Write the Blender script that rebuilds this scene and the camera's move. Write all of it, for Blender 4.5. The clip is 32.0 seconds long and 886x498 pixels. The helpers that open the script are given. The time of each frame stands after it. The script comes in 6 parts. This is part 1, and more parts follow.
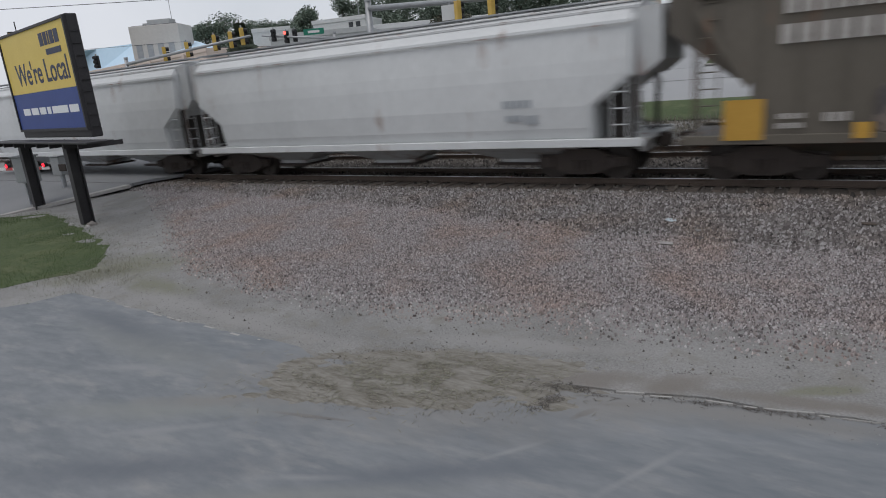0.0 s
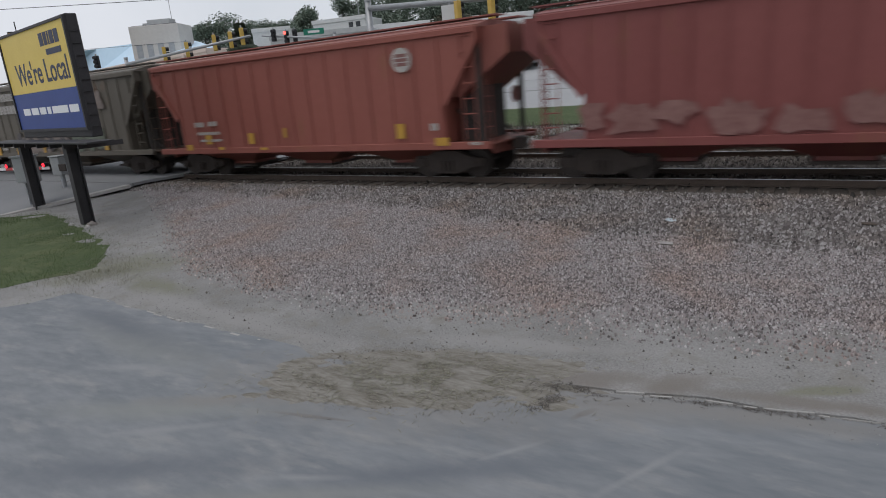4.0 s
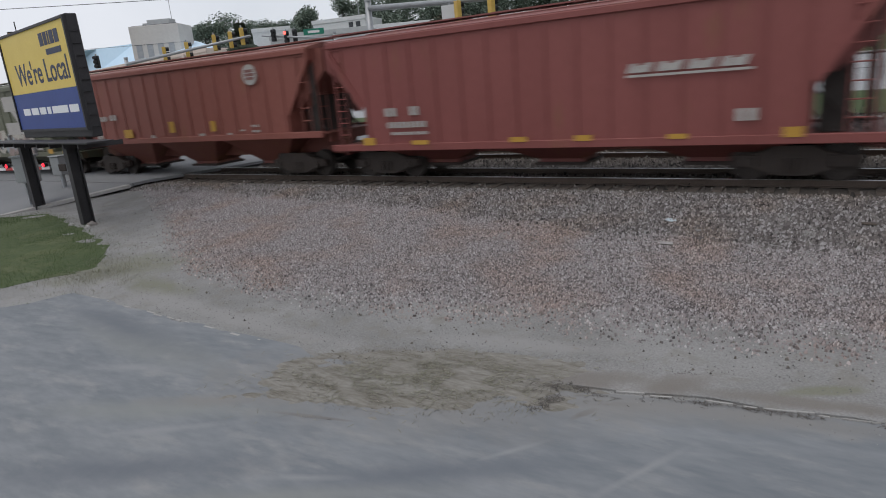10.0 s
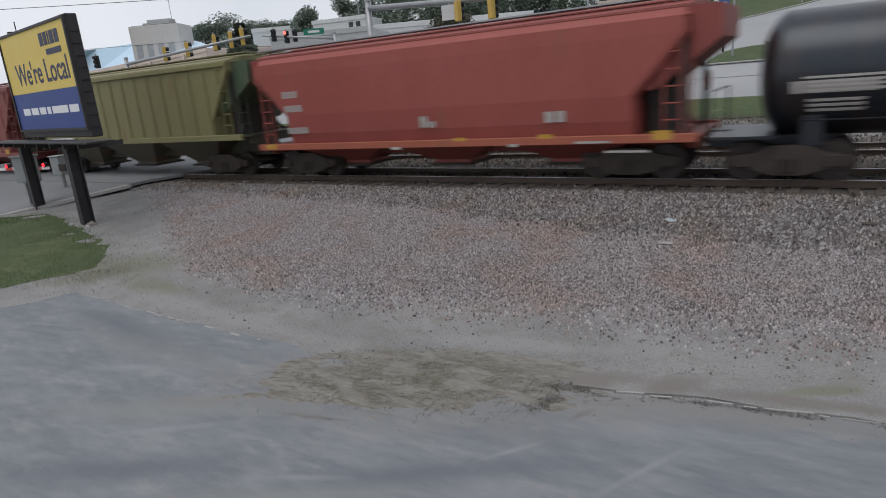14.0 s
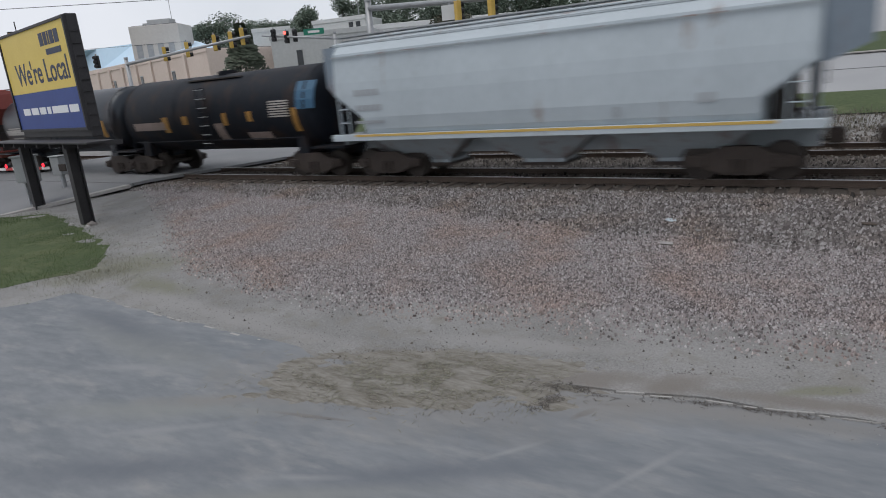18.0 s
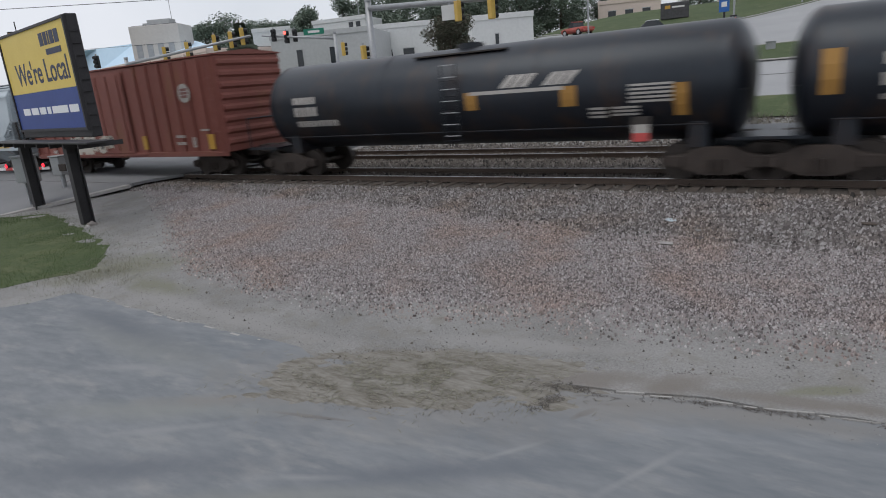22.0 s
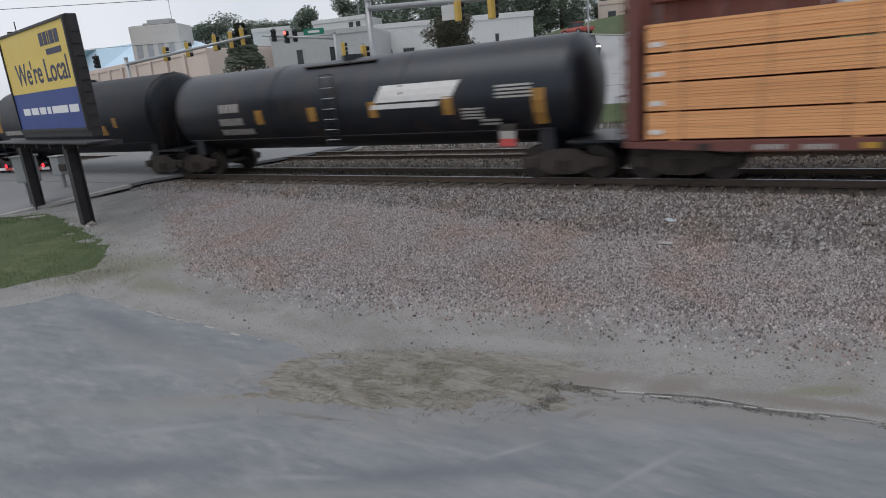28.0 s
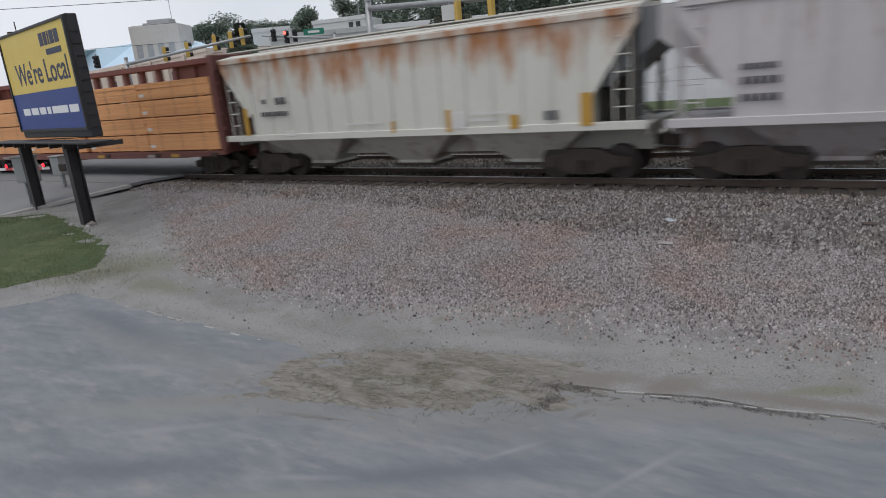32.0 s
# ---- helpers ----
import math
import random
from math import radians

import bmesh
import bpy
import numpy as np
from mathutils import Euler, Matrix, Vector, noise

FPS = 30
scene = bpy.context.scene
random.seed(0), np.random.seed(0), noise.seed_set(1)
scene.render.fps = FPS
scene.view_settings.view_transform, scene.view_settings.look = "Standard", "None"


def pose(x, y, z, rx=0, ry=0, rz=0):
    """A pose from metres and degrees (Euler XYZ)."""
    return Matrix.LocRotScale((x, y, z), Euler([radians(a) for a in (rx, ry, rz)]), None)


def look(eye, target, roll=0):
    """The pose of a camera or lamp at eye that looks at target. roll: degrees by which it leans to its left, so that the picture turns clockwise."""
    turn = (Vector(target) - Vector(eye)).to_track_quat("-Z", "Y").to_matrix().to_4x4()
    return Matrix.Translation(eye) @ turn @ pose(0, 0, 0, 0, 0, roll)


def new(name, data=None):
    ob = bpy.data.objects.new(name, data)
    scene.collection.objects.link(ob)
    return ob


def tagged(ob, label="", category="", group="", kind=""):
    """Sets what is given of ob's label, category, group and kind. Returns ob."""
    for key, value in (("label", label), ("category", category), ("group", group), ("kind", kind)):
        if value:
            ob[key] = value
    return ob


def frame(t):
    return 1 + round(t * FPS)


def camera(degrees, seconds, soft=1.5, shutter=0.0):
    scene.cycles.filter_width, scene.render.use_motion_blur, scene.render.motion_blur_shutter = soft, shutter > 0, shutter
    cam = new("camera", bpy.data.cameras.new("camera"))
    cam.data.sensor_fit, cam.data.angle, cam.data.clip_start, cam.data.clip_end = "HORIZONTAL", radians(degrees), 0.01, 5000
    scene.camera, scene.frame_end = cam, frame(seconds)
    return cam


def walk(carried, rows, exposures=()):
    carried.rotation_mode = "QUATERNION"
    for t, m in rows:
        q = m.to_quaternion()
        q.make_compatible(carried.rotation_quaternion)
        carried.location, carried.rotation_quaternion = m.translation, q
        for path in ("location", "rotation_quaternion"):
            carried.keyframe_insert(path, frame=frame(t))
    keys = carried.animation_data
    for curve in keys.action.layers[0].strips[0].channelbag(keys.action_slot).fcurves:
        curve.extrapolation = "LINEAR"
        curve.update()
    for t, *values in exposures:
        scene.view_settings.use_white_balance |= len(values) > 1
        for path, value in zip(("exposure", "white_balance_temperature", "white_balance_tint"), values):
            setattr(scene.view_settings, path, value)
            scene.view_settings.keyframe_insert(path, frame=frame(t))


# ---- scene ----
cam = camera(71.0, 32.0, soft=1.0, shutter=0.8)
EYE = (0.0, -16.907, 3.036)
VIEW = look(EYE, (EYE[0] - 0.52109, EYE[1] + 0.81169, EYE[2] - 0.26387), -4.99)
walk(cam, [(0.0, VIEW), (32.0, VIEW)], [(0.0, 0.0), (4.0, 0.05), (12.0, 0.16), (32.0, 0.16)])

# ---- light: flat evening sky, sun low behind thin cloud ----
world = bpy.data.worlds.new("sky")
scene.world = world
world.use_nodes = True
wn = world.node_tree
sky = wn.nodes.new("ShaderNodeTexSky")
sky.sky_type = "NISHITA"
sky.sun_disc = False
sky.sun_elevation = radians(66)
sky.sun_rotation = radians(214)
sky.air_density = 1.0
sky.dust_density = 3.0
sky.ozone_density = 1.0
wn.nodes["Background"].inputs["Strength"].default_value = 0.10
# thin cloud over the blue
wc = wn.nodes.new("ShaderNodeTexCoord")
cloud = wn.nodes.new("ShaderNodeTexNoise")
cloud.inputs["Scale"].default_value = 2.2
cloud.inputs["Detail"].default_value = 5
wn.links.new(wc.outputs["Generated"], cloud.inputs["Vector"])
cover = wn.nodes.new("ShaderNodeMapRange")
cover.inputs["From Min"].default_value = 0.35
cover.inputs["From Max"].default_value = 0.6
cover.inputs["To Min"].default_value = 0.62
cover.inputs["To Max"].default_value = 0.95
wn.links.new(cloud.outputs["Fac"], cover.inputs["Value"])
veil = wn.nodes.new("ShaderNodeMix")
veil.data_type = "RGBA"
wn.links.new(cover.outputs[0], veil.inputs["Factor"])
wn.links.new(sky.outputs[0], veil.inputs["A"])
veil.inputs["B"].default_value = (7.25, 7.5, 8.1, 1)
wn.links.new(veil.outputs["Result"], wn.nodes["Background"].inputs["Color"])
sun = new("sun", bpy.data.lights.new("sun", "SUN"))
sun.data.energy = 0.8
sun.data.angle = radians(40)
sun.data.color = (1.0, 0.965, 0.93)
sun.matrix_world = look((0, 0, 0), (0.25, 0.37, -1.0))


# ---- materials ----
def mat(name, a, b=None, rough=0.7, metal=0.0, big=1.5, fine=40.0, bump=0.15, dirt=None, dirt_amount=0.0, stretch=(1, 1, 1), per_object=0.0, spec=0.4, turn=0.0):
    """Two colours mixed by a coarse and a fine noise, a stain colour over them, fine relief."""
    m = bpy.data.materials.new(name)
    m.use_nodes = True
    nt = m.node_tree
    n, l = nt.nodes, nt.links
    bsdf = n["Principled BSDF"]
    bsdf.inputs["Roughness"].default_value = rough
    bsdf.inputs["Metallic"].default_value = metal
    bsdf.inputs["Specular IOR Level"].default_value = spec
    b = b or tuple(min(1, c * 1.25 + 0.01) for c in a)
    co = n.new("ShaderNodeTexCoord")
    mp = n.new("ShaderNodeMapping")
    mp.inputs["Scale"].default_value = stretch
    mp.inputs["Rotation"].default_value = (0, 0, radians(turn))
    l.new(co.outputs["Object"], mp.inputs["Vector"])
    n1 = n.new("ShaderNodeTexNoise")
    n1.inputs["Scale"].default_value = big
    n1.inputs["Detail"].default_value = 6
    n2 = n.new("ShaderNodeTexNoise")
    n2.inputs["Scale"].default_value = fine
    n2.inputs["Detail"].default_value = 4
    for k in (n1, n2):
        l.new(mp.outputs[0], k.inputs["Vector"])
    mixf = n.new("ShaderNodeMath")
    mixf.operation = "ADD"
    l.new(n1.outputs["Fac"], mixf.inputs[0])
    l.new(n2.outputs["Fac"], mixf.inputs[1])
    ramp = n.new("ShaderNodeMapRange")
    ramp.inputs["From Min"].default_value = 0.7
    ramp.inputs["From Max"].default_value = 1.3
    l.new(mixf.outputs[0], ramp.inputs["Value"])
    mix = n.new("ShaderNodeMix")
    mix.data_type = "RGBA"
    mix.inputs["A"].default_value = (*a, 1)
    mix.inputs["B"].default_value = (*b, 1)
    l.new(ramp.outputs[0], mix.inputs["Factor"])
    out = mix.outputs["Result"]
    if dirt:
        n3 = n.new("ShaderNodeTexNoise")
        n3.inputs["Scale"].default_value = big * 2.3
        n3.inputs["Detail"].default_value = 8
        n3.inputs["Roughness"].default_value = 0.65
        l.new(mp.outputs[0], n3.inputs["Vector"])
        r3 = n.new("ShaderNodeMapRange")
        r3.inputs["From Min"].default_value = 0.62 - 0.3 * dirt_amount
        r3.inputs["From Max"].default_value = 0.78 - 0.2 * dirt_amount
        l.new(n3.outputs["Fac"], r3.inputs["Value"])
        m3 = n.new("ShaderNodeMix")
        m3.data_type = "RGBA"
        l.new(r3.outputs[0], m3.inputs["Factor"])
        l.new(out, m3.inputs["A"])
        m3.inputs["B"].default_value = (*dirt, 1)
        out = m3.outputs["Result"]
    if per_object:
        oi = n.new("ShaderNodeObjectInfo")
        hv = n.new("ShaderNodeHueSaturation")
        vr = n.new("ShaderNodeMapRange")
        vr.inputs["To Min"].default_value = 1 - per_object
        vr.inputs["To Max"].default_value = 1 + per_object
        l.new(oi.outputs["Random"], vr.inputs["Value"])
        l.new(vr.outputs[0], hv.inputs["Value"])
        l.new(out, hv.inputs["Color"])
        out = hv.outputs[0]
    l.new(out, bsdf.inputs["Base Color"])
    if bump:
        bp = n.new("ShaderNodeBump")
        bp.inputs["Strength"].default_value = bump
        bp.inputs["Distance"].default_value = 0.02
        l.new(n2.outputs["Fac"], bp.inputs["Height"])
        l.new(bp.outputs[0], bsdf.inputs["Normal"])
    return m


def island_mat(name, cols, rough=0.85, tint=None):
    """Colour picked per loose piece, with fine grain."""
    m = bpy.data.materials.new(name)
    m.use_nodes = True
    n, l = m.node_tree.nodes, m.node_tree.links
    bsdf = n["Principled BSDF"]
    bsdf.inputs["Roughness"].default_value = rough
    bsdf.inputs["Specular IOR Level"].default_value = 0.25
    ge = n.new("ShaderNodeNewGeometry")
    cr = n.new("ShaderNodeValToRGB")
    while len(cr.color_ramp.elements) < len(cols):
        cr.color_ramp.elements.new(0.5)
    for i, c in enumerate(cols):
        cr.color_ramp.elements[i].position = i / (len(cols) - 1)
        cr.color_ramp.elements[i].color = (*c, 1)
    l.new(ge.outputs["Random Per Island"], cr.inputs["Fac"])
    out = cr.outputs["Color"]
    if tint:
        co = n.new("ShaderNodeTexCoord")
        nz = n.new("ShaderNodeTexNoise")
        nz.inputs["Scale"].default_value = 0.55
        nz.inputs["Detail"].default_value = 5
        l.new(co.outputs["Object"], nz.inputs["Vector"])
        mr = n.new("ShaderNodeMapRange")
        mr.inputs["From Min"].default_value = 0.48
        mr.inputs["From Max"].default_value = 0.68
        l.new(nz.outputs["Fac"], mr.inputs["Value"])
        mx = n.new("ShaderNodeMix")
        mx.data_type = "RGBA"
        mx.blend_type = "MULTIPLY"
        l.new(mr.outputs[0], mx.inputs["Factor"])
        l.new(out, mx.inputs["A"])
        mx.inputs["B"].default_value = (*tint, 1)
        out = mx.outputs["Result"]
    l.new(out, bsdf.inputs["Base Color"])
    return m


def glow(name, col, strength):
    m = bpy.data.materials.new(name)
    m.use_nodes = True
    bsdf = m.node_tree.nodes["Principled BSDF"]
    bsdf.inputs["Base Color"].default_value = (*col, 1)
    bsdf.inputs["Emission Color"].default_value = (*col, 1)
    bsdf.inputs["Emission Strength"].default_value = strength
    return m


M_SOIL = mat("soil", (0.168, 0.166, 0.16), (0.275, 0.271, 0.264), 0.95, big=0.9, fine=38, bump=0.7, dirt=(0.19, 0.18, 0.16), dirt_amount=0.35)


def stain(m, col, spots, soft=0.45):
    """Lays soft-edged stains of one colour over a material: spots are (x, y, rx, ry, turn) on the ground."""
    n, l = m.node_tree.nodes, m.node_tree.links
    bsdf = n["Principled BSDF"]
    co = n.new("ShaderNodeTexCoord")
    nz = n.new("ShaderNodeTexNoise")
    nz.inputs["Scale"].default_value = 1.7
    nz.inputs["Detail"].default_value = 8
    nz.inputs["Roughness"].default_value = 0.7
    l.new(co.outputs["Object"], nz.inputs["Vector"])
    for x, y, rx, ry, turn in spots:
        mp = n.new("ShaderNodeMapping")
        mp.vector_type = "TEXTURE"
        mp.inputs["Location"].default_value = (x, y, -0.68)
        mp.inputs["Rotation"].default_value = (0, 0, radians(turn))
        mp.inputs["Scale"].default_value = (rx, ry, 5)
        l.new(co.outputs["Object"], mp.inputs["Vector"])
        ln = n.new("ShaderNodeVectorMath")
        ln.operation = "LENGTH"
        l.new(mp.outputs[0], ln.inputs[0])
        ad = n.new("ShaderNodeMath")
        ad.operation = "MULTIPLY_ADD"
        l.new(nz.outputs["Fac"], ad.inputs[0])
        ad.inputs[1].default_value = -2.2
        l.new(ln.outputs["Value"], ad.inputs[2])
        mr = n.new("ShaderNodeMapRange")
        mr.inputs["From Min"].default_value = -0.1 + soft
        mr.inputs["From Max"].default_value = -0.1 - soft
        mr.inputs["To Max"].default_value = 0.85
        l.new(ad.outputs[0], mr.inputs["Value"])
        mx = n.new("ShaderNodeMix")
        mx.data_type = "RGBA"
        l.new(mr.outputs[0], mx.inputs["Factor"])
        l.new(bsdf.inputs["Base Color"].links[0].from_socket, mx.inputs["A"])
        mx.inputs["B"].default_value = (*col, 1)
        l.new(mx.outputs["Result"], bsdf.inputs["Base Color"])
    return m


stain(M_SOIL, (0.172, 0.157, 0.142), [(-4.5, -10.9, 1.7, 0.6, 14), (-1.4, -9.95, 0.5, 0.18, 40), (-0.1, -9.85, 1.0, 0.12, 7), (-2.4, -10.2, 0.7, 0.2, 20)])
stain(M_SOIL, (0.172, 0.172, 0.128), [(-14.4, -9.0, 1.5, 0.9, 30), (-12.0, -9.6, 1.1, 0.35, -8), (0.1, -9.5, 0.4, 0.1, 30)])
stain(M_SOIL, (0.255, 0.25, 0.242), [(-8.6, -10.3, 2.0, 0.22, -4), (-3.6, -9.5, 1.2, 0.2, 10), (-10.8, -10.1, 1.2, 0.3, -5)])
M_ASPHALT = mat("asphalt", (0.14, 0.154, 0.168), (0.208, 0.218, 0.228), 0.85, big=0.9, fine=5, bump=0.25, dirt=(0.235, 0.238, 0.238), dirt_amount=0.3, stretch=(0.55, 1.7, 1), turn=-30)
stain(M_ASPHALT, (0.122, 0.113, 0.106), [(-2.6, -10.78, 0.2, 0.07, 55), (-1.84, -10.6, 0.25, 0.05, 20), (-2.15, -10.95, 0.16, 0.05, 60), (-5.0, -12.25, 0.5, 0.03, 12)], 0.35)
stain(M_ASPHALT, (0.205, 0.213, 0.205), [(-9.4, -11.6, 1.6, 0.3, -6), (-7.0, -12.9, 1.3, 0.2, 24), (-4.4, -13.6, 1.2, 0.12, 30)], 0.8)
stain(M_ASPHALT, (0.12, 0.132, 0.15), [(-10.4, -11.3, 1.7, 0.25, -8), (-3.2, -12.6, 1.0, 0.16, 30), (-6.2, -13.9, 1.4, 0.2, 28)], 0.8)
M_STREET = mat("street_asphalt", (0.158, 0.164, 0.172), (0.205, 0.208, 0.212), 0.85, big=0.4, fine=30, bump=0.1)
stain(M_ASPHALT, (0.195, 0.19, 0.182), [(-4.6, -11.35, 1.9, 0.75, 8), (-2.0, -10.6, 1.5, 0.3, 10), (-0.2, -10.25, 1.4, 0.15, 7), (-6.4, -12.4, 0.9, 0.12, 25)], 0.7)
stain(M_ASPHALT, (0.232, 0.238, 0.243), [(-1.33, -11.75, 0.4, 0.035, 62), (-2.6, -11.95, 0.25, 0.03, 50), (-4.3, -13.2, 0.35, 0.04, 24), (-6.5, -13.2, 0.5, 0.06, 34), (-8.6, -12.3, 0.5, 0.08, 20)], 0.8)
M_ROAD = mat("road_asphalt", (0.27, 0.275, 0.28), (0.33, 0.335, 0.34), 0.85, big=0.3, fine=30, bump=0.1)
M_CONCRETE = mat("concrete", (0.29, 0.28, 0.265), (0.37, 0.36, 0.345), 0.9, big=1.2, fine=40, bump=0.25)
M_STONE = island_mat("ballast_stone", [(0.06, 0.053, 0.054), (0.17, 0.151, 0.15), (0.26, 0.234, 0.231), (0.29, 0.252, 0.244), (0.31, 0.291, 0.296), (0.10, 0.086, 0.085), (0.33, 0.307, 0.305), (0.45, 0.427, 0.423)], tint=(1.0, 0.875, 0.80))
M_STONE_UPPER = island_mat("upper_ballast_stone", [(0.03, 0.027, 0.026), (0.12, 0.108, 0.103), (0.22, 0.203, 0.198), (0.09, 0.08, 0.077), (0.25, 0.234, 0.231), (0.35, 0.335, 0.332)], tint=(0.95, 0.83, 0.73))
M_STONE_DARK = island_mat("oiled_stone", [(0.018, 0.017, 0.016), (0.07, 0.062, 0.056), (0.15, 0.135, 0.12), (0.09, 0.078, 0.066), (0.24, 0.22, 0.205)])
# Fines under the stones, darkened: the shade in the gaps is in this colour.
M_BALLAST_BASE = mat("ballast_fines_shade", (0.05, 0.045, 0.044), (0.125, 0.11, 0.105), 0.95, big=1.3, fine=34, bump=0.8, dirt=(0.10, 0.084, 0.072), dirt_amount=0.3)
M_STRAW_DIRT = mat("straw_dirt", (0.158, 0.147, 0.124), (0.245, 0.234, 0.212), 0.95, big=2.4, fine=15, bump=0.8, dirt=(0.122, 0.11, 0.09), dirt_amount=0.42, stretch=(0.55, 1.9, 1), turn=-24)
M_GRIT = island_mat("grit", [(0.12, 0.118, 0.115), (0.19, 0.187, 0.183), (0.23, 0.227, 0.222), (0.27, 0.265, 0.26)])
M_CLOD = island_mat("dirt_clod", [(0.10, 0.09, 0.078), (0.15, 0.137, 0.118), (0.19, 0.176, 0.155), (0.23, 0.213, 0.19)])
M_LITTER = island_mat("leaf_litter", [(0.07, 0.062, 0.056), (0.11, 0.10, 0.092), (0.15, 0.138, 0.125)])
M_GRASS = island_mat("grass_blade", [(0.032, 0.062, 0.016), (0.05, 0.088, 0.024), (0.07, 0.108, 0.035), (0.088, 0.105, 0.044)])
M_DRY = island_mat("dry_grass", [(0.15, 0.15, 0.108), (0.20, 0.193, 0.148), (0.26, 0.246, 0.2), (0.17, 0.152, 0.125)])
M_TURF = mat("turf", (0.043, 0.066, 0.024), (0.07, 0.093, 0.037), 0.95, big=0.4, fine=6, bump=0.3, dirt=(0.105, 0.115, 0.055), dirt_amount=0.25)
M_RAIL = mat("rail_steel", (0.07, 0.052, 0.042), (0.11, 0.083, 0.067), 0.6, 0.4, big=2, fine=50)
M_BED = mat("oily_ballast_bed", (0.05, 0.042, 0.037), (0.12, 0.105, 0.092), 0.95, big=1.5, fine=45, bump=0.6)
M_RAILTOP = mat("polished_rail", (0.55, 0.56, 0.58), (0.65, 0.66, 0.68), 0.28, 0.9, big=2, fine=30, bump=0.03)
M_TIE = mat("creosote_tie", (0.06, 0.048, 0.04), (0.11, 0.09, 0.075), 0.9, big=3, fine=30, bump=0.5, per_object=0.2)
M_TRUCK = mat("truck_iron", (0.036, 0.028, 0.025), (0.062, 0.05, 0.043), 0.8, 0.1, big=3, fine=40, dirt=(0.075, 0.05, 0.038), dirt_amount=0.2)
# Dark rusty grime; on hopper ends mostly the recess's shade put into the colour.
M_SHADE_GRIME = mat("shade_grime", (0.032, 0.029, 0.027), (0.06, 0.052, 0.047), 0.85, big=2, fine=20, dirt=(0.07, 0.045, 0.033), dirt_amount=0.2)
M_WHEEL = mat("wheel_steel", (0.035, 0.029, 0.026), (0.058, 0.048, 0.042), 0.5, 0.4, big=4, fine=40)
M_AMBER = mat("worn_amber", (0.30, 0.155, 0.035), (0.37, 0.20, 0.05), 0.6, big=3, fine=30, bump=0.05)
M_YELLOW = mat("reflector_yellow", (0.42, 0.235, 0.035), (0.50, 0.29, 0.05), 0.6, big=3, fine=30, bump=0.05)
M_WHITE = mat("stencil_white", (0.60, 0.59, 0.57), (0.75, 0.74, 0.72), 0.6, big=4, fine=30, bump=0.05)
M_DARKBAR = mat("stencil_dark", (0.06, 0.06, 0.065), (0.10, 0.10, 0.11), 0.6, big=4, fine=30, bump=0.05)
M_RED = mat("placard_red", (0.45, 0.06, 0.06), (0.55, 0.10, 0.09), 0.6, big=4)
M_POSTDARK = mat("billboard_steel", (0.026, 0.025, 0.027), (0.042, 0.04, 0.042), 0.55, 0.2, big=2, fine=30, bump=0.08)
M_BB_YELLOW = mat("poster_yellow", (0.66, 0.485, 0.095), (0.72, 0.545, 0.125), 0.5, big=0.8, fine=20, bump=0.02)
M_BB_BLUE = mat("poster_blue", (0.018, 0.045, 0.20), (0.026, 0.06, 0.25), 0.5, big=0.8, fine=20, bump=0.02)
M_BB_NAVY = mat("poster_navy", (0.012, 0.02, 0.06), (0.02, 0.03, 0.08), 0.5, big=2, bump=0.0)
M_BB_WHITE = mat("poster_white", (0.72, 0.73, 0.75), (0.78, 0.79, 0.8), 0.5, big=2, bump=0.0)
M_GALV = mat("galvanised_steel", (0.30, 0.31, 0.32), (0.40, 0.41, 0.42), 0.5, 0.6, big=2, fine=20, bump=0.05)
M_CABINET = mat("grey_cabinet", (0.26, 0.275, 0.275), (0.33, 0.34, 0.34), 0.55, 0.2, big=2, fine=30, bump=0.05)
M_SIGNAL = mat("signal_yellow", (0.50, 0.33, 0.07), (0.60, 0.41, 0.10), 0.55, big=3, bump=0.05)
M_BLACK = mat("signal_black", (0.012, 0.012, 0.013), (0.02, 0.02, 0.022), 0.5, big=3, bump=0.05)
M_REDLAMP = glow("red_lamp", (1.0, 0.08, 0.06), 3.0)
M_TAIL = glow("gate_lamp_red", (1.0, 0.02, 0.04), 1.6)
M_HEAD = glow("head_lamp", (1.0, 0.97, 0.9), 3.0)
M_GREEN_SIGN = mat("sign_green", (0.01, 0.16, 0.10), (0.015, 0.2, 0.13), 0.5, big=3, bump=0)
M_BEIGE = mat("beige_stucco", (0.60, 0.50, 0.44), (0.66, 0.56, 0.50), 0.9, big=0.15, fine=3, bump=0.05)
M_PALETAUPE = mat("pale_taupe_stucco", (0.50, 0.47, 0.44), (0.57, 0.54, 0.50), 0.9, big=0.3, fine=3, bump=0.05)
M_GREYWALL = mat("grey_panel_wall", (0.40, 0.41, 0.41), (0.47, 0.48, 0.48), 0.85, big=0.2, fine=3, bump=0.05)
M_WHITEWALL = mat("white_panel_wall", (0.58, 0.59, 0.58), (0.66, 0.67, 0.66), 0.8, big=0.25, fine=3, bump=0.05)
M_ROOFDARK = mat("dark_roofing", (0.05, 0.05, 0.052), (0.08, 0.08, 0.083), 0.8, big=0.5, fine=4)
M_GLASS = mat("dark_window_glass", (0.03, 0.035, 0.04), (0.05, 0.055, 0.06), 0.15, big=1, bump=0)
M_SKYROOF = mat("pale_blue_metal_roofing", (0.50, 0.68, 0.82), (0.56, 0.73, 0.86), 0.4, 0.1, big=0.2, fine=2, bump=0.02)
M_BARK = mat("bark", (0.06, 0.045, 0.035), (0.10, 0.08, 0.06), 0.95, big=3, fine=20, bump=0.4)
# Greens of the hill trees, paled: distance haze is mixed into the leaf colour.
M_HAZY_LEAF = island_mat("leaf", [(0.115, 0.15, 0.12), (0.14, 0.178, 0.138), (0.17, 0.205, 0.16), (0.125, 0.16, 0.13)])
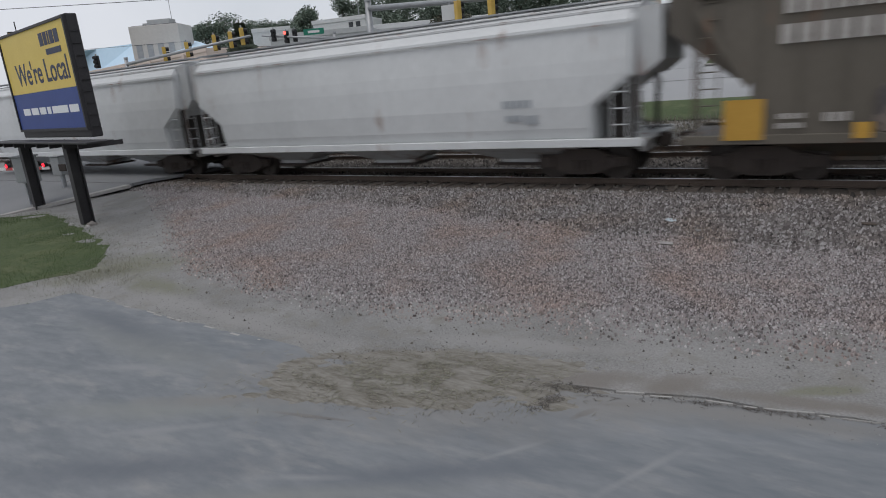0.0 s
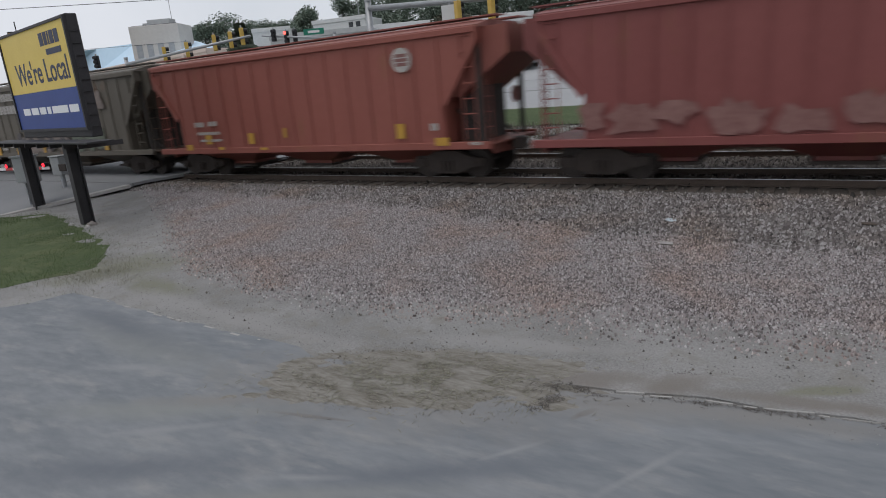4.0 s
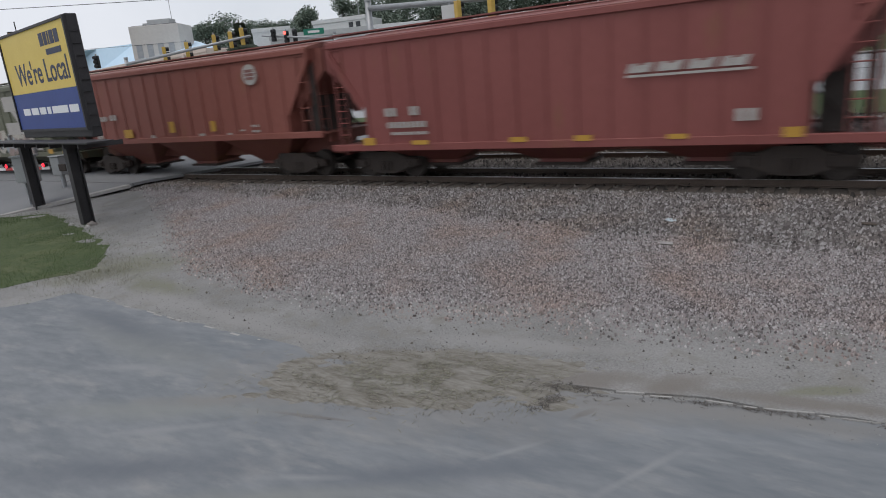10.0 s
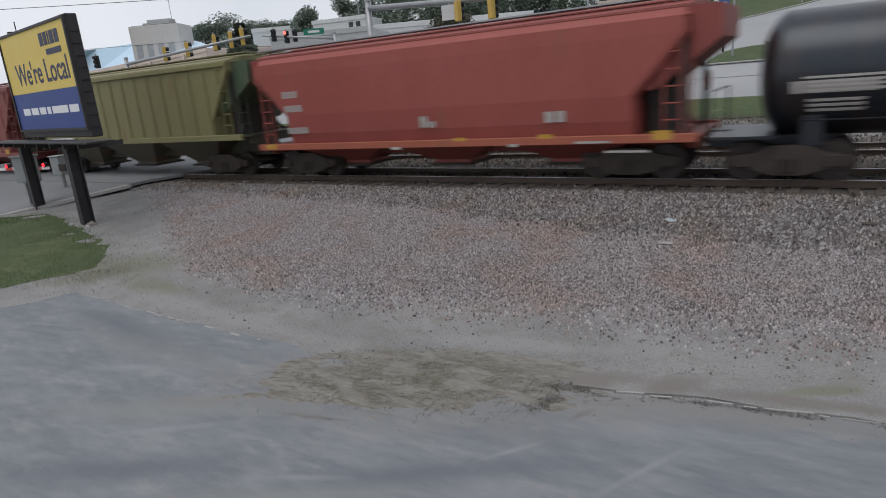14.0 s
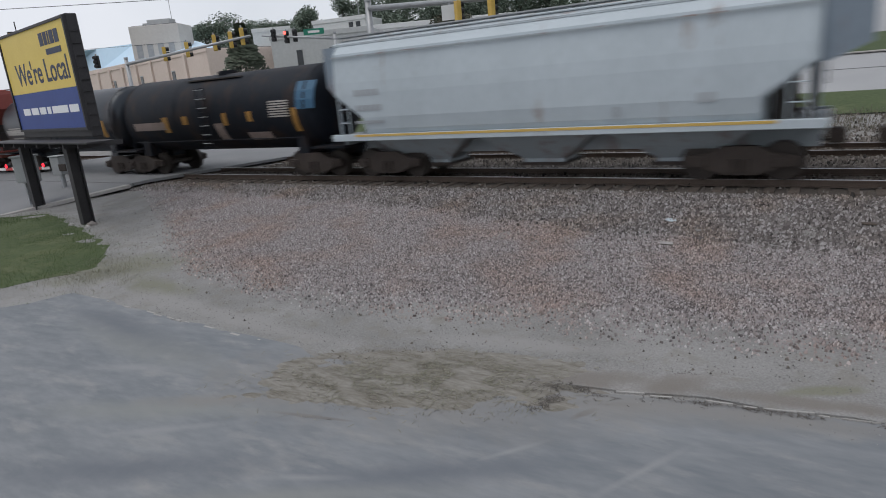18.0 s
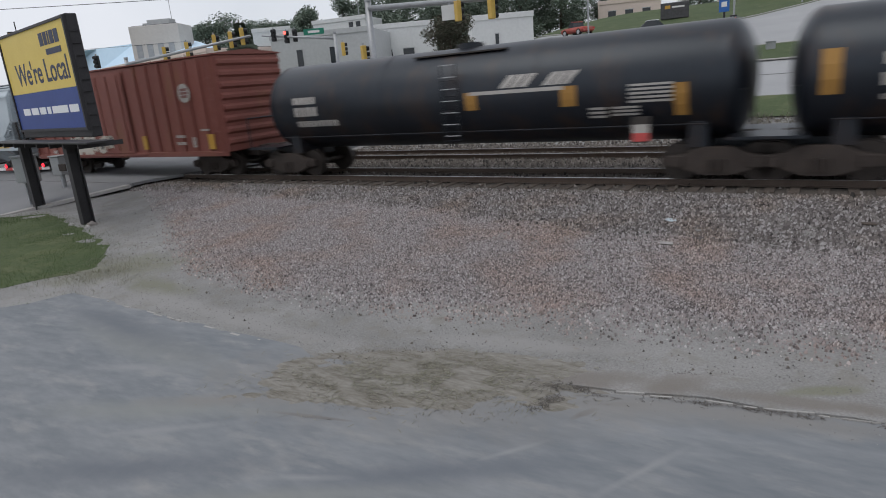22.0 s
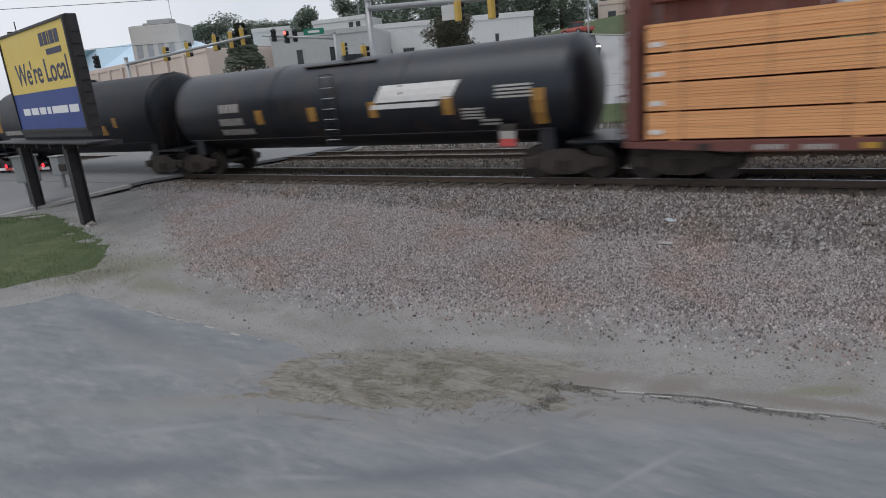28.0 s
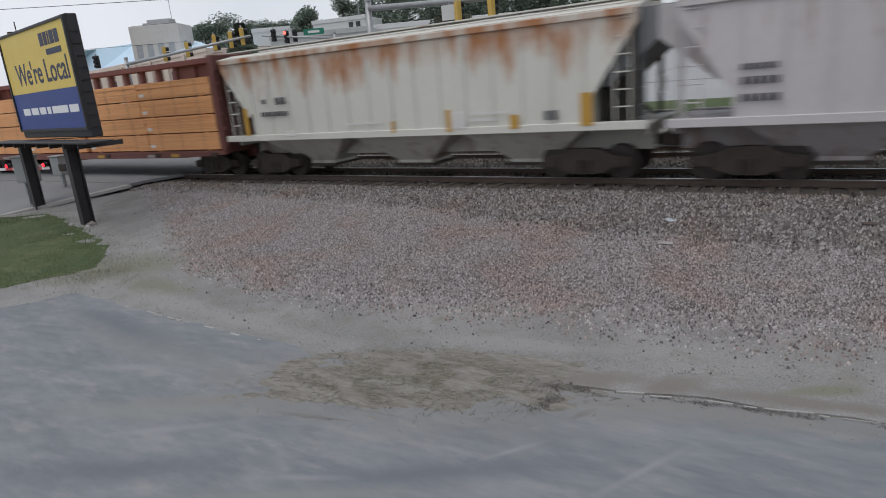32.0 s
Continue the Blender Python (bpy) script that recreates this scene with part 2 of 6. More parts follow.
M_LEAF_BROWN = island_mat("bronze_leaf", [(0.07, 0.066, 0.05), (0.09, 0.086, 0.062), (0.078, 0.092, 0.062), (0.11, 0.09, 0.068)])
M_NEEDLE = island_mat("needle", [(0.06, 0.076, 0.055), (0.078, 0.096, 0.068), (0.1, 0.115, 0.085)])
M_LUMBER = mat("sawn_lumber", (0.64, 0.295, 0.125), (0.80, 0.425, 0.195), 0.8, big=0.5, fine=9, bump=0.15, stretch=(0.25, 1, 26), dirt=(0.36, 0.205, 0.10), dirt_amount=0.15, per_object=0.06)
M_CAR_WHITE = mat("car_white", (0.62, 0.63, 0.64), (0.66, 0.67, 0.68), 0.25, big=1, bump=0, spec=0.6)
M_CAR_RED = mat("car_red", (0.30, 0.05, 0.03), (0.34, 0.06, 0.04), 0.3, big=1, bump=0, spec=0.6)
M_CAR_DARK = mat("car_dark", (0.02, 0.025, 0.03), (0.03, 0.035, 0.04), 0.25, big=1, bump=0, spec=0.6)
M_CAR_SILVER = mat("car_silver", (0.36, 0.37, 0.38), (0.42, 0.43, 0.44), 0.3, 0.3, big=1, bump=0)
M_RUBBER = mat("rubber", (0.012, 0.012, 0.012), (0.022, 0.022, 0.022), 0.9, big=6)
M_BLUE_SIGN = mat("sign_blue", (0.02, 0.10, 0.33), (0.03, 0.13, 0.4), 0.5, big=3, bump=0)
M_TRASH = mat("pale_plastic", (0.32, 0.38, 0.42), (0.45, 0.51, 0.55), 0.4, big=6)


# ---- mesh helpers ----
def part(name, bm, material, parent=None, label="", smooth=False, at=None):
    me = bpy.data.meshes.new(name)
    if isinstance(bm, bmesh.types.BMesh):
        bmesh.ops.recalc_face_normals(bm, faces=bm.faces)
        bm.to_mesh(me)
        bm.free()
    else:
        me = bm
    if material and not len(me.materials):
        me.materials.append(material)
    if smooth:
        for p in me.polygons:
            p.use_smooth = True
    ob = new(name, me)
    if parent:
        ob.parent = parent
    if at is not None:
        ob.matrix_basis = at
    if label:
        tagged(ob, label)
    return ob


def thing(name, label, category, m=None, group="", kind=""):
    ob = new(name)
    ob.empty_display_size = 0.2
    if m is not None:
        ob.matrix_basis = m
    return tagged(ob, label, category, group, kind)


def box(bm, x0, y0, z0, x1, y1, z1, bevel=0.0):
    r = bmesh.ops.create_cube(bm, size=1.0)
    for v in r["verts"]:
        v.co = ((x0 + x1) / 2 + v.co.x * (x1 - x0), (y0 + y1) / 2 + v.co.y * (y1 - y0), (z0 + z1) / 2 + v.co.z * (z1 - z0))
    if bevel:
        es = list({e for v in r["verts"] for e in v.link_edges})
        bmesh.ops.bevel(bm, geom=es, offset=bevel, segments=1, affect="EDGES")
    return bm


def bx(*a, bevel=0.0):
    return box(bmesh.new(), *a, bevel=bevel)


def cyl(bm, a, b, r, n=10, r2=None):
    a, b = Vector(a), Vector(b)
    d = b - a
    m = Matrix.Translation((a + b) / 2) @ d.to_track_quat("Z", "Y").to_matrix().to_4x4()
    bmesh.ops.create_cone(bm, cap_ends=True, segments=n, radius1=r, radius2=r if r2 is None else r2, depth=d.length, matrix=m)
    return bm


def prism(bm, poly, y0, y1):
    """A polygon in x and z, drawn out from y0 to y1."""
    f = [bm.verts.new((x, y0, z)) for x, z in poly]
    g = [bm.verts.new((x, y1, z)) for x, z in poly]
    k = len(poly)
    bm.faces.new(f)
    bm.faces.new(g[::-1])
    for i in range(k):
        bm.faces.new((f[i], g[i], g[(i + 1) % k], f[(i + 1) % k]))
    return bm


def loft(bm, rings, close=True):
    """Skin over rings of equal count, with caps."""
    vs = [[bm.verts.new(p) for p in r] for r in rings]
    for a, b in zip(vs, vs[1:]):
        for i in range(len(a)):
            j = (i + 1) % len(a)
            bm.faces.new((a[i], a[j], b[j], b[i]))
    if close:
        bm.faces.new(vs[0][::-1])
        bm.faces.new(vs[-1])
    return bm


def pieces(name, pts, sizes, shape, faces, seed):
    """Many small pieces in one mesh: shape (k, 3) turned and scaled at each point."""
    rg = np.random.default_rng(seed)
    k = len(shape)
    n = len(pts)
    a = rg.uniform(0, 2 * np.pi, n)
    c, s = np.cos(a), np.sin(a)
    jit = rg.uniform(0.6, 1.35, (n, k, 1))
    v = shape[None] * sizes[:, None, :] * jit
    x = v[..., 0] * c[:, None] - v[..., 1] * s[:, None]
    y = v[..., 0] * s[:, None] + v[..., 1] * c[:, None]
    co = np.stack([x, y, v[..., 2]], -1) + pts[:, None, :]
    me = bpy.data.meshes.new(name)
    f = np.array(faces)
    allf = (f[None] + (np.arange(n) * k)[:, None, None]).reshape(-1, f.shape[1])
    me.vertices.add(n * k)
    me.vertices.foreach_set("co", co.reshape(-1))
    m = f.shape[1]
    me.loops.add(allf.size)
    me.loops.foreach_set("vertex_index", allf.reshape(-1))
    me.polygons.add(len(allf))
    me.polygons.foreach_set("loop_start", np.arange(len(allf)) * m)
    me.update(calc_edges=True)
    return me


def smooth01(t):
    t = min(1.0, max(0.0, t))
    return t * t * (3 - 2 * t)


# ---- the ground ----
PROFILE = [(-60, -0.75), (-9.9, -0.70), (-9.3, -0.69), (-6.5, -0.62), (-4.6, -0.52), (-2.1, -0.27), (-1.7, -0.22), (7.9, -0.22), (9.0, -0.12)]


def slope_at(x):
    return 0.05 + 0.115 * smooth01((x + 62) / 42)


def ground_z(x, y):
    if y >= 9.0:
        k = slope_at(x)
        z = -0.12 + k * (min(y, 62) - 9.0)
        if y > 62:
            z += 0.03 * (y - 62)
        return z
    for (ya, za), (yb, zb) in zip(PROFILE, PROFILE[1:]):
        if y <= yb:
            t = max(0.0, (y - ya) / (yb - ya))
            return za + (zb - za) * t
    return -0.12


def sheet(name, xs, ys, zf, material, kind="structure", label="", category="", inside=None):
    bm = bmesh.new()
    g = [[bm.verts.new((x, y, zf(x, y))) for y in ys] for x in xs]
    for i in range(len(xs) - 1):
        for j in range(len(ys) - 1):
            if inside is None or inside((xs[i] + xs[i + 1]) / 2, (ys[j] + ys[j + 1]) / 2):
                bm.faces.new((g[i][j], g[i + 1][j], g[i + 1][j + 1], g[i][j + 1]))
    loose = [v for v in bm.verts if not v.link_faces]
    bmesh.ops.delete(bm, geom=loose, context="VERTS")
    ob = part(name, bm, material, None, "", True)
    return tagged(ob, label, category, "", kind)


def span(a, b, n):
    return [a + (b - a) * i / n for i in range(n + 1)]


def bumpy(x, y):
    h = 0.0
    if -9.5 < y < -2.3:
        h = 0.05 * noise.noise((x * 0.6, y * 0.6, 3.1)) + 0.02 * noise.noise((x * 2.3, y * 2.3, 1.0))
    return ground_z(x, y) + h


sheet("ground", [-900, -400, -200, -120] + span(-90, -32, 24) + span(-31, 8, 78) + span(10, 60, 12) + [120, 250, 600],
      [-120, -60, -30, -20] + span(-14, 9, 92) + span(9.6, 62, 60) + [80, 110, 160, 260, 500, 1200], bumpy, M_SOIL,
      label="pale dusty gravel and soil beside the railway line", category="ground")


def in_poly(x, y, poly):
    c = False
    for (x0, y0), (x1, y1) in zip(poly, poly[1:] + poly[:1]):
        if (y0 > y) != (y1 > y) and x < (x1 - x0) * (y - y0) / (y1 - y0) + x0:
            c = not c
    return c


def slab(name, poly, top, thick, material, label, category, kind="structure", zf=None):
    """A flat or draped plate with a polygon outline and a real edge."""
    bm = bmesh.new()
    f = bm.faces.new([bm.verts.new((x, y, 0)) for x, y in poly])
    r = bmesh.ops.extrude_face_region(bm, geom=[f])
    for v in [g for g in r["geom"] if isinstance(g, bmesh.types.BMVert)]:
        v.co.z = -thick
    bmesh.ops.triangulate(bm, faces=bm.faces)
    for v in bm.verts:
        v.co.z += zf(v.co.x, v.co.y) if zf else top
    return tagged(part(name, bm, material), label, category, "", kind)


def ragged(pts, step=0.14, amp=0.16, seed=3):
    out = []
    for (x0, y0), (x1, y1) in zip(pts, pts[1:]):
        n = max(1, int(math.hypot(x1 - x0, y1 - y0) / step))
        for i in range(n):
            t = i / n
            x, y = x0 + (x1 - x0) * t, y0 + (y1 - y0) * t
            k = noise.noise((x * 1.6, y * 1.6, seed)) * amp + noise.noise((x * 6.1, y * 6.1, seed)) * amp * 0.45
            out.append((x, y + k))
    return out + [pts[-1]]


LOT_EDGE = ragged([(-45, -17.5), (-20, -13.6), (-14.2, -11.65), (-13.8, -11.2), (-13.56, -10.46), (-12.1, -10.56), (-10.4, -10.67), (-8.5, -10.77), (-7.1, -10.78), (-6.2, -10.9),
                   (-4.6, -10.95), (-3.2, -10.75), (-2.5, -10.55), (-1.0, -10.2), (-0.4, -10.12), (0.7, -9.98), (9, -9.4)], 0.12, 0.1)
slab("pavement_lot", LOT_EDGE + [(9, -40), (-45, -40)], -0.694, 0.06, M_ASPHALT, "worn blue-grey asphalt parking lot with pale streaks", "pavement")
OLD_EDGE = ragged([(-3.1, -10.48), (-1.97, -10.33), (-1.0, -10.14), (-0.18, -10.06), (0.65, -9.98), (9, -9.38)], 0.25, 0.06, 7)
slab("pavement_apron", OLD_EDGE + [(9, -8.9), (4, -8.8), (0.7, -9.2), (-1.2, -9.6), (-2.4, -10.0)], -0.676, 0.05, M_SOIL, "packed pale dirt over an old concrete edge", "pavement")

# broken pale kerb along the lot
kerb = thing("broken_kerb", "broken pale concrete kerb edging half buried in dirt", "kerb")
random.seed(11)


def kerb_run(pts, chance, z, wide, longest):
    for (x0, y0), (x1, y1) in zip(pts, pts[1:]):
        ln = math.hypot(x1 - x0, y1 - y0)
        t = 0.0
        while t < ln:
            l_ = random.uniform(0.05, longest)
            if random.random() < chance:
                f = min(1.0, (t + l_ / 2) / ln)
                part("kerb_piece", bx(-l_ / 2, -wide * random.uniform(0.4, 1.2), -0.03, l_ / 2, wide * random.uniform(0.4, 1.2), 0.008, bevel=0.006), M_CONCRETE, kerb,
                     at=pose(x0 + (x1 - x0) * f, y0 + (y1 - y0) * f + random.uniform(-0.025, 0.025), z + random.uniform(-0.01, 0.004), random.uniform(-6, 6), 0, math.degrees(math.atan2(y1 - y0, x1 - x0)) + random.uniform(-5, 5)))
            t += l_ + random.uniform(0.0, 0.12)


kerb_run([(-13.5, -10.47), (-12.1, -10.57), (-10.4, -10.68), (-8.5, -10.79), (-7.1, -10.8)], 0.4, -0.69, 0.026, 0.3)
kerb_run([(-3.0, -10.5), (-1.97, -10.36), (-1.0, -10.17), (-0.18, -10.09), (0.65, -10.0), (3.0, -9.8)], 0.5, -0.677, 0.012, 0.35)


# ---- crossing road on the far side of the billboard ----
def road_z(x, y):
    if y < -2.0:
        return max(-0.62, -0.02 + 0.145 * (y + 2.0))
    if y < 8.0:
        return 0.012
    return max(0.012, ground_z(x, y) + 0.06)


def road_strip(name, a, b, w, n, material, label, category, lift=0.0, off=0.0):
    a, b = Vector(a), Vector(b)
    d = (b - a).normalized()
    s = Vector((-1, 0))
    bm = bmesh.new()
    rows = []
    for i in range(n + 1):
        p = a + (b - a) * i / n
        rows.append([bm.verts.new((*(p + s * (off + w * k / 6)), road_z(*(p + s * (off + w * k / 6))) + lift)) for k in range(7)])
    for r0, r1 in zip(rows, rows[1:]):
        for k in range(6):
            bm.faces.new((r0[k], r1[k], r1[k + 1], r0[k + 1]))
    r = bmesh.ops.extrude_face_region(bm, geom=list(bm.faces))
    for v in [g for g in r["geom"] if isinstance(g, bmesh.types.BMVert)]:
        v.co.z -= 0.12
    return tagged(part(name, bm, material), label, category, "", "structure")


road_strip("road", (-31.5, -12.0), (-24.35, -2.1), 17.0, 24, M_STREET, "grey asphalt street leading to the level crossing", "road")
road_strip("road_crossing", (-24.3, -2.05), (-20.2, 14.9), 17.0, 30, M_STREET, "grey asphalt street crossing the railway on the level", "road")
road_strip("kerb", (-31.4, -11.85), (-24.5, -2.3), -0.35, 24, M_CONCRETE, "pale concrete kerb along the street", "kerb", 0.015)


# ---- streets and grass beyond the tracks ----
def drape(lift):
    return lambda x, y: ground_z(x, y) + lift


XS = span(-150, -40, 22) + span(-39, 20, 59) + [24, 30, 40, 60, 100]


def ribbon(name, xs, lo, hi, n, lift, material, label, category):
    """A draped surface between two edges that are functions of x, with a real thickness."""
    bm = bmesh.new()
    rows = []
    for x in xs:
        a, b = lo(x), hi(x)
        rows.append([bm.verts.new((x, a + (b - a) * j / n, ground_z(x, a + (b - a) * j / n) + lift)) for j in range(n + 1)])
    for r0, r1 in zip(rows, rows[1:]):
        for j in range(n):
            bm.faces.new((r0[j], r1[j], r1[j + 1], r0[j + 1]))
    r = bmesh.ops.extrude_face_region(bm, geom=list(bm.faces))
    for v in [g for g in r["geom"] if isinstance(g, bmesh.types.BMVert)]:
        v.co.z -= 0.05
    return tagged(part(name, bm, material), label, category, "", "structure")


def hill_edge(x):
    """Where the paved junction ends against the grass hillside."""
    return float(np.interp(x, [-44, -30, -25, -20.2, -16, -12.3, -8.9, -6.2, -2.8, 1.5, 8], [58, 54.2, 49, 44.6, 41.2, 39.3, 42.5, 45.1, 49.6, 56, 64]))


def island_edge(x):
    """The upper kerb of the grass island between the two streets."""
    return float(np.interp(x, [-6.75, -6.6, -6.1, -4.8, 0.4, 2.3, 30], [25.6, 26.8, 28.4, 29.3, 29.9, 30.3, 36]))


sheet("grass_verge", XS, [12.0, 12.7, 13.5, 14.3, 15.0, 15.75], drape(0.06), M_TURF, label="mown green grass strip beside the railway", category="grass")
sheet("road_parallel", XS, [15.75, 17, 18.5, 20, 22, 24.0], drape(0.05), M_ROAD, label="wide pale grey street beyond the railway", category="road")
sheet("road_line", XS, [20.4, 20.52], drape(0.056), M_ROOFDARK, label="dark sealed joint along the street", category="road")
sheet("grass_hill", XS, span(24.0, 62, 40) + [66, 75, 95], drape(0.02), M_TURF, label="green mown grass hillside", category="grass")
ribbon("road_upper", span(-44, 8, 104), lambda x: 24.02, hill_edge, 14, 0.06, M_ROAD, "pale grey street junction climbing the hillside", "road")
ribbon("grass_island", span(-6.75, 30, 60), lambda x: 24.3, island_edge, 4, 0.16, M_TURF, "green grass island between the streets", "grass")
ribbon("kerb_island", span(-6.8, 30, 60), lambda x: 24.08, lambda x: 24.28, 1, 0.17, M_CONCRETE, "pale concrete kerb of the grass island", "kerb")
ribbon("kerb_upper", span(-6.6, 8, 40), lambda x: island_edge(x) + 0.02, lambda x: island_edge(x) + 0.22, 1, 0.17, M_CONCRETE, "pale concrete kerb along the upper street", "kerb")
ribbon("kerb_hill", span(-30, 8, 70), lambda x: hill_edge(x) + 0.02, lambda x: hill_edge(x) + 0.3, 1, 0.16, M_CONCRETE, "pale concrete kerb below the hillside", "kerb")


# ---- the two tracks ----
def track(name, y0, label):
    tr = tagged(thing(name, label, "track"), kind="structure")
    for yr in (0.0, 1.66):
        y = y0 + yr
        bm = bmesh.new()
        box(bm, -160, y - 0.075, -0.172, 60, y + 0.075, -0.150)
        box(bm, -160, y - 0.012, -0.150, 60, y + 0.012, -0.035)
        box(bm, -160, y - 0.036, -0.036, 60, y + 0.036, -0.004)
        rail = part("rail", bm, M_RAIL, tr, "rust-brown steel rail")
        part("railhead", bx(-160, y - 0.028, -0.004, 60, y + 0.028, 0.0), M_RAILTOP, rail, "bright worn railhead")
    me = bpy.data.meshes.new("tie")
    bm = bx(-0.115, -1.56, -0.18, 0.115, 1.56, 0.0, bevel=0.012)
    bm.to_mesh(me)
    bm.free()
    me.materials.append(M_TIE)
    random.seed(5)
    x = -46.0
    while x < 9:
        t = part("tie", me, None, tr)
        t.matrix_basis = pose(x, y0 + 0.83 + random.uniform(-0.05, 0.05), -0.172 + random.uniform(-0.012, 0.004), 0, 0, random.uniform(-1.5, 1.5))
        x += 0.56
    return tr


sheet("trackbed", span(-23, 5, 56), span(-1.55, 8.6, 20), lambda x, y: ground_z(x, y) + 0.012 + 0.02 * noise.noise((x * 3, y * 3, 0)), M_BED, label="dark oily ballast bed under the tracks", category="trackbed",
      inside=lambda x, y: x > -23.7 + 0.245 * (y + 2))
track("track_near", 0.0, "railway track on dark timber ties in ballast")
track("track_far", 5.0, "second railway track on dark timber ties in ballast")

# ---- ballast and loose stones ----
STONE = np.array([(-1, -0.8, -1), (0.9, -1, -1), (1, 0.9, -1), (-0.8, 1, -1), (-0.45, -0.2, 0.9), (0.5, 0.25, 1.0)], float) * 0.5
SIDES = [(0, 1, 4), (1, 5, 4), (1, 2, 5), (2, 3, 5), (3, 4, 5), (3, 0, 4)]
FRONT_X = [-32, -25.2, -17.4, -14.5, -12.1, -9.85, -7.45, -6.66, -4.0, -2.3, -0.9, 0.7, 8]
FRONT_Y = [-1.0, -1.4, -5.7, -7.6, -8.85, -9.3, -9.6, -9.4, -9.1, -9.0, -8.85, -8.75, -8.5]


def stones(name, count, x0, x1, y0, y1, smin, smax, material, label, seed, keep):
    """Loose stones strewn where keep(x, y, r) says so; the arguments are arrays."""
    rg = np.random.default_rng(seed)
    xs, ys = rg.uniform(x0, x1, count), rg.uniform(y0, y1, count)
    k = keep(xs, ys, rg.uniform(0, 1, count))
    xs, ys = xs[k], ys[k]
    z = np.array([bumpy(x, y) for x, y in zip(xs.tolist(), ys.tolist())])
    s = rg.uniform(smin, smax, (len(xs), 1)) * rg.uniform(0.7, 1.25, (len(xs), 3))
    pts = np.stack([xs, ys, z + s[:, 2] * 0.25], 1)
    me = pieces(name, pts, s, STONE, SIDES, seed + 1)
    return tagged(part(name, me, material), label, "ballast", "", "stuff")


def front(x):
    return np.interp(x, FRONT_X, FRONT_Y)


def upper_edge(x):
    """The foot of the coarse ballast that lies against the track."""
    return np.interp(x, [-22, -10, -4.7, -1], [-2.4, -3.3, -4.5, -4.8]) + 0.12 * np.sin(x * 1.9) + 0.08 * np.sin(x * 4.3 + 1)


def on_shoulder(x, y, r):
    edge = np.clip((y - front(x)) / 1.5, 0, 1)
    return (y > front(x)) & (y < upper_edge(x) + 0.5) & (r < 0.06 + 0.94 * edge ** 1.4) & (x > -24.5)


sheet("ballast_slope", span(-24, 4, 150), span(-9.6, -1.2, 60), lambda x, y: bumpy(x, y) + 0.006, M_BALLAST_BASE, label="pinkish crushed ballast fines darkened with painted gap shade, sloping from the track", category="ballast",
      inside=lambda x, y: y > front(x) + 1.35 + 0.5 * noise.noise((x * 0.9, y * 0.9, 4.0)) + 0.35 * noise.noise((x * 3.1, y * 3.1, 2.0)))
stones("ballast_shoulder", 400000, -25, 4, -10, -2, 0.018, 0.047, M_STONE, "loose pinkish grey crushed ballast stones", 21, on_shoulder)
stones("ballast_upper", 64000, -25, 4, -5.3, -0.85, 0.032, 0.075, M_STONE_UPPER, "grey crushed ballast stones against the track", 31, lambda x, y, r: r < np.clip((y - upper_edge(x)) / 0.7, 0, 1))
stones("ballast_bed", 30000, -34, 4, -1.3, 9.2, 0.07, 0.13, M_STONE_DARK, "dark ballast stones between the tracks", 41, lambda x, y, r: (x > -23.6 + 0.245 * (y + 2)) & ((y > 0.1) | (r < 0.12)))
stones("ballast_far", 5200, -30, 5, 9.3, 12.6, 0.04, 0.13, M_STONE_DARK, "dark rubble beyond the far track", 51, lambda x, y, r: (x > -14) & (r < 0.8))
stones("grit", 60000, -24, 4, -11.2, -4.0, 0.006, 0.022, M_GRIT, "fine grit scattered over packed dirt", 61, lambda x, y, r: (r < 0.7) & (front(x) + 0.9 > y) & (y > front(x) - 1.7) & (y > -10.7) & (y > -11.2 + 0.5 * np.maximum(0, -13 - x)))
stones("scattered_stones", 4200, -24, 4, -10.8, -4.0, 0.012, 0.042, M_STONE_DARK, "dark stones strewn beyond the ballast edge", 62, lambda x, y, r: (r < 0.5) & (front(x) + 0.6 > y) & (y > front(x) - 1.2) & (y > -10.6) & (r < 0.5 * np.exp((y - front(x)) * 1.6)))


# ---- grass ----
def blades(name, poly, count, h, material, label, seed, fray=0.12, gap=-0.45):
    rg = np.random.default_rng(seed)
    xs = [p[0] for p in poly]
    ys = [p[1] for p in poly]
    px, py = rg.uniform(min(xs), max(xs), count * 3), rg.uniform(min(ys), max(ys), count * 3)
    k = [i for i in range(count * 3) if in_poly(px[i] + rg.normal(0, fray), py[i] + rg.normal(0, fray), poly) and noise.noise((px[i] * 1.3, py[i] * 1.3, seed)) > gap + 0.3 * rg.normal()][:count]
    px, py = px[k], py[k]
    z = np.array([bumpy(a, b) for a, b in zip(px, py)])
    n = len(px)
    s = np.stack([rg.uniform(0.5, 1.2, n) * h * 0.5, rg.uniform(0.5, 1.2, n) * h * 0.5, rg.uniform(0.5, 1.3, n) * h], 1)
    shape = np.array([(-0.12, 0, 0), (0.12, 0.03, 0), (0.75, 0.15, 1.0), (0.65, 0.1, 1.0)], float)
    me = pieces(name, np.stack([px, py, z], 1), s, shape, [(0, 1, 2, 3)], seed + 2)
    return tagged(part(name, me, material), label, "grass", "", "stuff")


